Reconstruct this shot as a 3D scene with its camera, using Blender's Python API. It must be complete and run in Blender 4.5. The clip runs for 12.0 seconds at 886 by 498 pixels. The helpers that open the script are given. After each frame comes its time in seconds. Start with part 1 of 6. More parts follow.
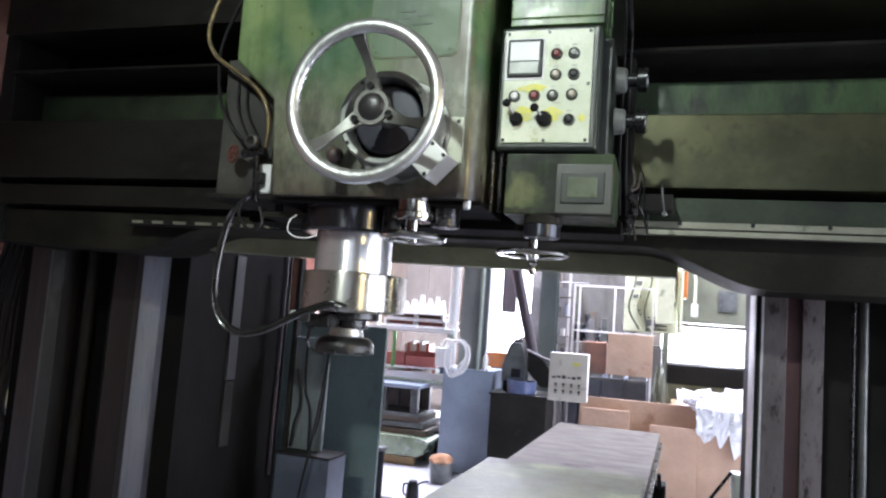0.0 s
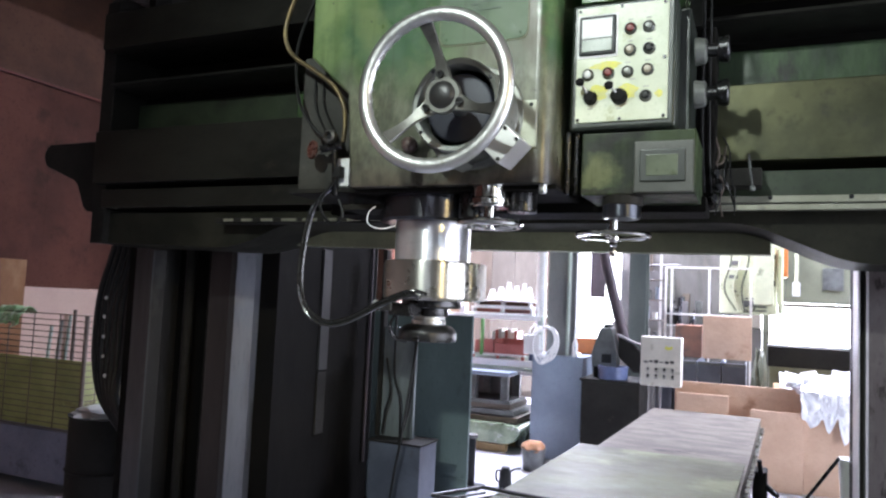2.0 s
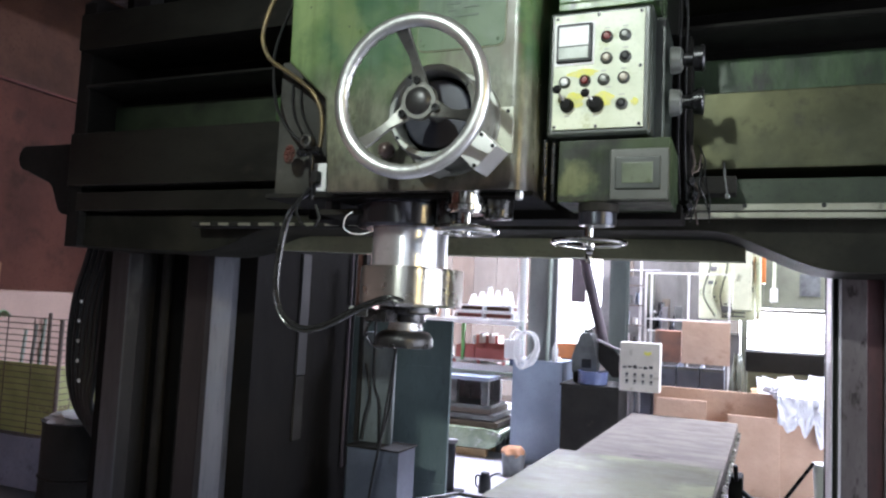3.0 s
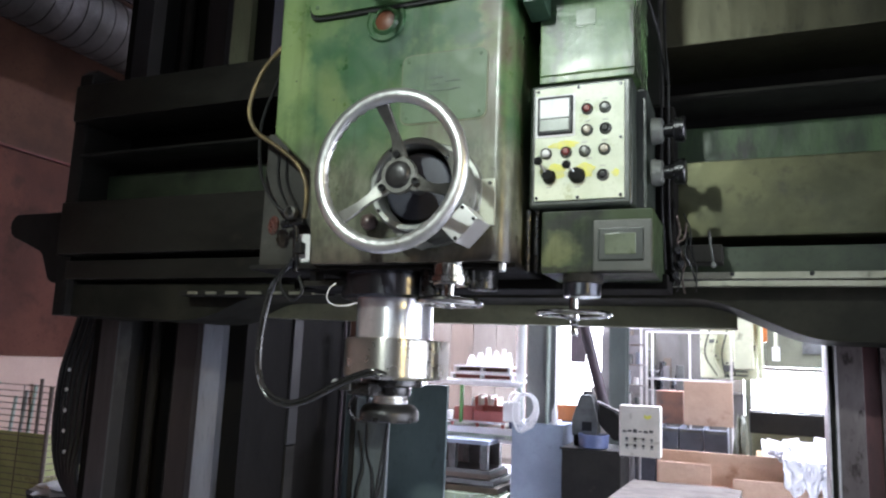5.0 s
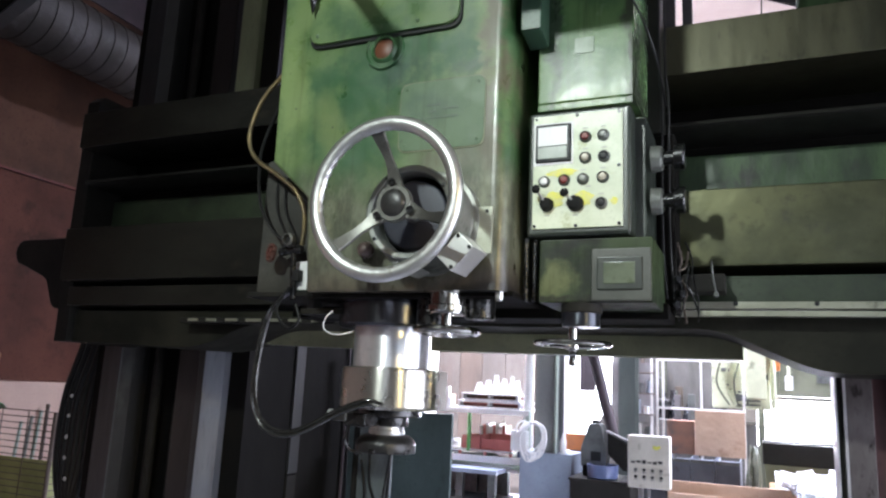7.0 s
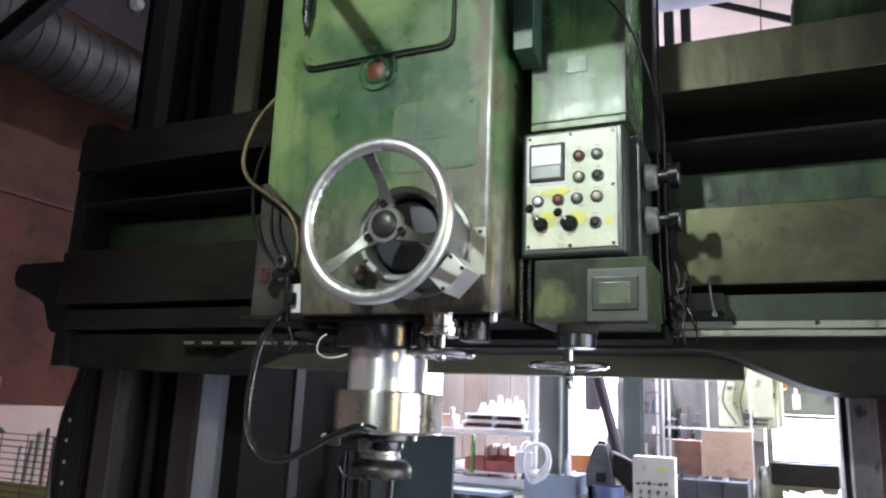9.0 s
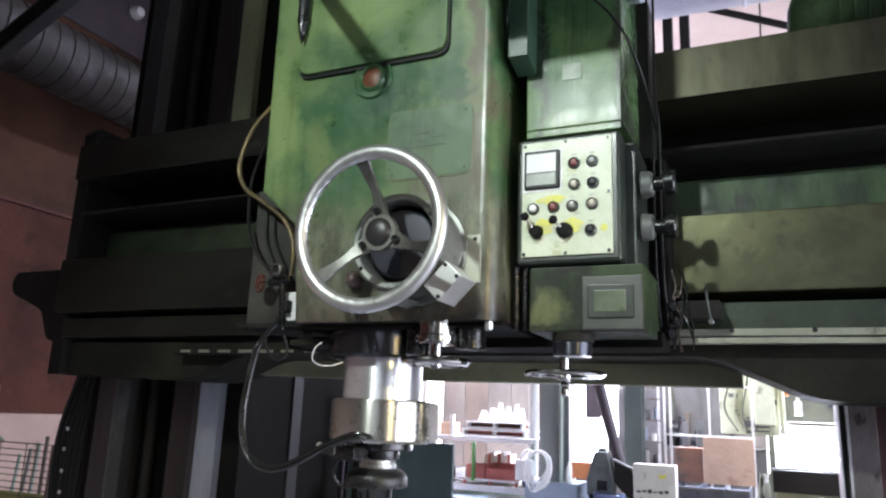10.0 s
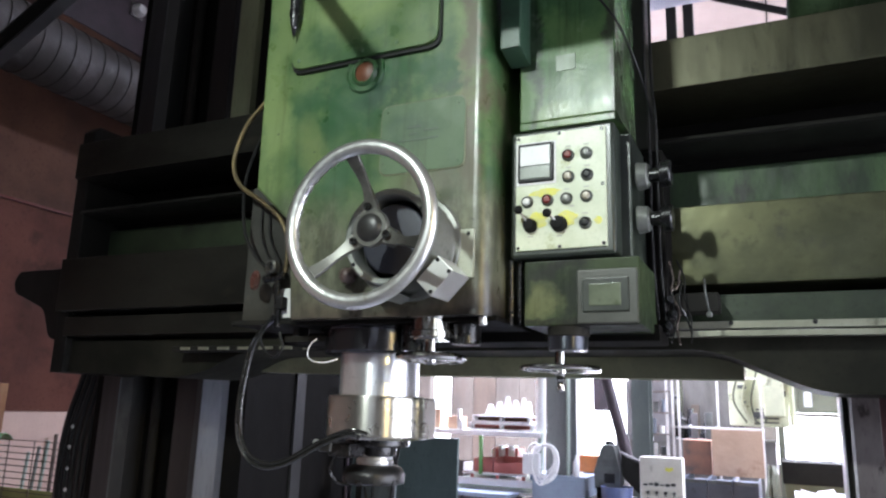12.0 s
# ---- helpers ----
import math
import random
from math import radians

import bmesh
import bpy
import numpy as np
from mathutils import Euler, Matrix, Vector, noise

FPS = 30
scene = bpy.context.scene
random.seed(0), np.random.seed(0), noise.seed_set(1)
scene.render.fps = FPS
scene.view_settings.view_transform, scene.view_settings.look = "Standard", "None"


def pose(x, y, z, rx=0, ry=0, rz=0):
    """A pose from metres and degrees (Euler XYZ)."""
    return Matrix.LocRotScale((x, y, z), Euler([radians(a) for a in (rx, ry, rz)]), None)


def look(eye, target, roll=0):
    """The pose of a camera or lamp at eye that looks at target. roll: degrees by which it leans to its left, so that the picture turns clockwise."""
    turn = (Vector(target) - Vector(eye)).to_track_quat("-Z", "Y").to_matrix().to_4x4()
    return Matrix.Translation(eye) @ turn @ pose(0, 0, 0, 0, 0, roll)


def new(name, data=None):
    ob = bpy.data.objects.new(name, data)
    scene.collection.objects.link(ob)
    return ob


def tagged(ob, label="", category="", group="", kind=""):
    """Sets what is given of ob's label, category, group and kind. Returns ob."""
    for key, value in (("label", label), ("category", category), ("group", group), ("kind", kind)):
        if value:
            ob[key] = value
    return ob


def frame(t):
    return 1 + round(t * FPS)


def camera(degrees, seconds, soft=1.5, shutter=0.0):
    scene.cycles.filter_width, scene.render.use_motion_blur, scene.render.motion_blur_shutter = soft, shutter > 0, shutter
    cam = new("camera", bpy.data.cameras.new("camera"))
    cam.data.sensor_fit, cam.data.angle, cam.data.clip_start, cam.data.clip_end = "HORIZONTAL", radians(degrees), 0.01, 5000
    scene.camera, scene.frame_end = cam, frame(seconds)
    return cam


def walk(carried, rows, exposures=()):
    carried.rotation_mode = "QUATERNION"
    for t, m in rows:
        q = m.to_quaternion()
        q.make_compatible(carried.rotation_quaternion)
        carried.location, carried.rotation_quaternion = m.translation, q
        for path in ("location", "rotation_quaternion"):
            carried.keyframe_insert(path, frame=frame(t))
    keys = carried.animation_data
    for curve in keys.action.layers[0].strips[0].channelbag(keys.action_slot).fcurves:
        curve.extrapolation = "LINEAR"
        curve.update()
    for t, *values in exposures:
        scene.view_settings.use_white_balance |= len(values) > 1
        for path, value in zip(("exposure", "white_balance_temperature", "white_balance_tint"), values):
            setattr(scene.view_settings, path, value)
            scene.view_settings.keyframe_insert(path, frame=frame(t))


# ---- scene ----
# ---- camera ----
cam = camera(63.39, 12.0, soft=2.3)
# seconds, eye, then yaw to the left, pitch up and roll in degrees
ROWS = [
    (0, -0.1015, -0.0829, 1.5923, 16.77, 5.39, 4.22),
    (0.5, -0.1124, -0.0807, 1.5849, 17.52, 5.15, 3.21),
    (1, -0.1015, -0.0904, 1.5821, 20.95, 4.12, 1.88),
    (1.5, -0.0869, -0.0935, 1.5863, 23.75, 4.19, 2.32),
    (2, -0.0733, -0.0730, 1.5874, 23.68, 4.08, 2.57),
    (2.5, -0.0692, -0.0618, 1.5933, 23.06, 4.13, 2.74),
    (2.7, -0.0634, -0.0637, 1.5945, 22.58, 4.30, 2.72),
    (4.3, -0.0335, -0.0313, 1.6208, 22.05, 4.87, 2.84),
    (4.5, -0.0261, -0.0309, 1.6408, 22.18, 6.47, 2.54),
    (5, -0.0111, -0.0218, 1.6484, 22.73, 8.93, 2.38),
    (5.5, 0.0010, -0.0138, 1.6532, 23.19, 10.04, 3.01),
    (6, 0.0096, -0.0080, 1.6554, 23.55, 10.59, 3.09),
    (6.5, 0.0165, 0.0042, 1.6584, 23.69, 10.78, 2.96),
    (7, 0.0217, 0.0156, 1.6628, 23.78, 10.92, 2.76),
    (7.2, 0.0259, 0.0229, 1.6638, 23.84, 11.07, 2.60),
    (8.8, 0.0398, 0.0501, 1.6769, 24.18, 12.22, 2.47),
    (9, 0.0455, 0.0479, 1.6746, 24.27, 12.43, 2.38),
    (9.5, 0.0548, 0.0554, 1.6778, 24.37, 12.79, 2.37),
    (10, 0.0609, 0.0620, 1.6796, 24.44, 12.97, 2.30),
    (10.5, 0.0687, 0.0656, 1.6799, 24.54, 12.58, 2.06),
    (11, 0.0801, 0.0755, 1.6825, 24.74, 12.38, 1.83),
    (11.5, 0.0901, 0.0840, 1.6846, 24.90, 12.46, 1.76),
    (12, 0.0950, 0.0980, 1.6879, 25.17, 12.46, 1.79),
]


def aim(x, y, z, yaw, pitch, roll):
    a, p = radians(yaw), radians(pitch)
    return look((x, y, z), (x - 2 * math.sin(a) * math.cos(p), y + 2 * math.cos(a) * math.cos(p), z + 2 * math.sin(p)), roll)


walk(cam, [(row[0], aim(*row[1:])) for row in ROWS],
     exposures=[(0.0, 0.15, 6040, 14), (1.0, 0.17, 6040, 14), (2.0, 0.27, 6040, 14), (4.5, 0.28, 6040, 14), (6.0, 0.27, 6040, 14), (12.0, 0.27, 6040, 14)])

# ---- world and lights ----
world = bpy.data.worlds.new("sky")
scene.world = world
world.use_nodes = True
wn = world.node_tree.nodes
sky = wn.new("ShaderNodeTexSky")
sky.sky_type = "NISHITA"
sky.sun_disc = False
sky.sun_elevation, sky.sun_rotation = radians(73), radians(63)
wn["Background"].inputs["Strength"].default_value = 0.12
world.node_tree.links.new(sky.outputs[0], wn["Background"].inputs["Color"])

sun_data = bpy.data.lights.new("sun", "SUN")
sun_data.energy, sun_data.angle, sun_data.color = 2.5, radians(0.5), (1.0, 0.96, 0.9)
sun = new("sun", sun_data)
sun.matrix_world = look((6, 12, 22), (0, 9, 0))


def area_lamp(name, eye, target, sx, sy, power, color, shape="RECTANGLE"):
    d = bpy.data.lights.new(name, "AREA")
    d.shape, d.size, d.energy, d.color = shape, sx, power, color
    if shape == "RECTANGLE":
        d.size_y = sy
    ob = new(name, d)
    ob.matrix_world = look(eye, target)
    return ob


KEY = (-1.25, -2.1, 4.25)
WARM = (4.6, -2.7, 3.4)
key_data = bpy.data.lights.new("flood_light", "SPOT")
key_data.energy, key_data.color, key_data.shadow_soft_size = 550, (0.92, 1.0, 0.87), 0.09
key_data.spot_size, key_data.spot_blend = radians(52), 1.0
key = new("flood_light", key_data)
key.matrix_world = look(KEY, (-0.95, 2.0, 2.42))
warm_data = bpy.data.lights.new("work_light", "SPOT")
warm_data.energy, warm_data.color, warm_data.shadow_soft_size = 430, (1.0, 0.72, 0.24), 0.12
warm_data.spot_size, warm_data.spot_blend = radians(12), 0.9
new("work_light", warm_data).matrix_world = look(WARM, (-1.05, 2.1, 1.68))
area_lamp("skylight_day", (-2.5, 9.1, 6.5), (-2.5, 9.1, 0), 2.0, 3.2, 2900, (0.83, 0.85, 1.0))
area_lamp("skylight_day", (3.65, 9.1, 6.5), (3.65, 9.1, 0), 1.1, 3.2, 1400, (0.83, 0.85, 1.0))
area_lamp("back_window_day", (0.64, 11.9, 1.37), (0.2, 5.0, 1.0), 1.1, 0.62, 160, (0.92, 0.92, 1.0))
area_lamp("door_day", (-2.4, 11.85, 1.4), (-2.2, 5.0, 1.0), 0.9, 2.2, 300, (0.92, 0.92, 1.0))
area_lamp("east_door_day", (5.95, 1.75, 1.7), (0.0, 1.75, 1.7), 6.0, 2.6, 140, (0.9, 0.94, 1.0))
area_lamp("east_window_day", (5.95, -4.0, 2.3), (-2.0, 2.0, 2.0), 3.0, 2.2, 30, (0.85, 0.94, 1.0))
# soft fill added behind the walkway; its opening in the south wall is unseen
area_lamp("south_fill_day", (1.2, -7.95, 4.2), (0.0, 2.0, 2.2), 3.0, 1.2, 45, (0.93, 0.97, 1.0))


# ---- materials ----
def mat(name, c1, c2=None, rough=0.5, metal=0.0, scale=3.0, bump=0.15, fine=60.0, stain=None, stain_at=0.55, stain_scale=1.6,
        stretch=(1, 1, 1), spread=0.15, coat=0.0, gloss=0.5, wavy=0.0):
    """A surface with two scales of variation: broad tone and stains, fine grain in relief and gloss."""
    m = bpy.data.materials.new(name)
    m.use_nodes = True
    n, l = m.node_tree.nodes, m.node_tree.links
    b = n["Principled BSDF"]
    tc, mp = n.new("ShaderNodeTexCoord"), n.new("ShaderNodeMapping")
    l.new(tc.outputs["Object"], mp.inputs["Vector"])
    mp.inputs["Scale"].default_value = stretch

    def noise_at(s, detail=6.0, rough_n=0.6):
        t = n.new("ShaderNodeTexNoise")
        t.inputs["Scale"].default_value, t.inputs["Detail"].default_value, t.inputs["Roughness"].default_value = s, detail, rough_n
        l.new(mp.outputs[0], t.inputs["Vector"])
        return t.outputs["Fac"]

    def ramp(fac, a, z):
        r = n.new("ShaderNodeMapRange")
        r.interpolation_type = "SMOOTHSTEP"
        r.inputs["From Min"].default_value, r.inputs["From Max"].default_value = a, z
        l.new(fac, r.inputs["Value"])
        return r.outputs[0]

    def mix(fac, a, z):
        x = n.new("ShaderNodeMix")
        x.data_type = "RGBA"
        l.new(fac, x.inputs["Factor"])
        for sock, v in ((x.inputs[6], a), (x.inputs[7], z)):
            if hasattr(v, "is_linked"):
                l.new(v, sock)
            else:
                sock.default_value = (*v, 1)
        return x.outputs[2]

    c2 = c2 or tuple(v * 0.6 for v in c1)
    grain = noise_at(fine, 5.0)
    col = mix(ramp(noise_at(scale), 0.35, 0.68), c1, c2)
    col = mix(ramp(grain, 0.52, 0.8), col, tuple(v * 0.9 for v in c2))
    if stain:
        col = mix(ramp(noise_at(stain_scale, 8.0, 0.65), stain_at, stain_at + 0.12), col, stain)
    l.new(col, b.inputs["Base Color"])
    b.inputs["Metallic"].default_value = metal
    b.inputs["Specular IOR Level"].default_value = gloss
    rr = n.new("ShaderNodeMapRange")
    rr.inputs["To Min"].default_value, rr.inputs["To Max"].default_value = max(0.04, rough - spread), min(1, rough + spread)
    l.new(noise_at(scale * 3.1, 7.0), rr.inputs["Value"])
    l.new(rr.outputs[0], b.inputs["Roughness"])
    b.inputs["Coat Weight"].default_value = coat
    b.inputs["Coat Roughness"].default_value = 0.2
    if bump:
        bp = n.new("ShaderNodeBump")
        bp.inputs["Strength"].default_value, bp.inputs["Distance"].default_value = bump, 0.004
        l.new(grain, bp.inputs["Height"])
        if wavy:  # filled and hand-painted casting, slightly uneven
            wv = n.new("ShaderNodeBump")
            wv.inputs["Strength"].default_value, wv.inputs["Distance"].default_value = wavy, 0.02
            l.new(noise_at(7.0, 3.0, 0.5), wv.inputs["Height"])
            l.new(wv.outputs[0], bp.inputs["Normal"])
        l.new(bp.outputs[0], b.inputs["Normal"])
    return m


def aged_paint(name, base, tone, blots, rough=0.3, streak=0.75, grime=None, coat=0.2, wavy=0.25, flecks=(0.05, 0.05, 0.035), gloss=0.5, spread=0.16):
    """Old machine enamel: two tones, blots (x, z, half width, half height, colour, weight), run marks, flecks and an oily foot."""
    m = bpy.data.materials.new(name)
    m.use_nodes = True
    n, l = m.node_tree.nodes, m.node_tree.links
    b = n["Principled BSDF"]
    tc = n.new("ShaderNodeTexCoord")

    def op(kind, a, z, vec=False, w=None):
        x = n.new("ShaderNodeVectorMath" if vec else "ShaderNodeMath")
        x.operation = kind
        for i, v in enumerate((a, z, w)):
            if v is None:
                continue
            if hasattr(v, "is_linked"):
                l.new(v, x.inputs[i])
            else:
                x.inputs[i].default_value = v
        return x.outputs["Value"] if kind == "LENGTH" else x.outputs[0]

    def noise_of(vec, s, detail=6.0, rough_n=0.6, color=False):
        t = n.new("ShaderNodeTexNoise")
        t.inputs["Scale"].default_value, t.inputs["Detail"].default_value, t.inputs["Roughness"].default_value = s, detail, rough_n
        l.new(vec, t.inputs["Vector"])
        return t.outputs["Color"] if color else t.outputs["Fac"]

    def ramp(fac, a, z):
        r = n.new("ShaderNodeMapRange")
        r.interpolation_type = "SMOOTHSTEP"
        r.inputs["From Min"].default_value, r.inputs["From Max"].default_value = a, z
        l.new(fac, r.inputs["Value"])
        return r.outputs[0]

    def mix(fac, a, z):
        x = n.new("ShaderNodeMix")
        x.data_type = "RGBA"
        l.new(fac, x.inputs["Factor"])
        for sock, v in ((x.inputs[6], a), (x.inputs[7], z)):
            if hasattr(v, "is_linked"):
                l.new(v, sock)
            else:
                sock.default_value = (*v, 1)
        return x.outputs[2]

    p = tc.outputs["Object"]
    shift = op("MULTIPLY", op("SUBTRACT", noise_of(p, 3.2, 7.0, 0.62, True), (0.5, 0.5, 0.5), True), (0.3, 0.0, 0.3), True)
    warped = op("ADD", p, shift, True)
    col = mix(ramp(noise_of(p, 4.5, 8.0, 0.66), 0.40, 0.62), base, tone)
    for bx, bz, rx, rz, c, wt in blots:
        d = op("SUBTRACT", warped, (bx, 0.0, bz), True)
        d = op("LENGTH", op("MULTIPLY", d, (1 / rx, 0.0, 1 / rz), True), None, True)
        broken = ramp(noise_of(p, 9.0, 8.0, 0.7), 0.22, 0.55)
        col = mix(op("MULTIPLY", op("MULTIPLY", ramp(d, 1.35, 0.45), broken), wt), col, c)
    runs = noise_of(op("MULTIPLY", p, (26.0, 26.0, 1.3), True), 1.0, 6.0, 0.65)
    dark = n.new("ShaderNodeMix")
    dark.data_type, dark.blend_type = "RGBA", "MULTIPLY"
    l.new(ramp(runs, 0.5, 0.72), dark.inputs["Factor"])
    l.new(col, dark.inputs[6])
    dark.inputs[7].default_value = (streak, streak * 0.99, streak * 0.93, 1)
    col = dark.outputs[2]
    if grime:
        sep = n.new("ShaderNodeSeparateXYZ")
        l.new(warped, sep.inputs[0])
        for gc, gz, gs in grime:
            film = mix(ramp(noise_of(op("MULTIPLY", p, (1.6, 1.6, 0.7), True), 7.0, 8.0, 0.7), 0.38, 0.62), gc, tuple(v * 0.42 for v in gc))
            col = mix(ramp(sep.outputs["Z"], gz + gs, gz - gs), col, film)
    col = mix(ramp(noise_of(p, 55.0, 4.0, 0.6), 0.66, 0.74), col, flecks)
    l.new(col, b.inputs["Base Color"])
    rr = n.new("ShaderNodeMapRange")
    rr.inputs["From Min"].default_value, rr.inputs["From Max"].default_value = 0.3, 0.7
    rr.inputs["To Min"].default_value, rr.inputs["To Max"].default_value = rough - 0.75 * spread, rough + 1.25 * spread
    b.inputs["Specular IOR Level"].default_value = gloss
    l.new(noise_of(p, 11.0, 8.0, 0.7), rr.inputs["Value"])
    l.new(rr.outputs[0], b.inputs["Roughness"])
    b.inputs["Coat Weight"].default_value, b.inputs["Coat Roughness"].default_value = coat, 0.25
    big, fine = n.new("ShaderNodeBump"), n.new("ShaderNodeBump")
    big.inputs["Strength"].default_value, big.inputs["Distance"].default_value = wavy, 0.02
    fine.inputs["Strength"].default_value, fine.inputs["Distance"].default_value = 0.11, 0.004
    l.new(noise_of(p, 6.0, 3.0, 0.5), big.inputs["Height"])
    l.new(noise_of(p, 80.0, 4.0), fine.inputs["Height"])
    l.new(big.outputs[0], fine.inputs["Normal"])
    l.new(fine.outputs[0], b.inputs["Normal"])
    return m


def glow(name, color, strength):
    m = bpy.data.materials.new(name)
    m.use_nodes = True
    b = m.node_tree.nodes["Principled BSDF"]
    b.inputs["Base Color"].default_value = (*color, 1)
    b.inputs["Emission Color"].default_value, b.inputs["Emission Strength"].default_value = (*color, 1), strength
    return m


DEEP, SAGE, STRAW, RUBBED = (0.024, 0.085, 0.03), (0.18, 0.25, 0.092), (0.34, 0.35, 0.14), (0.11, 0.102, 0.06)
M_GREEN = aged_paint("head_green_paint", (0.104, 0.166, 0.06), (0.042, 0.097, 0.035),
                     ((-1.16, 2.63, 0.26, 0.12, DEEP, 0.9), (-0.86, 2.72, 0.2, 0.07, DEEP, 0.9), (-1.2, 2.42, 0.17, 0.1, (0.05, 0.115, 0.055), 0.8), (-1.43, 2.60, 0.075, 0.30, SAGE, 1.0),
                      (-1.42, 3.0, 0.09, 0.2, SAGE, 0.7), (-1.15, 3.0, 0.2, 0.1, SAGE, 0.9), (-0.715, 2.58, 0.025, 0.26, STRAW, 0.6), (-0.72, 2.95, 0.05, 0.2, SAGE, 0.8),
                      (-0.70, 2.6, 0.034, 0.9, RUBBED, 1.0), (-0.82, 2.33, 0.12, 0.06, (0.13, 0.125, 0.085), 0.8), (-1.25, 3.4, 0.5, 0.22, DEEP, 0.7), (-1.28, 2.5, 0.06, 0.14, (0.15, 0.20, 0.07), 0.8), (-1.0, 2.66, 0.1, 0.035, (0.02, 0.06, 0.03), 0.9), (-0.76, 2.66, 0.05, 0.03, (0.03, 0.07, 0.035), 0.8)),
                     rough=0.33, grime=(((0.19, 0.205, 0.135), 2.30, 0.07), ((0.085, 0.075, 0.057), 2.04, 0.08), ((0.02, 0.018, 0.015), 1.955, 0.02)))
M_GREEN2 = aged_paint("cabinet_green_paint", (0.105, 0.182, 0.072), (0.06, 0.13, 0.05),
                      ((-0.43, 3.0, 0.2, 0.14, (0.045, 0.10, 0.05), 0.8), (-0.56, 2.75, 0.025, 0.5, (0.03, 0.045, 0.03), 0.9), (-0.43, 2.57, 0.14, 0.05, SAGE, 0.6), (-0.285, 2.6, 0.02, 0.7, (0.05, 0.055, 0.04), 0.9),
                       (-0.52, 2.0, 0.035, 0.07, (0.13, 0.15, 0.07), 0.9), (-0.45, 2.08, 0.09, 0.02, (0.03, 0.035, 0.026), 0.9)),
                      rough=0.23, streak=0.55, wavy=0.07, coat=0.0, gloss=0.22, spread=0.08)
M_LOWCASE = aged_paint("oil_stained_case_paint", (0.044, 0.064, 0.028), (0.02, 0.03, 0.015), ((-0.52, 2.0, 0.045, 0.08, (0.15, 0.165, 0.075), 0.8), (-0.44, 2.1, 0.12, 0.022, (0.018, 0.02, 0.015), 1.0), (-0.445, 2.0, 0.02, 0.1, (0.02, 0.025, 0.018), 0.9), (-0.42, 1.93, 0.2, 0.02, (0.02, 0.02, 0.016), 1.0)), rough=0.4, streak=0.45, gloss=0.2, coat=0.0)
M_PLATE = aged_paint("plate_green", (0.10, 0.16, 0.08), (0.075, 0.13, 0.062), ((-0.9, 2.52, 0.12, 0.08, (0.06, 0.105, 0.065), 0.7),), rough=0.42)
M_RAILGREEN = mat("rail_green_paint", (0.05, 0.094, 0.034), (0.014, 0.028, 0.012), 0.45, 0, 3.6, 0.15, 70, (0.013, 0.014, 0.010), 0.55, 3.0, stretch=(1.6, 1, 0.6), gloss=0.35, wavy=0.3)
M_CAST = mat("dark_cast_iron", (0.021, 0.0198, 0.0172), (0.013, 0.0122, 0.0108), 0.66, 0, 3, 0.3, 60, (0.042, 0.034, 0.027), 0.62, 3, gloss=0.12, wavy=0.2)
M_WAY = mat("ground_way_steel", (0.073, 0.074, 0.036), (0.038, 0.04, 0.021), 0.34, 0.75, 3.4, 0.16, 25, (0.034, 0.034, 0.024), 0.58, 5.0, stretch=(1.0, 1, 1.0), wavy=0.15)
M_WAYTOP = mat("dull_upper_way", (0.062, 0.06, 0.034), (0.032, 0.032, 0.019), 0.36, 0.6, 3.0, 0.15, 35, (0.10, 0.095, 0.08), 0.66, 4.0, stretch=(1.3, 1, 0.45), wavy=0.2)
M_COLWAY = mat("column_way_steel", (0.075, 0.077, 0.08), (0.045, 0.046, 0.048), 0.42, 0.7, 2.0, 0.15, 30, (0.06, 0.06, 0.06), 0.6, 2.5, stretch=(2.2, 2.2, 0.3))
M_COLWAYR = mat("column_way_worn", (0.17, 0.15, 0.15), (0.10, 0.085, 0.085), 0.4, 0.45, 3.0, 0.35, 35, (0.035, 0.026, 0.026), 0.54, 16.0, stretch=(1.6, 1.6, 0.6))
M_STEEL = mat("polished_steel", (0.63, 0.64, 0.625), (0.49, 0.5, 0.485), 0.38, 0.9, 6, 0.08, 120, (0.30, 0.29, 0.24), 0.62, 11, spread=0.12)
M_SPOKE = mat("cast_spoke_steel", (0.18, 0.18, 0.165), (0.10, 0.10, 0.092), 0.42, 0.8, 8, 0.15, 150, (0.08, 0.08, 0.07), 0.62, 14, spread=0.1)
M_HUB = mat("dark_hub_cap", (0.05, 0.05, 0.05), (0.03, 0.03, 0.03), 0.38, 0.5, 8, 0.1, 120, (0.09, 0.09, 0.085), 0.66, 10)
M_FOIL = mat("bright_offcut_sheet", (0.82, 0.83, 0.84), (0.7, 0.71, 0.72), 0.3, 0.5, 6, 0.2, 60, (0.3, 0.3, 0.32), 0.64, 8)
M_TOOL = mat("cutter_steel", (0.042, 0.042, 0.043), (0.026, 0.026, 0.027), 0.4, 0.6, 14, 0.15, 90, (0.11, 0.105, 0.095), 0.6, 16)
M_ALU = mat("milled_aluminium", (0.56, 0.568, 0.56), (0.496, 0.504, 0.496), 0.4, 0.6, 6, 0.08, 150, spread=0.08)
M_DULL = mat("dull_grey_iron", (0.16, 0.165, 0.16), (0.09, 0.095, 0.09), 0.42, 0.6, 7, 0.2, 90)
M_BLACK = mat("black_plastic", (0.010, 0.010, 0.011), (0.016, 0.016, 0.016), 0.42, 0, 12, 0.05, 120, gloss=0.25)
M_DARKSTEEL = mat("blued_dark_steel", (0.05, 0.05, 0.052), (0.03, 0.03, 0.03), 0.28, 0.8, 8, 0.1, 90, (0.12, 0.09, 0.05), 0.66, 8)
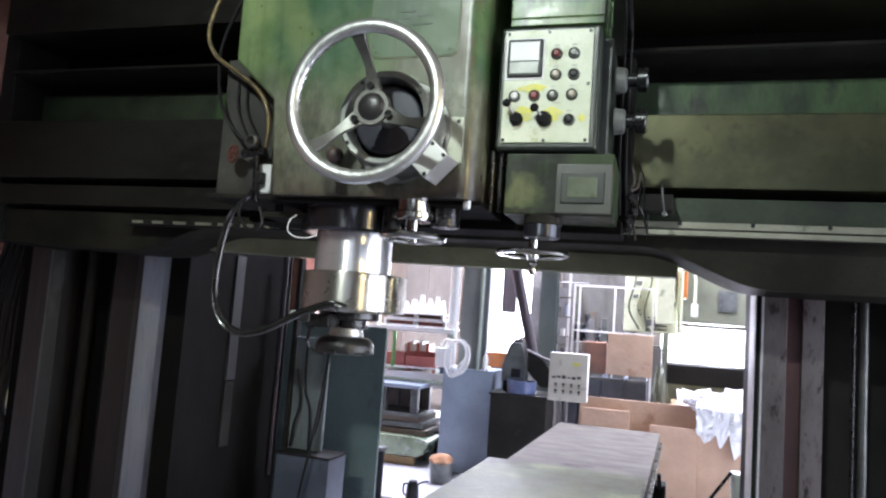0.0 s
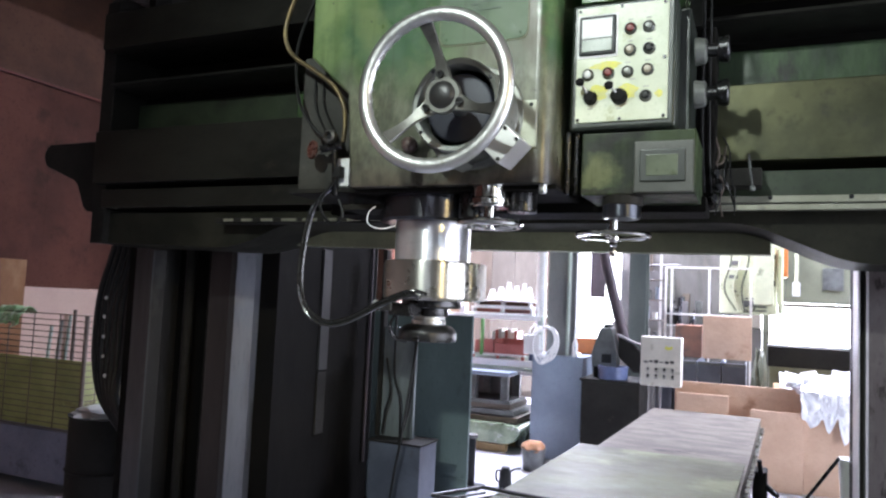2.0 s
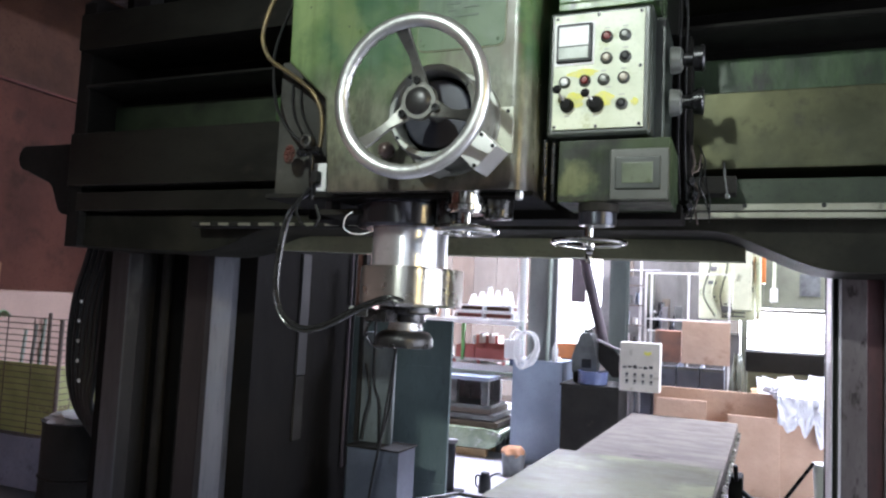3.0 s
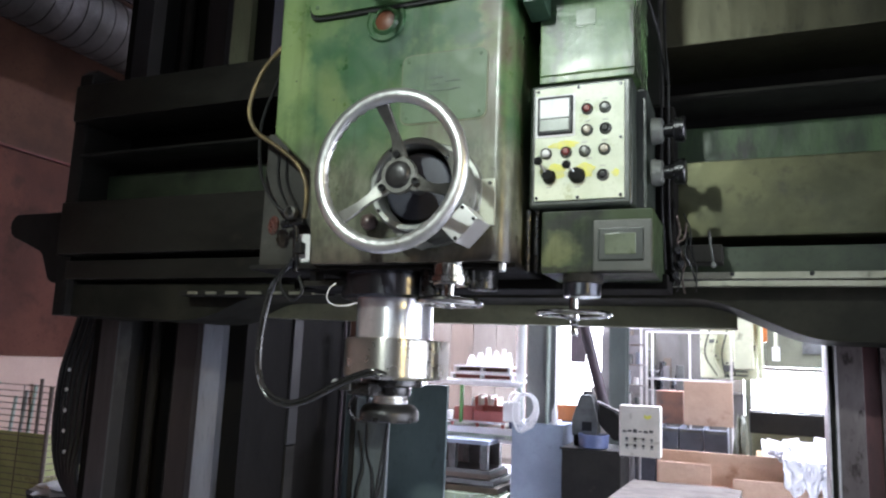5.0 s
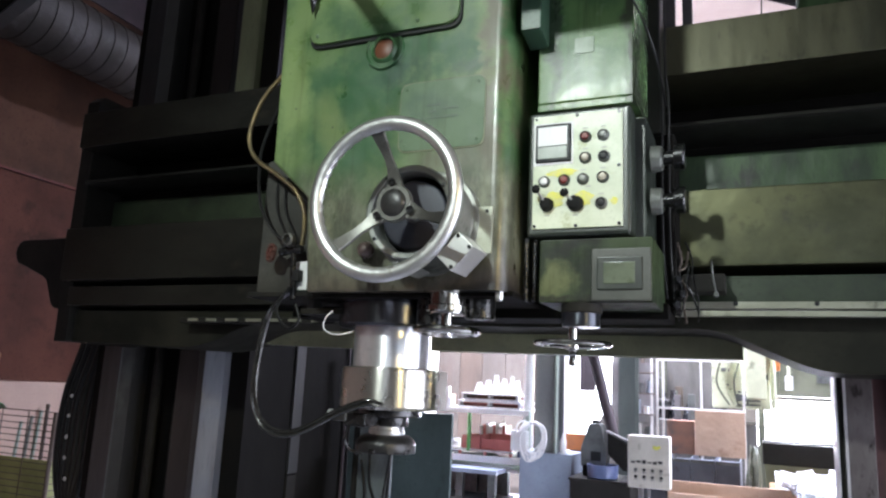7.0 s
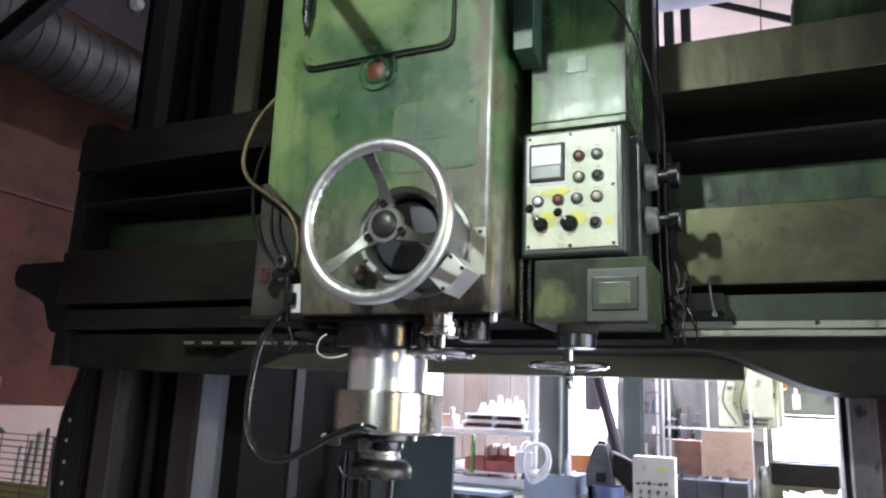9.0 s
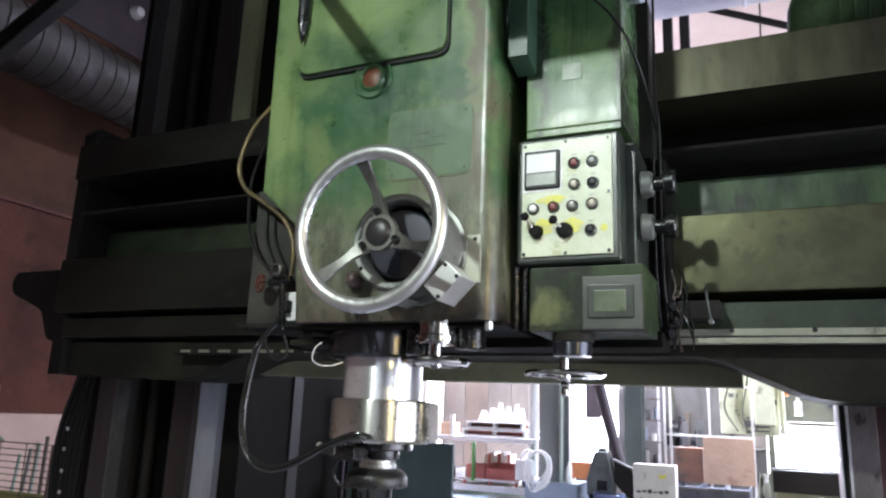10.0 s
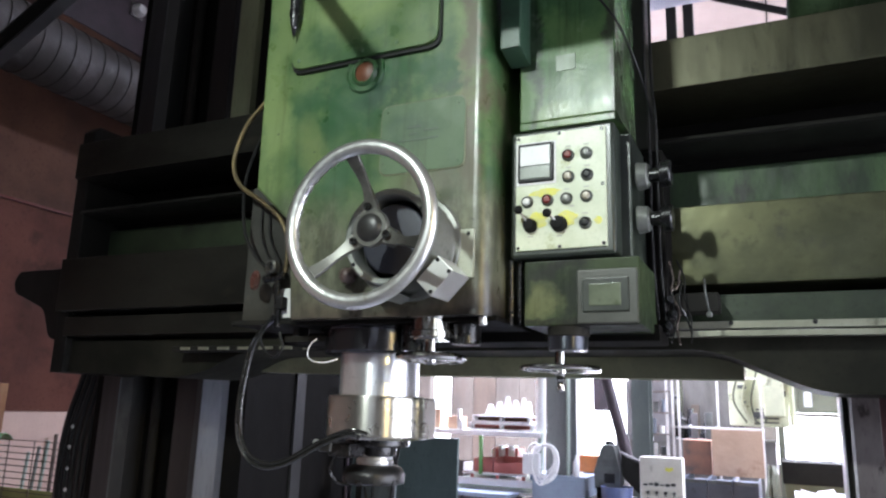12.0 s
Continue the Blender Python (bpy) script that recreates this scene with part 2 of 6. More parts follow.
M_CHROME = mat("chrome", (0.5, 0.5, 0.48), (0.4, 0.4, 0.38), 0.14, 1.0, 9, 0.02, 150, (0.2, 0.19, 0.15), 0.64, 12, spread=0.06)
M_BARGREEN = mat("dark_green_bar", (0.04, 0.08, 0.05), (0.02, 0.045, 0.03), 0.34, 0, 5, 0.1, 80, (0.012, 0.016, 0.012), 0.58, 7, wavy=0.2)
M_KNOB = mat("matt_black_knob", (0.008, 0.008, 0.008), (0.012, 0.012, 0.012), 0.6, 0, 12, 0.05, 120, gloss=0.12)
M_HOUSING = mat("worn_housing_iron", (0.216, 0.224, 0.204), (0.136, 0.144, 0.128), 0.42, 0.4, 7, 0.15, 90, (0.064, 0.064, 0.056), 0.6, 9)
M_BACKPLATE = mat("pale_backing_plate", (0.44, 0.46, 0.38), (0.34, 0.36, 0.29), 0.42, 0.3, 7, 0.08, 100, (0.2, 0.2, 0.16), 0.62, 9)
M_BALL = mat("brown_ball_knob", (0.12, 0.085, 0.075), (0.07, 0.05, 0.045), 0.3, 0.1, 12, 0.05, 90)
M_PANEL = mat("panel_ivory_paint", (0.68, 0.72, 0.55), (0.55, 0.60, 0.42), 0.38, 0, 9, 0.08, 120, (0.42, 0.45, 0.22), 0.57, 13, wavy=0.1)
M_FRAMEGREY = mat("grey_enamel", (0.22, 0.24, 0.21), (0.16, 0.175, 0.155), 0.35, 0.1, 6, 0.1, 90, (0.08, 0.085, 0.07), 0.62, 8)
M_SCREENFRAME = mat("dull_display_frame", (0.0788, 0.0825, 0.0713), (0.0525, 0.0562, 0.048), 0.38, 0.1, 6, 0.1, 90, (0.03, 0.0315, 0.0263), 0.6, 8)
M_SCREEN = mat("screen_glass", (0.16, 0.188, 0.132), (0.112, 0.136, 0.096), 0.16, 0, 9, 0.0, 80, (0.104, 0.128, 0.08), 0.58, 18, spread=0.06)
M_RED = mat("red_lens", (0.2, 0.018, 0.014), (0.13, 0.011, 0.01), 0.42, 0, 12, 0.02, 100)
M_AMBER = mat("amber_sight_glass", (0.13, 0.042, 0.016), (0.06, 0.02, 0.011), 0.45, 0, 14, 0.05, 60)
M_BEIGE = mat("beige_button", (0.45, 0.40, 0.30), (0.36, 0.32, 0.24), 0.3, 0, 12, 0.03, 100)
M_GREYBTN = mat("grey_button", (0.20, 0.21, 0.18), (0.15, 0.16, 0.14), 0.3, 0, 12, 0.03, 100)
M_WHITE = mat("white_enamel", (0.8, 0.8, 0.78), (0.74, 0.74, 0.72), 0.4, 0, 6, 0.06, 90, (0.6, 0.58, 0.52), 0.66, 7)
M_YELLOW = mat("yellow_smear", (0.78, 0.76, 0.10), (0.70, 0.69, 0.24), 0.5, 0, 30, 0.03, 100, (0.5, 0.5, 0.3), 0.58, 40)
M_INK = mat("printed_ink", (0.05, 0.05, 0.05), (0.08, 0.08, 0.07), 0.6, 0, 20, 0.0, 100)
M_INKGREEN = mat("faded_lettering", (0.09, 0.13, 0.085), (0.07, 0.1, 0.07), 0.5, 0, 20, 0.0, 100)
M_BRASS = mat("aged_brass_hose", (0.20, 0.15, 0.065), (0.10, 0.08, 0.045), 0.42, 0.5, 20, 0.4, 160)
M_HOSE = mat("dark_rubber_hose", (0.0096, 0.0096, 0.0092), (0.0064, 0.0064, 0.0064), 0.45, 0, 12, 0.2, 110, gloss=0.3)
M_GREYHOSE = mat("grey_sheathed_hose", (0.03, 0.031, 0.03), (0.018, 0.018, 0.018), 0.13, 0.3, 15, 0.1, 130, coat=0.4)
M_REDVALVE = mat("rusty_red_valve", (0.102, 0.027, 0.018), (0.048, 0.018, 0.012), 0.6, 0, 15, 0.3, 100)
M_OLIVE = mat("olive_edge_plate", (0.22, 0.23, 0.14), (0.15, 0.155, 0.10), 0.5, 0.1, 4, 0.15, 60, (0.08, 0.08, 0.05), 0.6, 3)
M_COLEDGE = mat("bright_way_edge", (0.62, 0.61, 0.63), (0.5, 0.49, 0.5), 0.35, 0.5, 3, 0.08, 50)
M_COLBROWN = mat("oily_brown_way", (0.0384, 0.032, 0.0304), (0.024, 0.0208, 0.02), 0.5, 0.3, 2.0, 0.15, 30, (0.016, 0.0144, 0.0136), 0.58, 2.5, stretch=(2.2, 2.2, 0.3), gloss=0.3)
M_SIDESTRIP = mat("dull_side_strip", (0.0288, 0.028, 0.0264), (0.0176, 0.0176, 0.0168), 0.6, 0.1, 4, 0.15, 60, (0.04, 0.04, 0.0376), 0.6, 5, stretch=(1, 1, 0.4))
M_LEDGE = mat("oily_ledge", (0.024, 0.0235, 0.02), (0.014, 0.014, 0.012), 0.6, 0.1, 4, 0.2, 60, (0.05, 0.05, 0.042), 0.64, 5, gloss=0.2)
M_OLIVEDIM = mat("dimmed_olive_chamfer", (0.13, 0.14, 0.075), (0.08, 0.085, 0.048), 0.5, 0.2, 4, 0.15, 60, (0.04, 0.042, 0.026), 0.58, 3, stretch=(2, 2, 0.3))
M_WEB = mat("oily_web_paint", (0.026, 0.025, 0.018), (0.012, 0.012, 0.009), 0.65, 0, 3, 0.2, 60, (0.045, 0.024, 0.016), 0.64, 4, gloss=0.1, wavy=0.25)
M_BOARD = mat("pale_cable_board", (0.19, 0.215, 0.215), (0.10, 0.115, 0.115), 0.5, 0.1, 4, 0.15, 60, (0.08, 0.09, 0.085), 0.58, 5, stretch=(1.5, 1, 0.4))
# darkened iron for the rail's shaded left end, also on the upper saddle
M_SHADEIRON = mat("shaded_iron", (0.0238, 0.0233, 0.0184), (0.0119, 0.0119, 0.00972), 0.45, 0.3, 3, 0.2, 40, (0.0324, 0.0292, 0.0216), 0.6, 3, stretch=(0.7, 1, 1.6), gloss=0.3, wavy=0.2)
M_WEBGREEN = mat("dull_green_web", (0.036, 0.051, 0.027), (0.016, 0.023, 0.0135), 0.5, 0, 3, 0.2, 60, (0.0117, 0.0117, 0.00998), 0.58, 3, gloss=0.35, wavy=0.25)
M_STATION = mat("smudged_white_enamel", (0.76, 0.73, 0.65), (0.66, 0.63, 0.55), 0.45, 0, 7, 0.06, 90, (0.46, 0.43, 0.35), 0.6, 9)
M_FRAMEWHITE = mat("dusty_white_tube", (0.68, 0.66, 0.62), (0.58, 0.56, 0.53), 0.5, 0, 6, 0.06, 90)
# near-black iron: shade on column sides, rail recesses and underparts is in the colour
M_COLDARK = mat("shade_black_iron", (0.0084, 0.0077, 0.00665), (0.0056, 0.00525, 0.00476), 0.7, 0, 2.5, 0.3, 60, (0.014, 0.0119, 0.0098), 0.58, 2.5, stretch=(1, 1, 0.4), gloss=0.06, wavy=0.2)
M_STRIP = mat("bare_steel_strip", (0.30, 0.30, 0.23), (0.22, 0.22, 0.165), 0.4, 0.5, 4, 0.08, 60, (0.11, 0.11, 0.08), 0.58, 5, stretch=(1.2, 1, 1))
M_FLOOR = mat("worn_concrete_floor", (0.42, 0.42, 0.44), (0.31, 0.31, 0.33), 0.45, 0, 1.4, 0.3, 40, (0.15, 0.145, 0.145), 0.56, 1.8)
M_BROWN = mat("brown_painted_board", (0.125, 0.062, 0.04), (0.07, 0.037, 0.026), 0.7, 0, 1.2, 0.2, 40, (0.048, 0.026, 0.02), 0.54, 1.3, gloss=0.12, wavy=0.3)
M_RUSSET = mat("russet_painted_board", (0.132, 0.0528, 0.037), (0.0748, 0.0317, 0.0238), 0.7, 0, 1.2, 0.2, 40, (0.044, 0.0229, 0.0176), 0.56, 1.3, gloss=0.12, wavy=0.3)
M_PALE = mat("pale_plaster", (0.68, 0.50, 0.40), (0.59, 0.42, 0.34), 0.8, 0, 1.4, 0.3, 50, (0.45, 0.33, 0.26), 0.62, 2)
M_REDLINE = mat("dull_red_paint", (0.13, 0.022, 0.013), (0.07, 0.016, 0.012), 0.6, 0, 3, 0.2, 60)
M_PLY = mat("plywood", (0.38, 0.26, 0.13), (0.30, 0.20, 0.10), 0.65, 0, 3, 0.2, 50, stretch=(1, 1, 0.2))
M_CARD = mat("cardboard", (0.57, 0.395, 0.28), (0.48, 0.325, 0.225), 0.78, 0, 2.2, 0.2, 70, (0.36, 0.21, 0.13), 0.58, 3.2, wavy=0.5)
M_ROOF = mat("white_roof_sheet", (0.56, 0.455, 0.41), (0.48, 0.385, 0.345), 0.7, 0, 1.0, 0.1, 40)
M_ROOFDIM = mat("grey_brown_roof_sheet", (0.22, 0.19, 0.165), (0.15, 0.13, 0.115), 0.75, 0, 1.0, 0.1, 40)
M_WALLB = mat("dingy_back_wall", (0.16, 0.138, 0.112), (0.095, 0.082, 0.068), 0.7, 0, 1.2, 0.2, 40, (0.12, 0.09, 0.07), 0.58, 1.0, stretch=(1, 1, 0.4))
M_BLUEGREY = mat("blue_grey_enamel", (0.28, 0.33, 0.40), (0.22, 0.26, 0.32), 0.4, 0.1, 2.5, 0.1, 60, (0.09, 0.10, 0.12), 0.64, 3)
M_TEAL = mat("teal_cabinet_paint", (0.15, 0.20, 0.19), (0.10, 0.14, 0.132), 0.5, 0, 2.0, 0.12, 60, (0.04, 0.058, 0.055), 0.6, 2, stretch=(1, 1, 0.4))
M_PALEGREEN = mat("pale_green_paint", (0.38, 0.45, 0.38), (0.30, 0.36, 0.30), 0.5, 0, 3, 0.1, 60)
M_GALV = mat("galvanised_sheet", (0.17, 0.16, 0.16), (0.11, 0.105, 0.10), 0.55, 0.35, 4, 0.15, 50, (0.16, 0.15, 0.12), 0.6, 2)
M_DUCT = mat("painted_duct", (0.38, 0.38, 0.44), (0.28, 0.28, 0.34), 0.5, 0.2, 2, 0.1, 50, (0.62, 0.62, 0.64), 0.68, 3.5)
M_TABLE = mat("dusty_table_iron", (0.165, 0.145, 0.118), (0.1, 0.088, 0.072), 0.8, 0, 5, 0.35, 70, (0.0425, 0.0365, 0.0323), 0.58, 3.4, stretch=(1.0, 2.2, 1), gloss=0.2)
M_SHEET = mat("bare_sheet_steel", (0.085, 0.088, 0.036), (0.046, 0.047, 0.02), 0.5, 0, 2.0, 0.12, 50, (0.14, 0.15, 0.075), 0.56, 2.2, gloss=0.15, wavy=0.3)
M_CREAM = mat("cream_green_machine_paint", (0.60, 0.61, 0.43), (0.48, 0.50, 0.34), 0.45, 0, 4, 0.1, 60, (0.18, 0.18, 0.115), 0.58, 5)
M_ORANGE = mat("orange_plastic", (0.60, 0.20, 0.05), (0.48, 0.16, 0.05), 0.45, 0, 5, 0.05, 80)
M_RAG = mat("oily_rag", (0.42, 0.20, 0.09), (0.22, 0.11, 0.06), 0.7, 0, 9, 0.3, 60, (0.08, 0.05, 0.035), 0.56, 12)
M_REDBOX = mat("red_plastic_bin", (0.50, 0.17, 0.14), (0.42, 0.13, 0.11), 0.45, 0, 5, 0.05, 80)
M_BLUE = mat("blue_tarp", (0.219, 0.235, 0.324), (0.146, 0.162, 0.227), 0.6, 0, 2.5, 0.3, 40, (0.081, 0.0851, 0.113), 0.58, 3, wavy=0.5)
M_YGREEN = mat("yellow_green_sheet", (0.428, 0.455, 0.182), (0.291, 0.319, 0.123), 0.6, 0, 3.5, 0.2, 50, (0.2, 0.173, 0.0819), 0.58, 4, wavy=0.4)
M_WIRE = mat("rusty_wire", (0.16, 0.13, 0.11), (0.11, 0.085, 0.065), 0.5, 0.4, 20, 0.1, 100)
M_FILM = mat("crumpled_white_film", (0.82, 0.83, 0.84), (0.74, 0.75, 0.77), 0.3, 0, 5, 0.2, 50, coat=0.3)
M_DAY = glow("daylight_outside", (0.97, 0.97, 1.0), 5.0)
M_LAMP = glow("lamp_glass", (0.92, 1.0, 0.86), 14.0)
M_LAMPW = glow("warm_lamp_glass", (1.0, 0.84, 0.5), 9.0)


M_INKFAINT = mat("faded_ink", (0.40, 0.41, 0.34), (0.48, 0.49, 0.41), 0.5, 0, 20, 0.0, 100)
M_BLOCK = mat("oily_grey_block", (0.0735, 0.0735, 0.0644), (0.0385, 0.0385, 0.0336), 0.4, 0.3, 5, 0.2, 80, (0.119, 0.112, 0.0945), 0.62, 6, wavy=0.2)
M_PLANK = mat("grey_brown_board", (0.13, 0.10, 0.075), (0.08, 0.062, 0.048), 0.7, 0, 2, 0.2, 50, (0.10, 0.075, 0.06), 0.6, 2, stretch=(1, 1, 0.3))
M_CHAMFER = mat("bright_way_chamfer", (0.16, 0.168, 0.192), (0.112, 0.118, 0.134), 0.45, 0.4, 3, 0.1, 40, (0.064, 0.0664, 0.072), 0.58, 3, stretch=(2, 2, 0.3))
M_GREYPOST = mat("grey_green_post_paint", (0.19, 0.20, 0.195), (0.13, 0.14, 0.135), 0.5, 0, 3, 0.1, 60, (0.08, 0.085, 0.08), 0.6, 3, stretch=(1, 1, 0.3))
M_POSTGREEN = mat("green_post_paint", (0.15, 0.175, 0.16), (0.10, 0.12, 0.11), 0.5, 0, 3, 0.1, 60, (0.065, 0.072, 0.065), 0.6, 3, stretch=(1, 1, 0.3))
M_BINS = mat("dark_bin_enamel", (0.105, 0.12, 0.15), (0.07, 0.08, 0.10), 0.45, 0.1, 4, 0.1, 60, (0.05, 0.05, 0.055), 0.6, 6)
M_MOTOR = mat("dusty_motor_paint", (0.045, 0.07, 0.036), (0.02, 0.03, 0.017), 0.9, 0, 5, 0.2, 60, (0.10, 0.12, 0.06), 0.62, 5, gloss=0.04, spread=0.06)
M_DUCTDARK = mat("dusty_spiral_duct", (0.052, 0.046, 0.042), (0.03, 0.027, 0.022), 0.6, 0.1, 2.5, 0.15, 50, (0.075, 0.068, 0.068), 0.58, 3.5, gloss=0.25, wavy=0.4)
M_PLYDARK = mat("stained_plywood", (0.30, 0.14, 0.055), (0.20, 0.09, 0.035), 0.65, 0, 2, 0.2, 50, (0.34, 0.18, 0.08), 0.55, 2.5, stretch=(1, 1, 0.5))
M_DARKCLUTTER = mat("dusty_interior", (0.13, 0.12, 0.11), (0.075, 0.07, 0.062), 0.7, 0, 3, 0.2, 50, (0.12, 0.105, 0.09), 0.55, 4, stretch=(1.5, 1, 0.5))
M_REDPRIMER = mat("red_primer", (0.11, 0.045, 0.047), (0.06, 0.032, 0.034), 0.5, 0.1, 4, 0.2, 60, (0.04, 0.03, 0.03), 0.58, 4, stretch=(1.5, 1.5, 0.4))
M_CASEDARK = mat("oily_dark_enamel", (0.036, 0.045, 0.034), (0.018, 0.022, 0.018), 0.36, 0, 7, 0.1, 80, (0.07, 0.075, 0.058), 0.62, 8, stretch=(1.5, 1.5, 0.4), coat=0.1, wavy=0.25)
M_BLUED = mat("blued_steel_boss", (0.16, 0.165, 0.18), (0.11, 0.115, 0.125), 0.26, 0.85, 6, 0.06, 90)
M_BLUECAN = mat("blue_can_paint", (0.10, 0.13, 0.24), (0.07, 0.09, 0.17), 0.35, 0.1, 5, 0.06, 80)
M_REDBROWN = mat("brown_pipe_paint", (0.07, 0.05, 0.06), (0.045, 0.035, 0.04), 0.5, 0, 4, 0.1, 60)
M_CARDPALE = mat("faded_cardboard", (0.42, 0.30, 0.235), (0.34, 0.235, 0.18), 0.8, 0, 2.2, 0.2, 70, (0.27, 0.18, 0.13), 0.58, 3.0, wavy=0.5)
M_ORANGEBOX = mat("reddish_cardboard", (0.26, 0.12, 0.075), (0.16, 0.09, 0.065), 0.75, 0, 3, 0.1, 60, (0.10, 0.075, 0.065), 0.55, 3)
M_GREYGREEN = mat("grey_green_enamel", (0.14, 0.145, 0.10), (0.09, 0.095, 0.065), 0.5, 0, 2, 0.1, 60, (0.07, 0.07, 0.055), 0.58, 2.5)
M_GREENBAG = mat("green_wrapper_film", (0.20, 0.42, 0.16), (0.36, 0.48, 0.30), 0.4, 0, 14, 0.1, 60, (0.55, 0.52, 0.45), 0.52, 16)


def turned(name, c, rough, band, metal):
    """Turned steel: fine rings round the axis stretch the highlights upright."""
    m = mat(name, c, tuple(v * 0.85 for v in c), rough, metal, 4, 0.0, 60, tuple(v * 0.6 for v in c), 0.68, 6, spread=0.06)
    n, l = m.node_tree.nodes, m.node_tree.links
    tc, sep = n.new("ShaderNodeTexCoord"), n.new("ShaderNodeSeparateXYZ")
    comb, nz, bp = n.new("ShaderNodeCombineXYZ"), n.new("ShaderNodeTexNoise"), n.new("ShaderNodeBump")
    l.new(tc.outputs["Object"], sep.inputs[0])
    l.new(sep.outputs["Z"], comb.inputs["Z"])
    l.new(comb.outputs[0], nz.inputs["Vector"])
    nz.inputs["Scale"].default_value, nz.inputs["Detail"].default_value = band, 3
    bp.inputs["Strength"].default_value, bp.inputs["Distance"].default_value = 0.25, 0.001
    l.new(nz.outputs["Fac"], bp.inputs["Height"])
    b = n["Principled BSDF"]
    l.new(bp.outputs[0], b.inputs["Normal"])
    tan = n.new("ShaderNodeTangent")
    tan.direction_type, tan.axis = "RADIAL", "Z"
    l.new(tan.outputs[0], b.inputs["Tangent"])
    b.inputs["Anisotropic"].default_value, b.inputs["Anisotropic Rotation"].default_value = 0.85, 0.25
    return m


M_GREENPOST = mat("bright_green_paint", (0.16, 0.42, 0.12), (0.11, 0.32, 0.09), 0.5, 0, 4, 0.1, 60)
M_WRAP = mat("crumpled_green_film", (0.30, 0.36, 0.24), (0.16, 0.20, 0.13), 0.25, 0, 5, 0.3, 40, (0.6, 0.6, 0.56), 0.56, 9, coat=0.4, wavy=0.9)
M_DISC = mat("smooth_dial_face", (0.05, 0.053, 0.068), (0.034, 0.036, 0.047), 0.45, 0.1, 6, 0.03, 80, (0.075, 0.08, 0.09), 0.62, 9, spread=0.06, gloss=0.3)
M_BOSS = turned("turned_dark_boss", (0.075, 0.08, 0.095), 0.36, 300, 0.9)
M_FLANGE = turned("turned_black_flange", (0.075, 0.075, 0.085), 0.24, 300, 0.9)
M_QUILL = turned("turned_quill_steel", (0.84, 0.85, 0.88), 0.3, 420, 0.82)
M_COLLAR = turned("turned_collar_steel", (0.50, 0.49, 0.45), 0.28, 300, 0.92)


# ---- mesh helpers ----
def smooth_by_angle(me, deg=35):
    me.shade_smooth()
    me.set_sharp_from_angle(angle=radians(deg))


def part(name, bm, material, parent=None, label="", kind=""):
    me = bpy.data.meshes.new(name)
    bmesh.ops.recalc_face_normals(bm, faces=bm.faces)
    bm.to_mesh(me)
    bm.free()
    smooth_by_angle(me)
    me.materials.append(material)
    ob = new(name, me)
    if parent is not None:
        ob.parent = parent
        if parent.type == "EMPTY":
            ob.matrix_parent_inverse = Matrix.Translation(-parent.location)
    if len(me.polygons) < 900:  # flat faces stay flat beside their rounded edges
        even = ob.modifiers.new("even_shading", "WEIGHTED_NORMAL")
        even.keep_sharp, even.weight = True, 100
    return tagged(ob, label, kind=kind)


def thing(name, base, label, category, group="", kind=""):
    ob = new(name)
    ob.empty_display_size = 0.1
    ob.location = base
    return tagged(ob, label, category, group, kind)


def box(x0, x1, y0, y1, z0, z1, bev=0.004, seg=2, bm=None, turn=None):
    out = bm or bmesh.new()
    tmp = bmesh.new()
    bmesh.ops.create_cube(tmp, size=1)
    bmesh.ops.scale(tmp, vec=(x1 - x0, y1 - y0, z1 - z0), verts=tmp.verts)
    if bev:
        b = min(bev, 0.45 * min(abs(x1 - x0), abs(y1 - y0), abs(z1 - z0)))
        bmesh.ops.bevel(tmp, geom=tmp.edges[:], offset=b, segments=seg, profile=0.5, affect="EDGES")
    m = Matrix.Translation(((x0 + x1) / 2, (y0 + y1) / 2, (z0 + z1) / 2))
    if turn:
        m = m @ Euler([radians(a) for a in turn]).to_matrix().to_4x4()
    bmesh.ops.transform(tmp, matrix=m, verts=tmp.verts)
    return merge(out, tmp)


def merge(out, tmp):
    me = bpy.data.meshes.new("tmp")
    tmp.to_mesh(me)
    tmp.free()
    out.from_mesh(me)
    bpy.data.meshes.remove(me)
    return out


def axis_matrix(origin, axis):
    z = Vector(axis).normalized()
    return Matrix.Translation(origin) @ z.to_track_quat("Z", "Y").to_matrix().to_4x4()


def lathe(profile, origin, axis=(0, 0, 1), seg=48, bm=None):
    """Turns (radius, height) pairs round the axis; the ends are closed."""
    out = bm or bmesh.new()
    tmp = bmesh.new()
    rings = []
    for r, h in profile:
        if r < 1e-5:
            rings.append([tmp.verts.new((0, 0, h))])
        else:
            rings.append([tmp.verts.new((r * math.cos(2 * math.pi * i / seg), r * math.sin(2 * math.pi * i / seg), h)) for i in range(seg)])
    for a, b in zip(rings, rings[1:]):
        for i in range(seg):
            j = (i + 1) % seg
            if len(a) == 1 and len(b) == 1:
                continue
            if len(a) == 1:
                tmp.faces.new((a[0], b[j], b[i]))
            elif len(b) == 1:
                tmp.faces.new((a[i], a[j], b[0]))
            else:
                tmp.faces.new((a[i], a[j], b[j], b[i]))
    for ring in (rings[0], rings[-1]):
        if len(ring) > 2:
            tmp.faces.new(ring)
    bmesh.ops.transform(tmp, matrix=axis_matrix(origin, axis), verts=tmp.verts)
    return merge(out, tmp)


def rod(p0, p1, r, bev=0.003, seg=32, bm=None):
    d = (Vector(p1) - Vector(p0)).length
    b = min(bev, r * 0.4, d * 0.4)
    return lathe([(0, 0), (r - b, 0), (r, b), (r, d - b), (r - b, d), (0, d)], p0, Vector(p1) - Vector(p0), seg, bm)


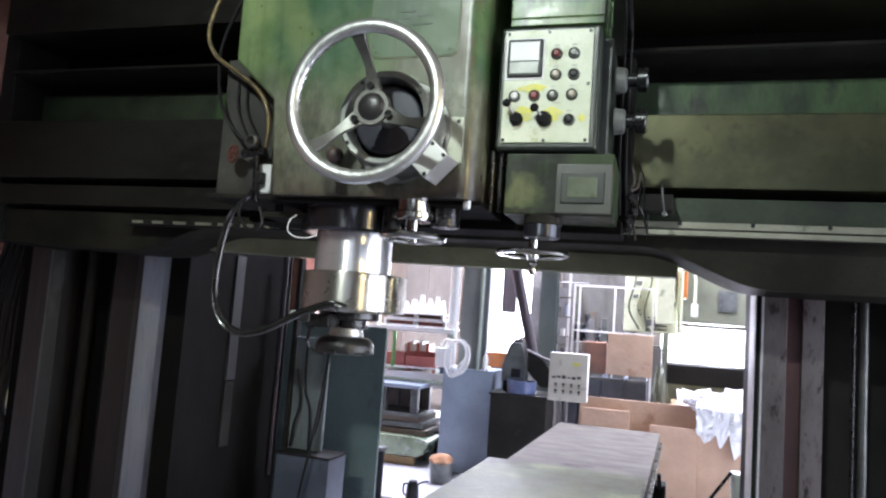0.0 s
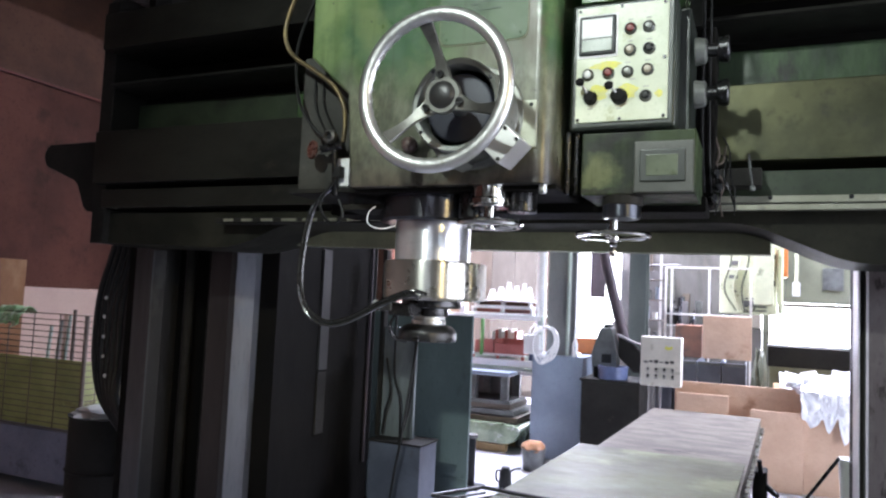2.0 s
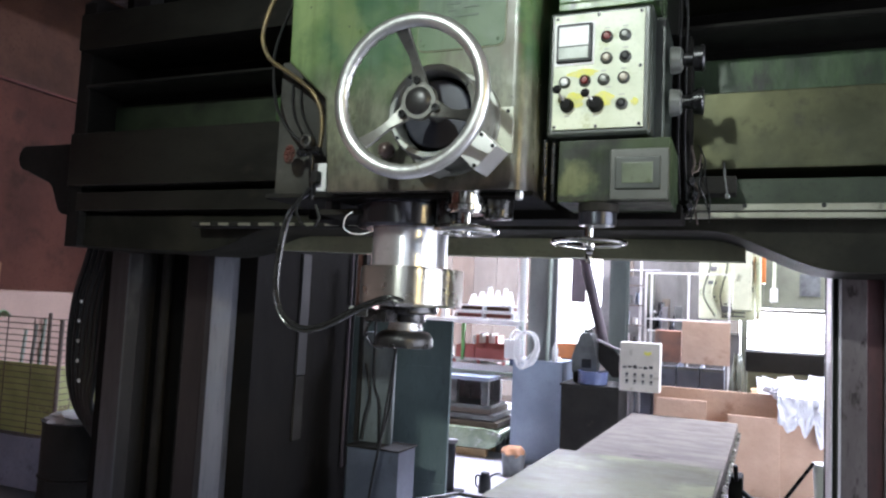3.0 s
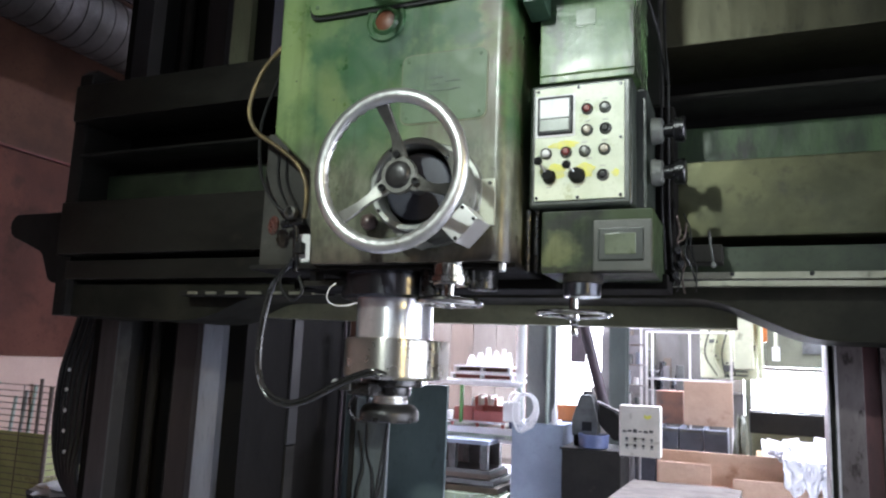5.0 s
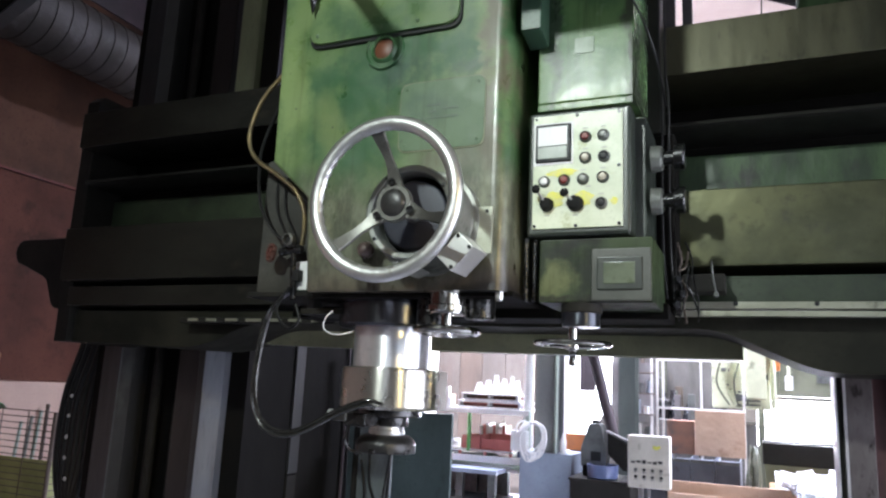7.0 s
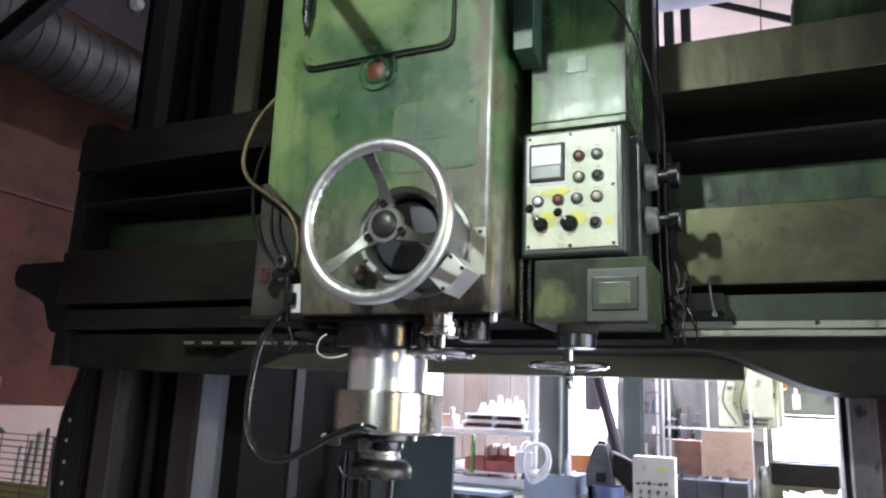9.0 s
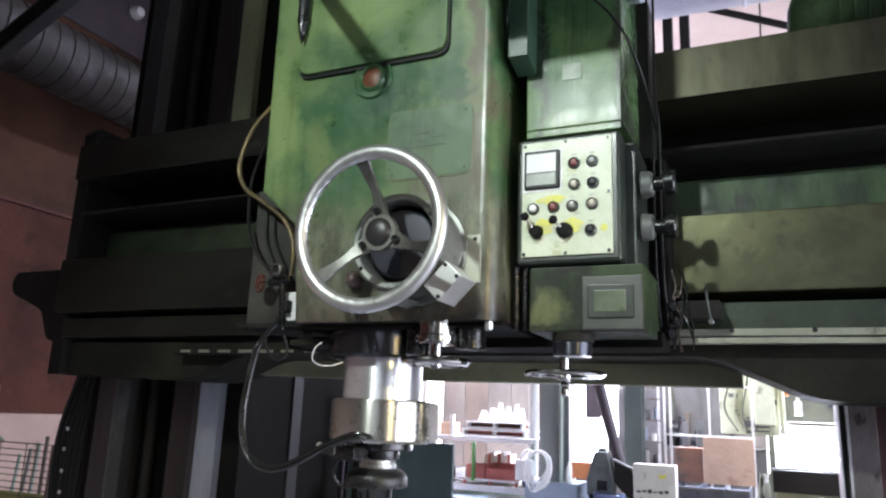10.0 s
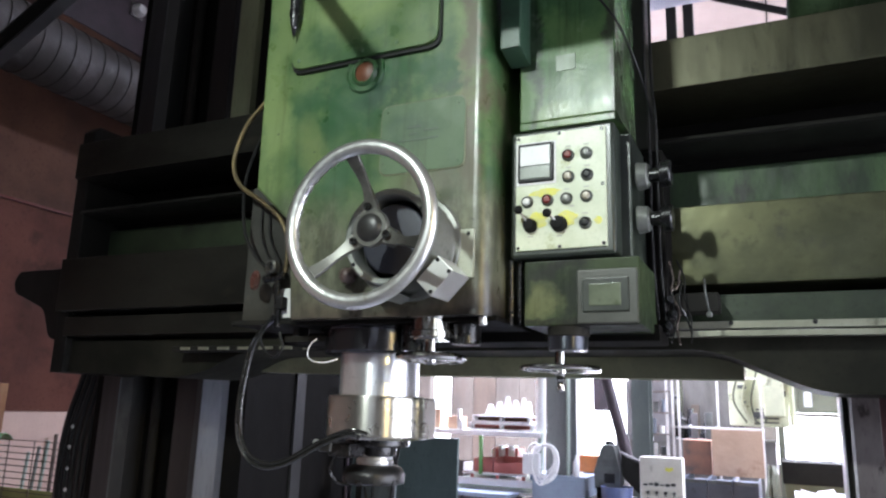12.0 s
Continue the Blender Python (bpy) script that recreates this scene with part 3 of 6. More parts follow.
def smooth_line(pts, n=8):
    pts = [Vector(p) for p in pts]
    ext = [2 * pts[0] - pts[1]] + pts + [2 * pts[-1] - pts[-2]]
    out = []
    for i in range(1, len(ext) - 2):
        a, b, c, d = ext[i - 1:i + 3]
        for k in range(n):
            t = k / n
            out.append(0.5 * ((2 * b) + (c - a) * t + (2 * a - 5 * b + 4 * c - d) * t * t + (3 * b - a - 3 * c + d) * t ** 3))
    return out + [pts[-1]]


def tube(pts, r, seg=10, n=8, bm=None, closed=False, smooth=True):
    out = bm or bmesh.new()
    line = smooth_line(pts, n) if smooth else [Vector(p) for p in pts]
    rings, up = [], Vector((0.31, 0.17, 0.93))
    for i, p in enumerate(line):
        t = (line[min(i + 1, len(line) - 1)] - line[max(i - 1, 0)]).normalized()
        u = up - t * up.dot(t)
        u = u.normalized() if u.length > 1e-4 else t.orthogonal().normalized()
        up = u
        v = t.cross(u)
        rings.append([out.verts.new(p + (u * math.cos(2 * math.pi * k / seg) + v * math.sin(2 * math.pi * k / seg)) * r) for k in range(seg)])
    for a, b in zip(rings, rings[1:]):
        for k in range(seg):
            out.faces.new((a[k], a[(k + 1) % seg], b[(k + 1) % seg], b[k]))
    out.faces.new(rings[0])
    out.faces.new(rings[-1])
    return out


def prism(poly, y0, y1, bev=0.006, seg=2, bm=None, plane="xz", round_at=(), round_r=0.03, round_seg=6):
    """A closed outline in the given plane, drawn out from y0 to y1 along the third axis; round_at: outline corners to round off."""
    out = bm or bmesh.new()
    tmp = bmesh.new()
    pts = []
    k = len(poly)
    for i, (u, w) in enumerate(poly):
        if i in round_at:
            p, a, b = Vector((u, w)), Vector(poly[i - 1]), Vector(poly[(i + 1) % k])
            da, db = (a - p).normalized(), (b - p).normalized()
            s, e = p + da * round_r, p + db * round_r
            for q in range(round_seg + 1):
                t = q / round_seg
                pts.append((1 - t) ** 2 * s + 2 * t * (1 - t) * p + t * t * e)
        else:
            pts.append(Vector((u, w)))
    put = {"xz": lambda u, w, d: (u, d, w), "xy": lambda u, w, d: (u, w, d), "yz": lambda u, w, d: (d, u, w)}[plane]
    a = [tmp.verts.new(put(p[0], p[1], y0)) for p in pts]
    b = [tmp.verts.new(put(p[0], p[1], y1)) for p in pts]
    tmp.faces.new(a)
    tmp.faces.new(b[::-1])
    for i in range(len(pts)):
        j = (i + 1) % len(pts)
        tmp.faces.new((a[i], b[i], b[j], a[j]))
    if bev:
        edges = [e for e in tmp.edges if e.verts[0] in a and e.verts[1] in a or e.verts[0] in b and e.verts[1] in b]
        bmesh.ops.bevel(tmp, geom=edges, offset=bev, segments=seg, profile=0.5, affect="EDGES")
    return merge(out, tmp)


def rounded(x0, x1, z0, z1, r, y0, y1, bev=0.002):
    return prism([(x0, z0), (x1, z0), (x1, z1), (x0, z1)], y0, y1, bev, 1, round_at=(0, 1, 2, 3), round_r=r)


def screw(name, x, y, z, r, parent, material=None, axis=(0, -1, 0), h=0.004):
    return part(name, lathe([(r, 0), (r, h * 0.6), (r * 0.8, h), (r * 0.5, h), (r * 0.45, h * 0.4), (0, h * 0.4)], (x, y, z), axis, 12), material or M_DARKSTEEL, parent)


# ---- the hall ----
tagged(part("floor", box(-7, 7, -8, 13, -0.2, 0, 0), M_FLOOR), "worn grey concrete workshop floor", "floor", kind="structure")
# this stretch has a darker colour than the other roof sheets
tagged(part("ceiling", box(-7, 7, -8, 7.4, 6.6, 6.75, 0), M_ROOFDIM), "grey-brown roof over the machine", "ceiling", kind="structure")
tagged(part("ceiling", box(-7, 7, 10.8, 13, 6.6, 6.75, 0), M_ROOF), "white sheeted workshop roof", "ceiling", kind="structure")
tagged(part("ceiling", box(-7, -3.6, 7.4, 10.8, 6.6, 6.75, 0), M_ROOF), "white sheeted workshop roof beside the skylight", "ceiling", kind="structure")
tagged(part("ceiling", box(-1.4, 3.1, 7.4, 10.8, 6.6, 6.75, 0), M_ROOF), "white sheeted workshop roof between two skylights", "ceiling", kind="structure")
tagged(part("ceiling", box(4.2, 7, 7.4, 10.8, 6.6, 6.75, 0), M_ROOF), "white sheeted workshop roof beside the skylight", "ceiling", kind="structure")
for x in (-1.285, 0.224, 1.7):
    tagged(part("trim", box(x - 0.008, x + 0.008, 7.4, 10.8, 6.59, 6.602, 0), M_CAST), "thin dark joint between two roof sheets", "roof joint", kind="structure")
# west wall: pale below, a board line, brown boards above
west = tagged(part("wall_west", box(-6.2, -6.0, -8, 13, 0, 1.545, 0), M_PALE), "pale plaster lower wall of the workshop", "wall", kind="structure")
for y in (-6.4, -4.0, -1.6, 0.8, 3.2, 5.6, 8.0, 10.4):
    for z0, z1 in ((1.545, 3.362), (3.388, 5.3), (5.31, 6.6)):
        part("panel", box(-6.2, -5.985, y - 1.2, y + 1.2 - 0.0008, z0, z1 - 0.001, 0, 1), M_RUSSET if z0 < 2 else M_BROWN if z0 < 5 else M_REDBROWN, west)
tagged(part("trim", box(-5.99, -5.955, -8, 13, 3.364, 3.388, 0.004), M_REDLINE), "dull red painted batten along the wall", "trim", kind="structure")
tagged(part("wall_partition", box(-6.0, -3.5, 6.3, 6.45, 0, 6.6, 0), M_BROWN), "brown boarded partition wall", "wall", kind="structure")
south = tagged(part("wall_south", box(-6.2, 6.2, -8.2, -8, 0, 3.55, 0), M_WALLB), "dingy workshop wall behind the walkway", "wall", kind="structure")
# the gap between these panels is made for the added fill lamp
part("panel", box(-6.2, 6.2, -8.2, -8, 4.85, 6.6, 0), M_WALLB, south)
part("panel", box(-6.2, -0.35, -8.2, -8, 3.55, 4.85, 0), M_WALLB, south)
part("panel", box(2.75, 6.2, -8.2, -8, 3.55, 4.85, 0), M_WALLB, south)
# east wall with a window opening
east = tagged(part("wall_east", box(6.0, 6.2, -2.4, -1.35, 0, 6.6, 0), M_WALLB), "dingy workshop side wall", "wall", kind="structure")
part("panel", box(6.0, 6.2, 4.85, 13, 0, 6.6, 0), M_WALLB, east)
part("panel", box(6.0, 6.2, -1.35, 4.85, 3.1, 6.6, 0), M_WALLB, east)
part("panel", box(6.0, 6.2, -8, -5.6, 0, 6.6, 0), M_WALLB, east)
part("panel", box(6.0, 6.2, -5.6, -2.4, 0, 1.1, 0), M_WALLB, east)
part("panel", box(6.0, 6.2, -5.6, -2.4, 3.5, 6.6, 0), M_WALLB, east)
# north wall with a doorway and a low window
north = tagged(part("wall_north", box(-5.2, -2.95, 11.9, 12.1, 0, 6.6, 0), M_WALLB), "brownish far wall of the workshop", "wall", kind="structure")
part("panel", box(-6.2, -5.62, 11.9, 12.1, 0, 6.6, 0), M_WALLB, north)
part("panel", box(-5.62, -5.2, 11.9, 12.1, 0, 0.8, 0), M_WALLB, north)
part("panel", box(-5.62, -5.2, 11.9, 12.1, 3.4, 6.6, 0), M_WALLB, north)
part("panel", box(-1.95, -0.0, 11.9, 12.1, 0, 6.6, 0), M_WALLB, north)
part("panel", box(-2.95, -1.95, 11.9, 12.1, 2.6, 6.6, 0), M_WALLB, north)
part("panel", box(0.0, 1.3, 11.9, 12.1, 0, 1.03, 0), M_WALLB, north)
part("panel", box(0.0, 1.3, 11.9, 12.1, 1.72, 6.6, 0), M_WALLB, north)
part("panel", box(1.3, 6.2, 11.9, 12.1, 0, 6.6, 0), M_WALLB, north)
tagged(part("backdrop", box(-7.5, 3.5, 13.4, 13.45, 0, 4.2, 0), M_DAY), "bright daylight outside the openings", "backdrop", kind="structure")
tagged(part("backdrop", box(6.9, 6.95, -2.2, 5.6, 0, 3.6, 0), M_DAY), "bright daylight outside the side doorway", "backdrop", kind="structure")
win = thing("window_1", (0.65, 11.95, 1.03), "low bright window in the far wall", "window", kind="structure")
part("window_frame", box(0.0, 1.3, 11.95, 12.0, 1.3, 1.325, 0.003), M_GALV, win)

part("window_sill", box(-0.03, 1.33, 11.8, 11.9, 1.0, 1.03, 0.004), M_GALV, win)
# boards on the far wall behind the racks
for i in range(5):
    x = -5.18 + i * 0.42
    part("plank", box(x, x + 0.412, 11.86, 11.9, 0.1, 3.4, 0.004, 1), M_PLANK if i % 3 == 1 else M_WALLB, north)
# lamps over the walkway
for nm, at, mt, lb in (("flood_lamp", KEY, M_LAMP, "bell-shaped flood lamp hanging over the walkway"), ("work_lamp", WARM, M_LAMPW, "warm round work lamp hung over the walkway")):
    r = 0.2
    lamp = thing(nm, at, lb, "lamp")
    d = (Vector((-0.8, 2, 2.4)) - Vector(at)).normalized()
    back = Vector(at) - d * 0.14
    part("shade", lathe([(r, 0), (r * 1.02, 0.01), (r * 0.7, 0.18), (r * 0.3, 0.3), (0, 0.3)], back, -d, 40), M_GALV, lamp)
    part("stem", rod((at[0], at[1], at[2] + 0.15), (at[0], at[1], 6.6), 0.012), M_CAST, lamp)

# ---- cross rail ----
RX0, RX1 = -3.15, 1.75
rail = thing("cross_rail", (-1.1, 2.75, 1.76), "dark green cast-iron cross rail with ground steel guideways", "machine rail")
part("rail_body", box(RX0 + 0.02, RX1 - 0.02, 2.86, 3.0, 2.0, 2.93, 0.01), M_COLDARK, rail, "cast-iron body, near black for the shade behind the guideways")
# left ends are separate darker copies: the light's falloff is in their colour
part("shaded_upper_way", box(RX0, -1.62, 2.5, 2.98, 2.786, 2.974, 0.006), M_SHADEIRON, rail, "left end of the upper guideway, shade put into its colour")
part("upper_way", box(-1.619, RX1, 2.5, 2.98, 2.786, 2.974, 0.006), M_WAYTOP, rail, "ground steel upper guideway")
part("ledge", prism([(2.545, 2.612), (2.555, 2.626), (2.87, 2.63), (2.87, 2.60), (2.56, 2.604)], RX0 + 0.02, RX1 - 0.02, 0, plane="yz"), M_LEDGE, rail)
part("shaded_panel", box(RX0 + 0.03, -2.1, 2.735, 2.87, 2.362, 2.556, 0.004), M_WEBGREEN, rail, "left stretch of the green web, shade put into its colour")
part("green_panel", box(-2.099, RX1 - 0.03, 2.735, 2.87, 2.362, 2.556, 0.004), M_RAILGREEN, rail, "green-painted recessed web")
# black strip standing in for the shadow under the ledge
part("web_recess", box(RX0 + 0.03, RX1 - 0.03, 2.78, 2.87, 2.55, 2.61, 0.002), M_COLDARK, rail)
part("shaded_way", box(RX0, -1.62, 2.5, 2.75, 2.096, 2.36, 0.005), M_SHADEIRON, rail, "left end of the lower guideway, shade put into its colour")
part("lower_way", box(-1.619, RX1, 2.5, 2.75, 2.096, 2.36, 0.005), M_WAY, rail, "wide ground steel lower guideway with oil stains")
part("lower_web", box(RX0 + 0.02, -1.62, 2.545, 2.7, 1.978, 2.07, 0.004), M_SHADEIRON, rail, "left end of the lower web, shade put into its colour")
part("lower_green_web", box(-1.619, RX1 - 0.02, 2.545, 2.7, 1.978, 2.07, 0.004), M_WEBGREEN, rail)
strip = part("scale_strip", box(-0.3, RX1, 2.515, 2.545, 1.958, 1.981, 0.002), M_STRIP, rail, "bare steel strip")
part("lower_strip", box(-0.3, RX1, 2.52, 2.55, 1.934, 1.953, 0.002), M_STRIP, rail, "bare steel strip")
for i in range(7, 15):
    screw("strip_bolt", -1.914 + 0.235 * i, 2.515, 1.9745, 0.0075, strip, M_BLACK)
WEB = [(RX0, 1.958), (RX0, 1.805), (-2.36, 1.787), (-2.21, 1.825), (-2.04, 1.9), (-0.1, 1.9), (0.21, 1.765), (RX1, 1.757), (RX1, 1.958)]
part("arched_web", prism(WEB, 2.6, 2.99, 0.002, round_at=(2, 4, 5, 6), round_r=0.08), M_WEB, rail, "dark cast-iron lower web, arched between the columns")
part("rear_edge_plate", prism([(-2.27, 1.872), (-2.25, 1.832), (-1.7, 1.822), (-0.023, 1.816), (-0.023, 1.925), (-2.27, 1.925)], 2.93, 3.004, 0.006), M_OLIVE, rail, "olive-painted plate along the lower edge")
part("end_cap", prism([(2.56, 1.80), (3.02, 1.80), (3.02, 3.1), (2.6, 3.1), (2.56, 3.06)], RX0 - 0.06, RX0 + 0.03, 0.012, plane="yz"), M_CAST, rail)
arm = part("end_bracket", prism([(-3.69, 2.345), (-3.70, 2.235), (-3.61, 2.205), (-3.43, 2.135), (-3.36, 1.98), (-3.20, 1.95), (-3.20, 2.352)], 2.64, 2.86, 0.012, round_at=(0, 1, 2, 3, 4), round_r=0.035), M_CAST, rail, "rounded cast bracket at the rail end")
for x0, x1 in ((-2.302, -2.25), (-2.2, -2.145), (-2.093, -2.03), (-1.983, -1.905), (-1.872, -1.8), (-1.763, -1.703), (-1.65, -1.585), (-1.54, -1.475), (-1.43, -1.365)):
    part("scale_segment", box(x0, x1, 2.503, 2.512, 1.901, 1.913, 0.001, 1), M_STRIP, rail)
part("segment_bar", box(-2.36, -1.3, 2.512, 2.6, 1.896, 1.918, 0.003), M_CAST, rail)
motor = thing("rail_motor", (0.5, 2.75, 2.98), "dark green geared motor on top of the cross rail", "motor")
part("motor_base", box(0.18, 0.95, 2.62, 2.92, 2.98, 3.02, 0.005), M_CAST, motor)
part("motor_body", lathe([(0, 0), (0.05, 0.004), (0.085, 0.016), (0.108, 0.04), (0.12, 0.08), (0.12, 0.75), (0, 0.75)], (0.2, 2.77, 3.14), (1, 0, 0), 40), M_MOTOR, motor)
for i in range(12):
    part("cooling_fin", lathe([(0.10, 0), (0.135, 0), (0.135, 0.008), (0.10, 0.008)], (0.36 + 0.045 * i, 2.77, 3.14), (1, 0, 0), 32), M_MOTOR, motor)

# ---- columns ----
def left_column():
    col = thing("machine_column", (-2.96, 3.6, 0), "dark cast-iron machine column with steel guideways", "machine column", "machine columns")
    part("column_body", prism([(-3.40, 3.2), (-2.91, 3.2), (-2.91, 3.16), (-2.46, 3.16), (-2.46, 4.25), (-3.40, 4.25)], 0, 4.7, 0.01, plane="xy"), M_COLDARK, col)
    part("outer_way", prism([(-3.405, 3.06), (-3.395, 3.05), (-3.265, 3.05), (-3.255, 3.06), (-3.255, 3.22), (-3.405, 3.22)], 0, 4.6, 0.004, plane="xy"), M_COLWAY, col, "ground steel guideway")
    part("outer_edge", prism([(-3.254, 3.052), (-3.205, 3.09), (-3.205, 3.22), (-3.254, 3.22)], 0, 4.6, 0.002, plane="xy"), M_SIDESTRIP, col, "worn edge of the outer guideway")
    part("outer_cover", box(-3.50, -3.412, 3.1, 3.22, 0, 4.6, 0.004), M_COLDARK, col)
    part("inner_way", prism([(-2.842, 3.06), (-2.832, 3.05), (-2.70, 3.05), (-2.70, 3.18), (-2.842, 3.18)], 0, 4.6, 0.004, plane="xy"), M_COLBROWN, col, "ground steel guideway")
    part("inner_face", box(-2.699, -2.662, 3.05, 3.18, 0, 4.6, 0.002), M_COLWAY, col, "cleaner edge band of the guideway")
    # one chamfer in two colours: daylit below the rail, shaded above it
    part("way_chamfer", prism([(-2.66, 3.052), (-2.58, 3.112), (-2.58, 3.18), (-2.66, 3.18)], 0, 2.1, 0.002, plane="xy"), M_CHAMFER, col, "worn chamfer of the guideway, daylight gleam put into its colour")
    part("upper_chamfer", prism([(-2.66, 3.052), (-2.58, 3.112), (-2.58, 3.18), (-2.66, 3.18)], 2.102, 4.6, 0.002, plane="xy"), M_OLIVEDIM, col, "olive chamfer above the rail, darkened in its colour")
    part("elevating_screw", rod((-3.06, 3.14, 0.1), (-3.06, 3.14, 4.6), 0.03), M_CAST, col)
    part("feed_shaft", rod((-2.9, 3.13, 0.1), (-2.9, 3.13, 4.6), 0.014), M_CAST, col)
    part("side_strip", box(-2.463, -2.445, 3.58, 3.67, 1.14, 1.86, 0.003), M_SIDESTRIP, col)
    part("side_strip", box(-2.463, -2.448, 3.58, 3.67, 0.76, 1.13, 0.003), M_CAST, col)
    for y in (4.17, 4.22):
        part("oil_pipe", rod((-2.445, y, 0.5), (-2.445, y, 1.95), 0.009), M_REDBROWN if y < 4.2 else M_HOSE, col)
    part("foot", box(-3.56, -2.34, 2.95, 4.4, 0, 0.22, 0.03), M_CAST, col)
    return col


def right_column():
    col = thing("machine_column", (0.75, 3.6, 0), "dark cast-iron machine column with worn, reddish steel guideways", "machine column", "machine columns")
    part("column_body", prism([(0.325, 3.2), (1.2, 3.2), (1.2, 4.25), (0.38, 4.25)], 0, 4.7, 0.01, plane="xy"), M_CAST, col)
    part("way_edge", box(0.281, 0.287, 3.05, 3.2, 0, 4.6, 0.001), M_COLEDGE, col, "bright thin edge of the guideway")
    part("way_slot", box(0.287, 0.307, 3.08, 3.2, 0, 4.6, 0.001), M_CAST, col)
    part("way_edge", box(0.307, 0.316, 3.05, 3.2, 0, 4.6, 0.001), M_COLEDGE, col, "bright thin edge of the guideway")
    part("inner_way", box(0.316, 0.402, 3.052, 3.24, 0, 4.6, 0.003), M_COLWAYR, col, "worn guideway with pale scuffs")
    part("groove", box(0.402, 0.457, 3.078, 3.22, 0, 4.6, 0.002), M_REDPRIMER, col, "dull reddish primed groove")
    part("middle_way", box(0.457, 0.535, 3.05, 3.22, 0, 4.6, 0.003), M_COLWAYR, col, "worn ground guideway")
    part("feed_shaft", rod((0.654, 3.12, 0.1), (0.654, 3.12, 4.6), 0.008), M_DARKSTEEL, col)
    part("elevating_screw", rod((0.691, 3.12, 0.1), (0.691, 3.12, 4.6), 0.016), M_DULL, col)
    part("outer_way", box(0.9, 1.12, 3.05, 3.22, 0, 4.6, 0.004), M_COLWAY, col)
    part("foot", box(0.27, 1.35, 2.95, 4.4, 0, 0.22, 0.03), M_CAST, col)
    return col


left_column()
right_column()
tagged(part("bridge_beam", box(-2.5, 0.33, 3.5, 4.2, 4.25, 4.7, 0.02), M_CAST), "dark cast-iron top beam joining the two columns", "machine beam")
chain = thing("hose_bundle", (-3.75, 3.2, 0.6), "bundle of black hoses hanging beside the machine column", "hose")
for i in range(6):
    o = 0.036 * i
    part("hose", tube([(-3.69 + o * .6, 3.24 + o * 0.3, 2.2), (-3.77 + o, 3.22 + o * 0.3, 1.8), (-3.835 + o * 1.05, 3.2 + o * 0.3, 1.5), (-3.84 + o * 1.0, 3.2 + o * 0.3, 1.15), (-3.775 + o * .7, 3.21, 0.9), (-3.62 + o * 0.5, 3.23, 0.72 - o * .2), (-3.5 + o * 0.3, 3.24, 0.62 - o)], 0.021, 8), M_HOSE, chain)
for z, x in ((1.51, -3.75), (1.393, -3.754), (1.271, -3.748), (1.152, -3.74), (1.035, -3.715)):
    part("clip", lathe([(0, 0.008), (0.008, 0.006), (0.012, 0.0)], (x, 3.172, z), (0, -1, 0), 12), M_WHITE, chain)

# ---- milling head ----
head = thing("milling_head", (-1.1, 2.25, 1.94), "green-painted milling head with oil-stained lower half", "milling head")
BODY = [(-1.506, 3.75), (-1.487, 2.40), (-1.335, 2.262), (-1.308, 1.945), (-0.634, 1.945), (-0.634, 3.75)]
body = prism([(p[0], p[1]) for p in BODY], 1.95, 2.5, 0.0)
edges = [e for e in body.edges if abs(e.verts[0].co.y - e.verts[1].co.y) < 1e-4 and e.verts[0].co.y < 2 and min(v.co.x for v in e.verts) > -0.64]
bmesh.ops.bevel(body, geom=edges, offset=0.05, segments=7, profile=0.5, affect="EDGES")
edges = [e for e in body.edges if e.calc_length() > 0.1 and abs(e.verts[0].co.y - e.verts[1].co.y) < 1e-4 and e.verts[0].co.y < 2 and min(v.co.x for v in e.verts) < -0.75]
bmesh.ops.bevel(body, geom=edges, offset=0.012, segments=3, profile=0.5, affect="EDGES")
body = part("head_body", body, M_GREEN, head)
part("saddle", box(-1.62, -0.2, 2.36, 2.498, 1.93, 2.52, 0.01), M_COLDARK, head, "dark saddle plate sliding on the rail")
part("upper_saddle", box(-1.62, -0.243, 2.36, 2.498, 2.522, 3.1, 0.01), M_SHADEIRON, head)
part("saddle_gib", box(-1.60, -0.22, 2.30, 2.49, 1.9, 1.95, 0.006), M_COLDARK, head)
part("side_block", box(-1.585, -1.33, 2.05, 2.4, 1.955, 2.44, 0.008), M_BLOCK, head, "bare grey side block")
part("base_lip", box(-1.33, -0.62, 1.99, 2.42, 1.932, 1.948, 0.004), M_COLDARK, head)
cov = part("cover_gasket", rounded(-1.368, -0.80, 2.788, 3.55, 0.045, 1.938, 1.951, 0.001), M_BLACK, head, "black gasket edge")
cov = part("cover_plate", rounded(-1.362, -0.806, 2.80, 3.55, 0.045, 1.926, 1.94, 0.003), M_GREEN, head, "green inspection cover")
for x, z in ((-1.33, 2.83), (-1.33, 2.99), (-0.95, 2.825), (-0.83, 2.97), (-1.08, 2.822)):
    screw("cover_screw", x, 1.926, z, 0.007, cov, M_PLATE)
sight = part("sight_ring", lathe([(0.036, 0.0), (0.036, 0.014), (0.04, 0.018), (0.046, 0.014), (0.05, 0.006), (0.062, 0.006), (0.065, 0.012), (0.07, 0.012), (0.074, 0.0)], (-1.075, 1.951, 2.752), (0, -1, 0), 40), M_GREEN, head)
part("sight_glass", lathe([(0.0, 0.012), (0.02, 0.011), (0.036, 0.006), (0.036, 0.0)], (-1.075, 1.951, 2.752), (0, -1, 0), 32), M_AMBER, sight, "amber oil sight glass")
part("plate_edge", rounded(-1.0035, -0.7105, 2.3845, 2.6175, 0.032, 1.9465, 1.952, 0.0005), M_OLIVE, head, "worn bare edge round the plate")
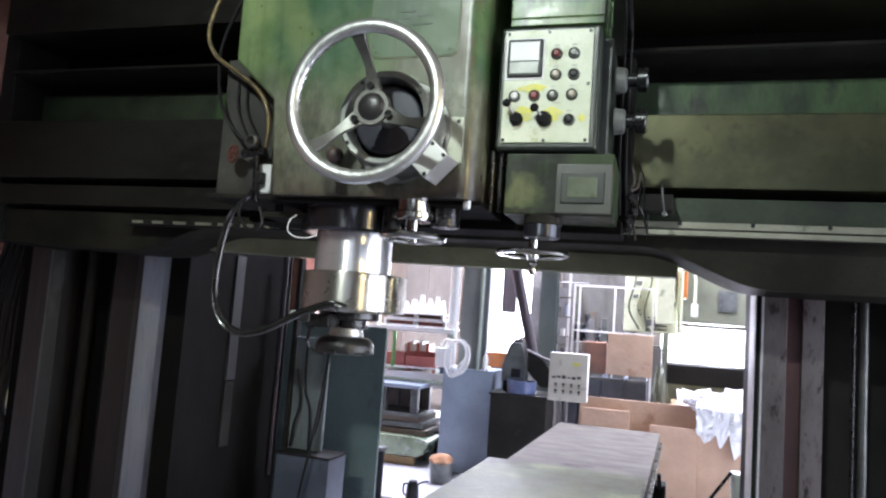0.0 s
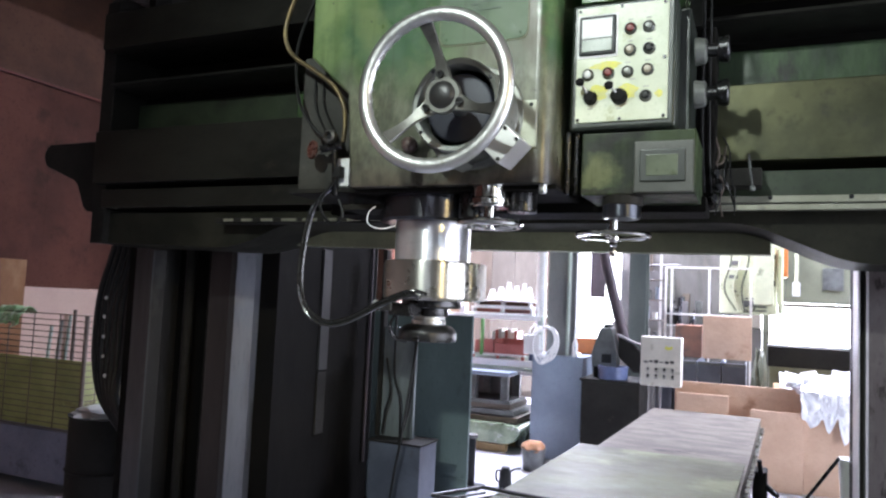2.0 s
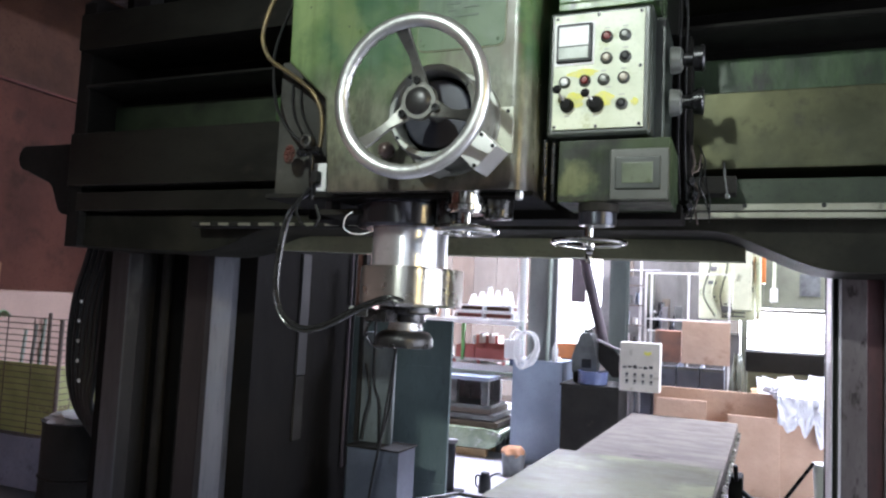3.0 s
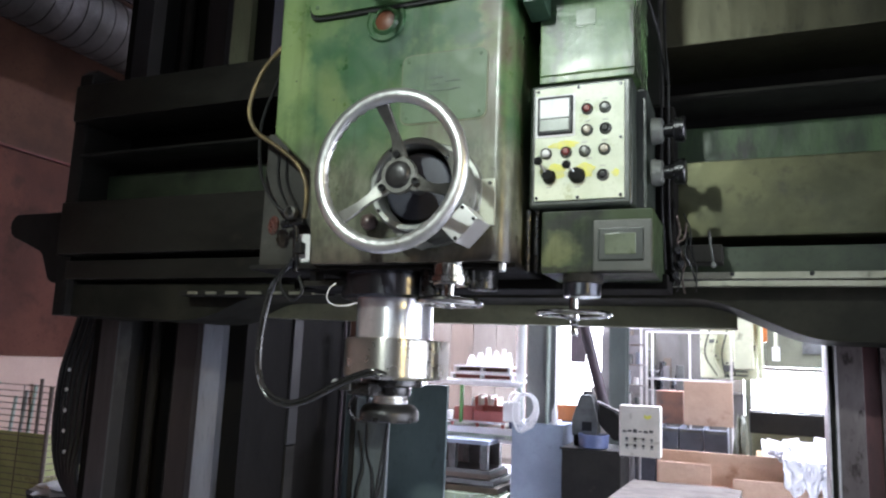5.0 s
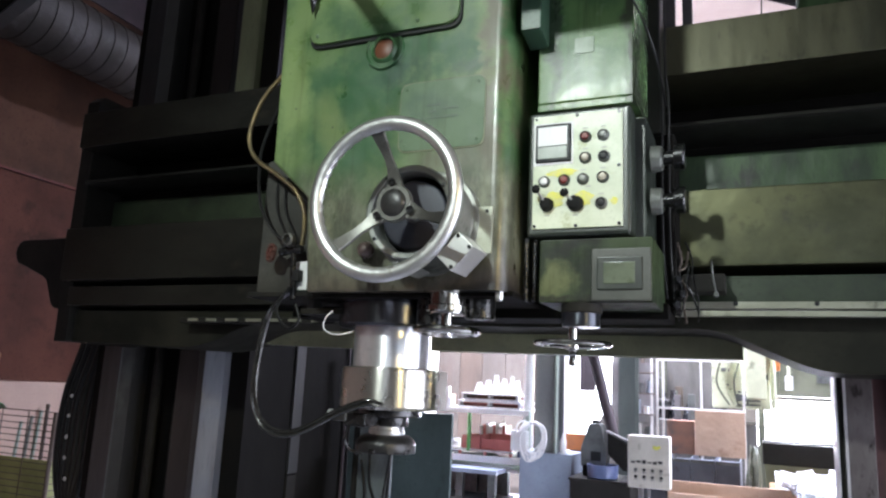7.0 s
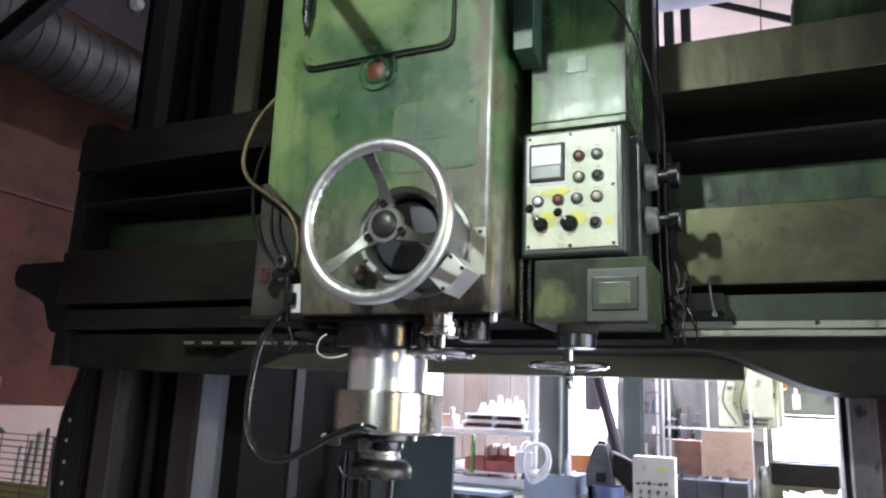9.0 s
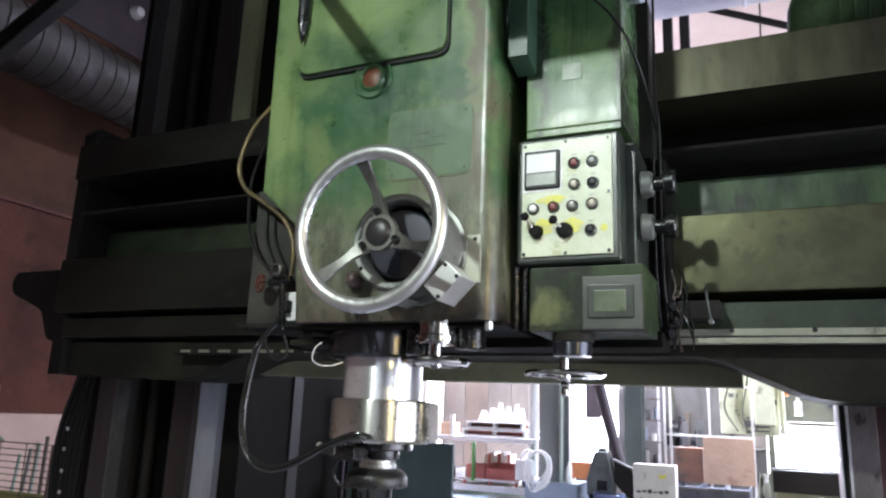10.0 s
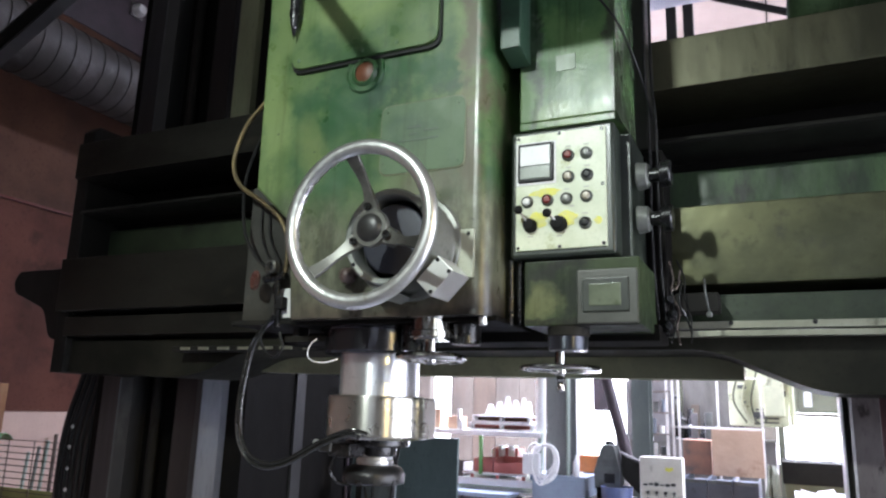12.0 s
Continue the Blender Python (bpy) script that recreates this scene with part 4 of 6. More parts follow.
np_ = part("name_plate", rounded(-1.0, -0.714, 2.388, 2.614, 0.03, 1.944, 1.952, 0.001), M_PLATE, head, "worn green plate with faint lettering")
for x0, x1, z in ((-0.905, -0.86, 2.53), (-0.90, -0.875, 2.508), (-0.85, -0.80, 2.515), (-0.94, -0.80, 2.488)):
    part("lettering_bar", box(x0, x1, 1.9425, 1.944, z, z + 0.006, 0), M_INKGREEN, np_)
for x, z in ((-0.735, 2.595), (-0.735, 2.407), (-0.98, 2.595), (-0.98, 2.407)):
    screw("plate_rivet", x, 1.944, z, 0.005, np_, M_PLATE, h=0.003)
part("pointer_pin", lathe([(0.02, 0.4), (0.02, 0.09), (0.012, 0.05), (0.0, 0.0)], (-1.345, 1.905, 2.90), (0, 0, 1), 16), M_DARKSTEEL, head)

# handwheel on its gear housing
WX, WZ, WY = -0.868, 2.148, 1.69
gear = part("gear_housing", lathe([(0.118, 0.09), (0.118, 0.152), (0.122, 0.158), (0.134, 0.16), (0.139, 0.155), (0.14, 0.03), (0.146, 0.02), (0.158, 0.018), (0.162, 0.012), (0.162, 0.0)], (WX - 0.006, 1.951, WZ + 0.002), (0, -1, 0), 64), M_HOUSING, head, "round grey gear housing")
part("dial_recess", lathe([(0.0, 0.09), (0.1175, 0.09), (0.1175, 0.0)], (WX - 0.006, 1.951, WZ + 0.002), (0, -1, 0), 48), M_BLACK, gear)
part("dial_disc", lathe([(0.0, 0.126), (0.092, 0.126), (0.101, 0.12), (0.103, 0.114), (0.103, 0.09)], (WX - 0.006, 1.951, WZ + 0.002), (0, -1, 0), 64), M_DISC, gear, "turned steel dial disc")
for a in (35, 125, 215, 305):
    screw("housing_bolt", WX - 0.006 + 0.128 * math.cos(radians(a)), 1.792, WZ + 0.128 * math.sin(radians(a)), 0.006, gear)
part("housing_lug", prism([(-0.995, 2.075), (-0.965, 2.078), (-0.90, 2.015), (-0.86, 1.996), (-0.905, 1.98)], 1.81, 1.951, 0.006), M_HOUSING, gear)
part("wheel_shaft", rod((WX, 1.93, WZ), (WX, 1.72, WZ), 0.026), M_DULL, head)


def wheel_rim(R, r, lobes, bm=None):
    out = bm or bmesh.new()
    n, s = 240, 14
    rings = []
    for i in range(n):
        a = 2 * math.pi * i / n
        ring = []
        for k in range(s):
            b = 2 * math.pi * k / s
            inner = max(0.0, -math.cos(b))
            back = max(0.0, math.sin(b))
            rr = r * (1 - 0.45 * inner * (0.12 + 0.88 * back) * (0.5 + 0.5 * math.cos(lobes * a)))
            ring.append(out.verts.new(((R + rr * math.cos(b)) * math.cos(a), 0.85 * rr * math.sin(b), (R + rr * math.cos(b)) * math.sin(a))))
        rings.append(ring)
    for i in range(n):
        for k in range(s):
            j, m = (i + 1) % n, (k + 1) % s
            out.faces.new((rings[i][k], rings[i][m], rings[j][m], rings[j][k]))
    return out


def spoke(a, r0, r1, w0, w1, bend, thick):
    out = bmesh.new()
    n = 14
    rows = []
    for i in range(n + 1):
        t = i / n
        rad = r0 + (r1 - r0) * t
        ang = a + bend * math.sin(t * math.pi * 0.5) ** 2
        w = w0 + (w1 - w0) * min(1.0, t * 2.2) ** 0.7 + 0.017 * max(0, t - 0.6) / 0.4
        c, d = Vector((math.cos(ang), 0, math.sin(ang))), Vector((-math.sin(ang), 0, math.cos(ang)))
        y = -0.064 * t ** 1.5 + 0.008 * math.sin(t * math.pi)
        p = c * rad + Vector((0, y, 0))
        rows.append([out.verts.new(p + d * w * s + Vector((0, q * thick * (1 - 0.35 * abs(s)), 0))) for s, q in ((-0.5, -0.25), (-0.43, -1), (0.43, -1), (0.5, -0.25), (0.5, 0.8), (-0.5, 0.8))])
    for p, q in zip(rows, rows[1:]):
        for k in range(6):
            out.faces.new((p[k], p[(k + 1) % 6], q[(k + 1) % 6], q[k]))
    out.faces.new(rows[0])
    out.faces.new(rows[-1])
    return out


def moved(bm, at):
    bmesh.ops.translate(bm, vec=at, verts=bm.verts)
    return bm


wheel = part("handwheel", moved(wheel_rim(0.2065, 0.0205, 38), (WX - 0.002, WY - 0.058, WZ)), M_STEEL, head, "polished steel handwheel rim with finger grips")
for i in range(3):
    part("spoke", moved(spoke(radians(94 + 120 * i), 0.03, 0.2, 0.066, 0.026, radians(7), 0.0065), (WX, WY + 0.006, WZ)), M_SPOKE, wheel)
part("boss", lathe([(0.0, 0.0), (0.048, 0.0), (0.052, 0.005), (0.052, 0.021), (0.05, 0.024), (0.0, 0.024)], (WX, WY + 0.018, WZ), (0, -1, 0), 48), M_SPOKE, wheel)
part("hub_cap", lathe([(0.0, 0.015), (0.018, 0.014), (0.03, 0.011), (0.037, 0.005), (0.039, 0.0)], (WX, WY - 0.006, WZ), (0, -1, 0), 40), M_HUB, wheel, "low domed dark hub cap")
for i in range(3):
    a = radians(97 + 120 * i)
    part("hub_bolt", lathe([(0.011, 0), (0.011, 0.006), (0.006, 0.006), (0.006, 0.002), (0, 0.002)], (WX + 0.058 * math.cos(a), WY - 0.006, WZ + 0.058 * math.sin(a)), (0, -1, 0), 16), M_DARKSTEEL, wheel)
part("ball_knob", lathe([(0.0, 0.045), (0.014, 0.042), (0.024, 0.032), (0.028, 0.018), (0.024, 0.006), (0.012, 0.0), (0.012, -0.02)], (-1.084, 1.948, 2.072), (0, -1, 0), 24), M_BALL, head, "brown ball knob")
lim = part("limit_box", moved(box(-0.047, 0.047, 0.0, 0.115, -0.033, 0.033, 0.003, turn=None), (0, 0, 0)), M_ALU, head, "small milled aluminium limit box")
lim.data.transform(Matrix.Translation((-0.738, 1.82, 2.036)) @ Euler((0, radians(-46), 0)).to_matrix().to_4x4())
for u, w in ((-0.038, -0.024), (0.038, -0.024), (0.038, 0.024)):
    a = radians(46)
    screw("box_screw", -0.738 + u * math.cos(a) - w * math.sin(a), 1.82, 2.036 + u * math.sin(a) + w * math.cos(a), 0.006, lim, M_BLACK)
bp_ = part("backing_plate", box(-0.742, -0.674, 1.938, 1.952, 2.05, 2.192, 0.003), M_BACKPLATE, head, "pale metal backing plate")
screw("plate_screw", -0.69, 1.938, 2.178, 0.006, bp_, M_BLACK)
part("corner_bolt", rod((-0.66, 1.985, 1.947), (-0.66, 1.985, 1.918), 0.012, seg=6), M_STEEL, head)

# spindle below the head
SX, SY = -1.109, 2.2
part("spindle_flange", lathe([(0, 0), (0.18, 0), (0.188, 0.008), (0.188, 0.075), (0.2, 0.08), (0.2, 0.098), (0, 0.098)], (SX, SY, 1.848), seg=64), M_FLANGE, head, "dark blued spindle flange")
part("quill", lathe([(0, 0), (0.129, 0), (0.131, 0.003), (0.131, 0.145), (0, 0.145)], (SX, SY, 1.712), seg=80), M_QUILL, head, "bright turned steel quill")
part("spindle_collar", lathe([(0, 0), (0.158, 0), (0.164, 0.006), (0.166, 0.012), (0.166, 0.126), (0.162, 0.132), (0.14, 0.135), (0, 0.135)], (SX, SY, 1.584), seg=80), M_COLLAR, head, "turned steel spindle collar")
part("lock_plate", box(SX + 0.12, SX + 0.182, SY - 0.03, SY + 0.06, 1.588, 1.714, 0.006), M_COLLAR, head)
part("spindle_nose", lathe([(0, 0), (0.06, 0), (0.062, 0.01), (0.062, 0.028), (0.10, 0.03), (0.104, 0.035), (0.104, 0.055), (0, 0.055)], (SX + 0.005, SY, 1.53), seg=48), M_DARKSTEEL, head)
tool = part("face_mill", lathe([(0, 0), (0.091, 0), (0.097, 0.004), (0.1, 0.01), (0.1, 0.03), (0.095, 0.04), (0.086, 0.05), (0.074, 0.056), (0.05, 0.06), (0.05, 0.098), (0, 0.098)], (SX - 0.005, SY, 1.444), seg=56), M_TOOL, head, "dark round face mill")
for i in range(10):
    a = 2 * math.pi * i / 10
    part("cutter_insert", box(-0.012, 0.012, -0.1, -0.088, 0.002, 0.02, 0.002, 1), M_DARKSTEEL, tool).data.transform(Matrix.Translation((SX - 0.005, SY, 1.442)) @ Matrix.Rotation(a, 4, "Z"))
part("arbor_ring", lathe([(0.03, 0), (0.058, 0), (0.06, 0.004), (0.06, 0.014), (0.056, 0.018), (0.056, 0.024), (0.06, 0.028), (0.06, 0.036), (0.03, 0.036)], (SX - 0.003, SY, 1.502), seg=40), M_STEEL, tool)
nz = part("coolant_nozzle", box(SX - 0.105, SX - 0.06, 2.02, 2.09, 1.545, 1.575, 0.005), M_DULL, head)
part("nozzle_block", box(SX - 0.075, SX + 0.005, 2.03, 2.12, 1.53, 1.572, 0.006), M_DARKSTEEL, nz)
part("nozzle_pipe", tube([(SX - 0.02, 2.05, 1.565), (SX - 0.05, 2.04, 1.535), (SX - 0.075, 2.05, 1.49), (SX - 0.062, 2.07, 1.455), (SX - 0.03, 2.09, 1.445)], 0.0048), M_DARKSTEEL, nz)
part("nozzle_nut", rod((SX - 0.14, 2.05, 1.567), (SX - 0.1, 2.05, 1.562), 0.014, seg=6), M_STEEL, nz)

# small feed handwheels under the head
def small_wheel(parent, x, y, z, r, top, boss_r, tail, silver, thick=0.009, off=0.0, stem=0.015):
    part("feed_boss", lathe([(0, 0), (boss_r * 0.95, 0), (boss_r, 0.006), (boss_r, (top - z) - 0.05), (0, (top - z) - 0.05)], (x, y, z + 0.05), seg=40), silver, parent)
    x += off
    part("feed_stem", rod((x, y, z - 0.01), (x, y, z + 0.055), stem), M_CHROME, parent)
    rim = bmesh.new()
    n, s = 64, 10
    rings = []
    for i in range(n):
        a = 2 * math.pi * i / n
        rings.append([rim.verts.new((x + (r + thick * math.cos(q)) * math.cos(a), y + (r + thick * math.cos(q)) * math.sin(a), z + 0.9 * thick * math.sin(q))) for q in (2 * math.pi * k / s for k in range(s))])
    for i in range(n):
        for k in range(s):
            rim.faces.new((rings[i][k], rings[i][(k + 1) % s], rings[(i + 1) % n][(k + 1) % s], rings[(i + 1) % n][k]))
    w = part("feed_handwheel", rim, M_CHROME, parent, "small chromed feed handwheel")
    for i in range(3):
        a = 0.4 + i * 2 * math.pi / 3
        part("wheel_spoke", rod((x, y, z - 0.012), (x + r * math.cos(a), y + r * math.sin(a), z), 0.006), M_CHROME, w)
    part("wheel_hub", lathe([(0, 0), (0.016, 0.002), (0.02, 0.01), (0.02, 0.03), (0, 0.03)], (x, y, z - 0.022), seg=24), M_CHROME, w)
    if tail:
        part("clamp_handle", lathe([(0, 0), (0.009, 0.002), (0.013, 0.012), (0.009, 0.03), (0.013, 0.036), (0.01, 0.055), (0, 0.056)], (x + 0.002, y, z - 0.066), seg=20), M_CHROME, w)


small_wheel(head, -0.838, 2.02, 1.83, 0.092, 1.945, 0.058, False, M_CHROME, 0.014, 0.0, 0.018)
part("feed_collar", rod((-0.838, 2.02, 1.886), (-0.838, 2.02, 1.908), 0.066), M_CHROME, head)
part("stop_cylinder", rod((-0.91, 2.07, 1.852), (-0.91, 2.07, 1.94), 0.048), M_DARKSTEEL, head)
part("stop_cylinder", rod((-0.752, 2.08, 1.872), (-0.752, 2.08, 1.94), 0.046), M_DARKSTEEL, head)
part("hanging_bar", prism([(1.95, 2.745), (2.05, 2.725), (2.05, 3.7), (1.95, 3.7)], -0.608, -0.543, 0.006, plane="yz"), M_BARGREEN, head, "green counterweight bar")

# rod and eye added out of view for the diagonal shadow on the cover
part("shadow_arm", rod((-1.438, 1.94, 3.31), (-1.085, 1.403, 2.989), 0.026, 0.006), M_DARKSTEEL, head, "unseen slanting steel rod added to cast a shadow on the cover")
part("arm_eye", lathe([(0.03, -0.012), (0.045, -0.012), (0.045, 0.012), (0.03, 0.012), (0.03, -0.012)], (-1.06, 1.365, 2.966), (1, 0, 0), 24), M_DARKSTEEL, head)

# ---- control cabinet beside the head ----
cab = thing("control_cabinet", (-0.43, 2.25, 1.92), "green machine control cabinet with ivory button panel", "control cabinet")
part("upper_case", box(-0.578, -0.284, 2.052, 2.45, 2.538, 3.7, 0.006), M_GREEN2, cab, "green upper case")
# hood and bracket are added out of view to shade the case's upper part
part("shading_hood", prism([(1.552, 2.944), (1.94, 3.16), (1.94, 3.45), (1.552, 3.3)], -0.71, -0.385, 0.008, plane="yz"), M_GREEN2, cab, "unseen green hood added to shade the upper case")
part("hood_bracket", box(-0.53, -0.40, 1.938, 2.056, 3.2, 3.4, 0.004), M_BARGREEN, cab)
part("case_lid", box(-0.575, -0.287, 2.046, 2.054, 2.512, 2.536, 0.003), M_GREEN2, cab)
part("label_plate", box(-0.463, -0.403, 2.0495, 2.0545, 2.692, 2.743, 0), M_PLATE, cab)
part("panel_case", box(-0.602, -0.292, 2.046, 2.14, 2.118, 2.51, 0.012, 3), M_CASEDARK, cab, "dark-edged panel case")
part("case_back", box(-0.60, -0.262, 2.145, 2.45, 2.118, 2.505, 0.008), M_CASEDARK, cab)
pan = part("control_panel", box(-0.583, -0.315, 2.038, 2.048, 2.139, 2.493, 0.002), M_PANEL, cab, "ivory button panel with grimy yellow marks")
for x, z in ((-0.575, 2.484), (-0.45, 2.487), (-0.325, 2.485), (-0.325, 2.32), (-0.325, 2.147), (-0.45, 2.145), (-0.575, 2.147)):
    screw("panel_screw", x, 2.038, z, 0.005, pan)
meter = part("load_meter", box(-0.574, -0.466, 2.026, 2.04, 2.343, 2.462, 0.004), M_BLACK, pan, "load meter in a black frame")
part("meter_face", box(-0.566, -0.476, 2.0235, 2.0265, 2.392, 2.452, 0.001), M_WHITE, meter)
part("meter_base", box(-0.566, -0.476, 2.0235, 2.0265, 2.352, 2.389, 0.001), M_FRAMEGREY, meter)
part("meter_mat", box(-0.582, -0.460, 2.0355, 2.0395, 2.335, 2.468, 0.001), M_WHITE, pan)


def push_button(x, z, material, r=0.0168):
    ring = part("button_ring", lathe([(r * 0.72, 0.0), (r * 0.72, 0.009), (r * 0.85, 0.012), (r, 0.008), (r * 1.08, 0.0)], (x, 2.038, z), (0, -1, 0), 24), M_DULL, pan)
    part("button", lathe([(0, 0.016), (r * 0.5, 0.015), (r * 0.7, 0.011), (r * 0.7, 0.0)], (x, 2.038, z), (0, -1, 0), 20), material, ring)


for x, z, mt in ((-0.424, 2.415, M_RED), (-0.371, 2.416, M_GREYBTN), (-0.424, 2.350, M_BEIGE), (-0.369, 2.350, M_BLACK), (-0.547, 2.284, M_WHITE), (-0.486, 2.285, M_RED), (-0.430, 2.285, M_GREYBTN), (-0.372, 2.287, M_BEIGE), (-0.376, 2.209, M_BLACK)):
    push_button(x, z, mt)
for x, z, bx, bz in ((-0.537, 2.212, -0.561, 2.252), (-0.451, 2.211, -0.476, 2.236)):
    r = 0.021 if x < -0.5 else 0.024
    sel = part("selector_switch", lathe([(0, 0.03), (r * 0.7, 0.028), (r * 0.9, 0.018), (r, 0.004), (r, 0.0)], (x, 2.038, z), (0, -1, 0), 28), M_KNOB, pan, "black lever switch")
    part("lever", tube([(x, 2.02, z), ((x + bx) / 2, 2.005, (z + bz) / 2), (bx, 1.998, bz)], 0.004), M_STEEL, sel)
    part("lever_ball", lathe([(0, 0.026), (0.009, 0.023), (0.0135, 0.013), (0.009, 0.003), (0, 0)], (bx, 2.01, bz), (0, -1, 0), 18), M_KNOB, sel)
for x0, x1, z0, z1 in ((-0.53, -0.452, 2.296, 2.322), (-0.545, -0.485, 2.208, 2.25), (-0.455, -0.402, 2.205, 2.248), (-0.35, -0.328, 2.203, 2.224)):
    cx, cz = (x0 + x1) / 2, (z0 + z1) / 2
    blot = []
    for k in range(22):
        a = 2 * math.pi * k / 22
        q = 1 + 0.45 * noise.noise(Vector((2.2 * math.cos(a) + x0 * 40, 2.2 * math.sin(a), z0 * 30)))
        blot.append((cx + 0.52 * (x1 - x0) * q * math.cos(a), cz + 0.52 * (z1 - z0) * q * math.sin(a)))
    part("yellow_mark", prism(blot, 2.0365, 2.0385, 0), M_YELLOW, pan)
for x, z in ((-0.424, 2.441), (-0.371, 2.442), (-0.424, 2.376), (-0.369, 2.376), (-0.43, 2.311), (-0.372, 2.313), (-0.537, 2.178), (-0.451, 2.175), (-0.376, 2.235), (-0.415, 2.26)):
    part("caption_bar", box(x - 0.008, x + 0.008, 2.0368, 2.0385, z, z + 0.004, 0), M_INKFAINT, pan)
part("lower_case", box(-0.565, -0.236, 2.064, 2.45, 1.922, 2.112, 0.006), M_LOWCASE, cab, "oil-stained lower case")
scr = part("screen_frame", box(-0.407, -0.24, 2.054, 2.068, 1.926, 2.078, 0.004), M_SCREENFRAME, cab, "grey frame of a small display")
part("screen_bezel", box(-0.39, -0.262, 2.047, 2.056, 1.957, 2.053, 0.006), M_CASEDARK, scr)
part("screen", box(-0.371, -0.283, 2.044, 2.049, 1.974, 2.036, 0.004), M_SCREEN, scr, "pale greenish display glass")
for x in (-0.612, -0.585):
    part("guard_rod", rod((x, 2.09, 1.93), (x, 2.09, 2.125), 0.008), M_DARKSTEEL, cab)
for z in (2.372, 2.24):
    k = part("side_knob", lathe([(0.04, 0), (0.042, 0.004), (0.038, 0.03), (0.03, 0.036), (0, 0.036)], (-0.252, 2.17, z), (1, 0, 0), 32), M_HOUSING, cab, "round grimy steel side knob")
    part("knob_collar", lathe([(0.02, 0), (0.02, 0.03), (0.036, 0.034), (0.04, 0.06), (0.036, 0.064), (0, 0.064)], (-0.218, 2.17, z), (1, 0, 0), 32), M_DARKSTEEL, k)
small_wheel(cab, -0.45, 2.12, 1.806, 0.106, 1.925, 0.056, True, M_BOSS, 0.009, -0.024)
part("feed_flange", rod((-0.448, 2.12, 1.895), (-0.448, 2.12, 1.925), 0.06), M_CAST, cab)
for i, (y, x) in enumerate(((2.345, -0.236), (2.35, -0.215))):
    part("conduit", tube([(x - 0.012, y, 3.1), (x - 0.012, y, 2.75), (x - 0.003, y, 2.6), (x - 0.004, y, 2.2), (x + 0.006, y, 1.97)], 0.0046, 8), M_HOSE, cab)
lim2 = thing("limit_switch", (-0.13, 2.45, 1.99), "small dark limit switch with a bent lever", "switch")
part("switch_body", box(-0.19, -0.06, 2.42, 2.51, 2.0, 2.06, 0.006), M_CAST, lim2)
part("switch_lever", tube([(-0.10, 2.41, 2.10), (-0.096, 2.405, 2.05), (-0.088, 2.405, 1.995)], 0.0035), M_DULL, lim2)
part("lever_roller", rod((-0.088, 2.40, 1.99), (-0.088, 2.415, 1.99), 0.009, seg=14), M_DULL, lim2)

# ---- hoses and fittings on the side block ----
v = thing("valve_group", (-1.42, 2.04, 1.96), "oil valve with rusty red hand knob", "valve")
part("valve_body", rod((-1.46, 2.0, 2.09), (-1.37, 2.0, 2.1), 0.014), M_DARKSTEEL, v)
kn = bmesh.new()
for i in range(10):
    a0, a1 = 2 * math.pi * i / 10, 2 * math.pi * (i + 1) / 10
    rod((-1.485, 1.985 + 0.026 * math.cos(a0), 2.086 + 0.028 * math.sin(a0)), (-1.485, 1.985 + 0.026 * math.cos(a1), 2.086 + 0.028 * math.sin(a1)), 0.0065, seg=8, bm=kn)
for i in range(4):
    a0 = math.pi * i / 4
    rod((-1.485, 1.985 - 0.024 * math.cos(a0), 2.086 - 0.026 * math.sin(a0)), (-1.485, 1.985 + 0.024 * math.cos(a0), 2.086 + 0.026 * math.sin(a0)), 0.004, seg=6, bm=kn)
kb = part("valve_knob", kn, M_REDVALVE, v, "rusty red knob")
kb.data.transform(Matrix.Translation((-1.485, 1.985, 2.086)) @ Euler((0, 0, radians(65))).to_matrix().to_4x4() @ Matrix.Translation((1.485, -1.985, -2.086)))
part("gauge", lathe([(0.012, 0.006), (0.012, 0.018), (0.016, 0.024), (0.022, 0.02), (0.024, 0.0)], (-1.41, 1.985, 2.126), (0, -1, 0), 28), M_SPOKE, v)
part("gauge_face", lathe([(0, 0.012), (0.012, 0.012), (0.012, 0.0)], (-1.41, 1.985, 2.126), (0, -1, 0), 20), M_BLACK, v)
part("pipe_stub", rod((-1.405, 2.0, 2.1), (-1.405, 2.02, 1.93), 0.011), M_DARKSTEEL, v)
part("terminal_card", box(-1.413, -1.362, 2.03, 2.052, 1.962, 2.062, 0.006), M_WHITE, v, "white terminal cover")
part("terminal_block", box(-1.41, -1.378, 2.0, 2.03, 1.99, 2.03, 0.004), M_BLACK, v)
oil = tagged(part("oil_hose", tube([(-1.515, 2.0, 2.745), (-1.6, 2.0, 2.655), (-1.64, 2.0, 2.53), (-1.605, 2.0, 2.44), (-1.5, 1.995, 2.368), (-1.412, 1.99, 2.302), (-1.373, 1.99, 2.237), (-1.366, 1.995, 2.177), (-1.372, 2.0, 2.11)], 0.0082, 10), M_BRASS), "brass-coloured oil hose curving down to the valve", "hose")
tagged(part("air_hose", tube([(-1.53, 2.05, 2.71), (-1.61, 2.05, 2.52), (-1.605, 2.03, 2.40), (-1.56, 2.0, 2.26), (-1.49, 1.99, 2.165), (-1.43, 1.99, 2.12)], 0.006, 8), M_HOSE), "thin dark air hose beside the oil hose", "hose")
for o in (0.0, 0.035):
    tagged(part("air_hose", tube([(-1.53 + o, 2.045, 2.36), (-1.515 + o, 2.035, 2.25), (-1.46 + o, 2.03, 2.15), (-1.43 + o * 0.5, 2.03, 2.1)], 0.004, 8), M_HOSE), "short dark air hose on the side block", "hose")
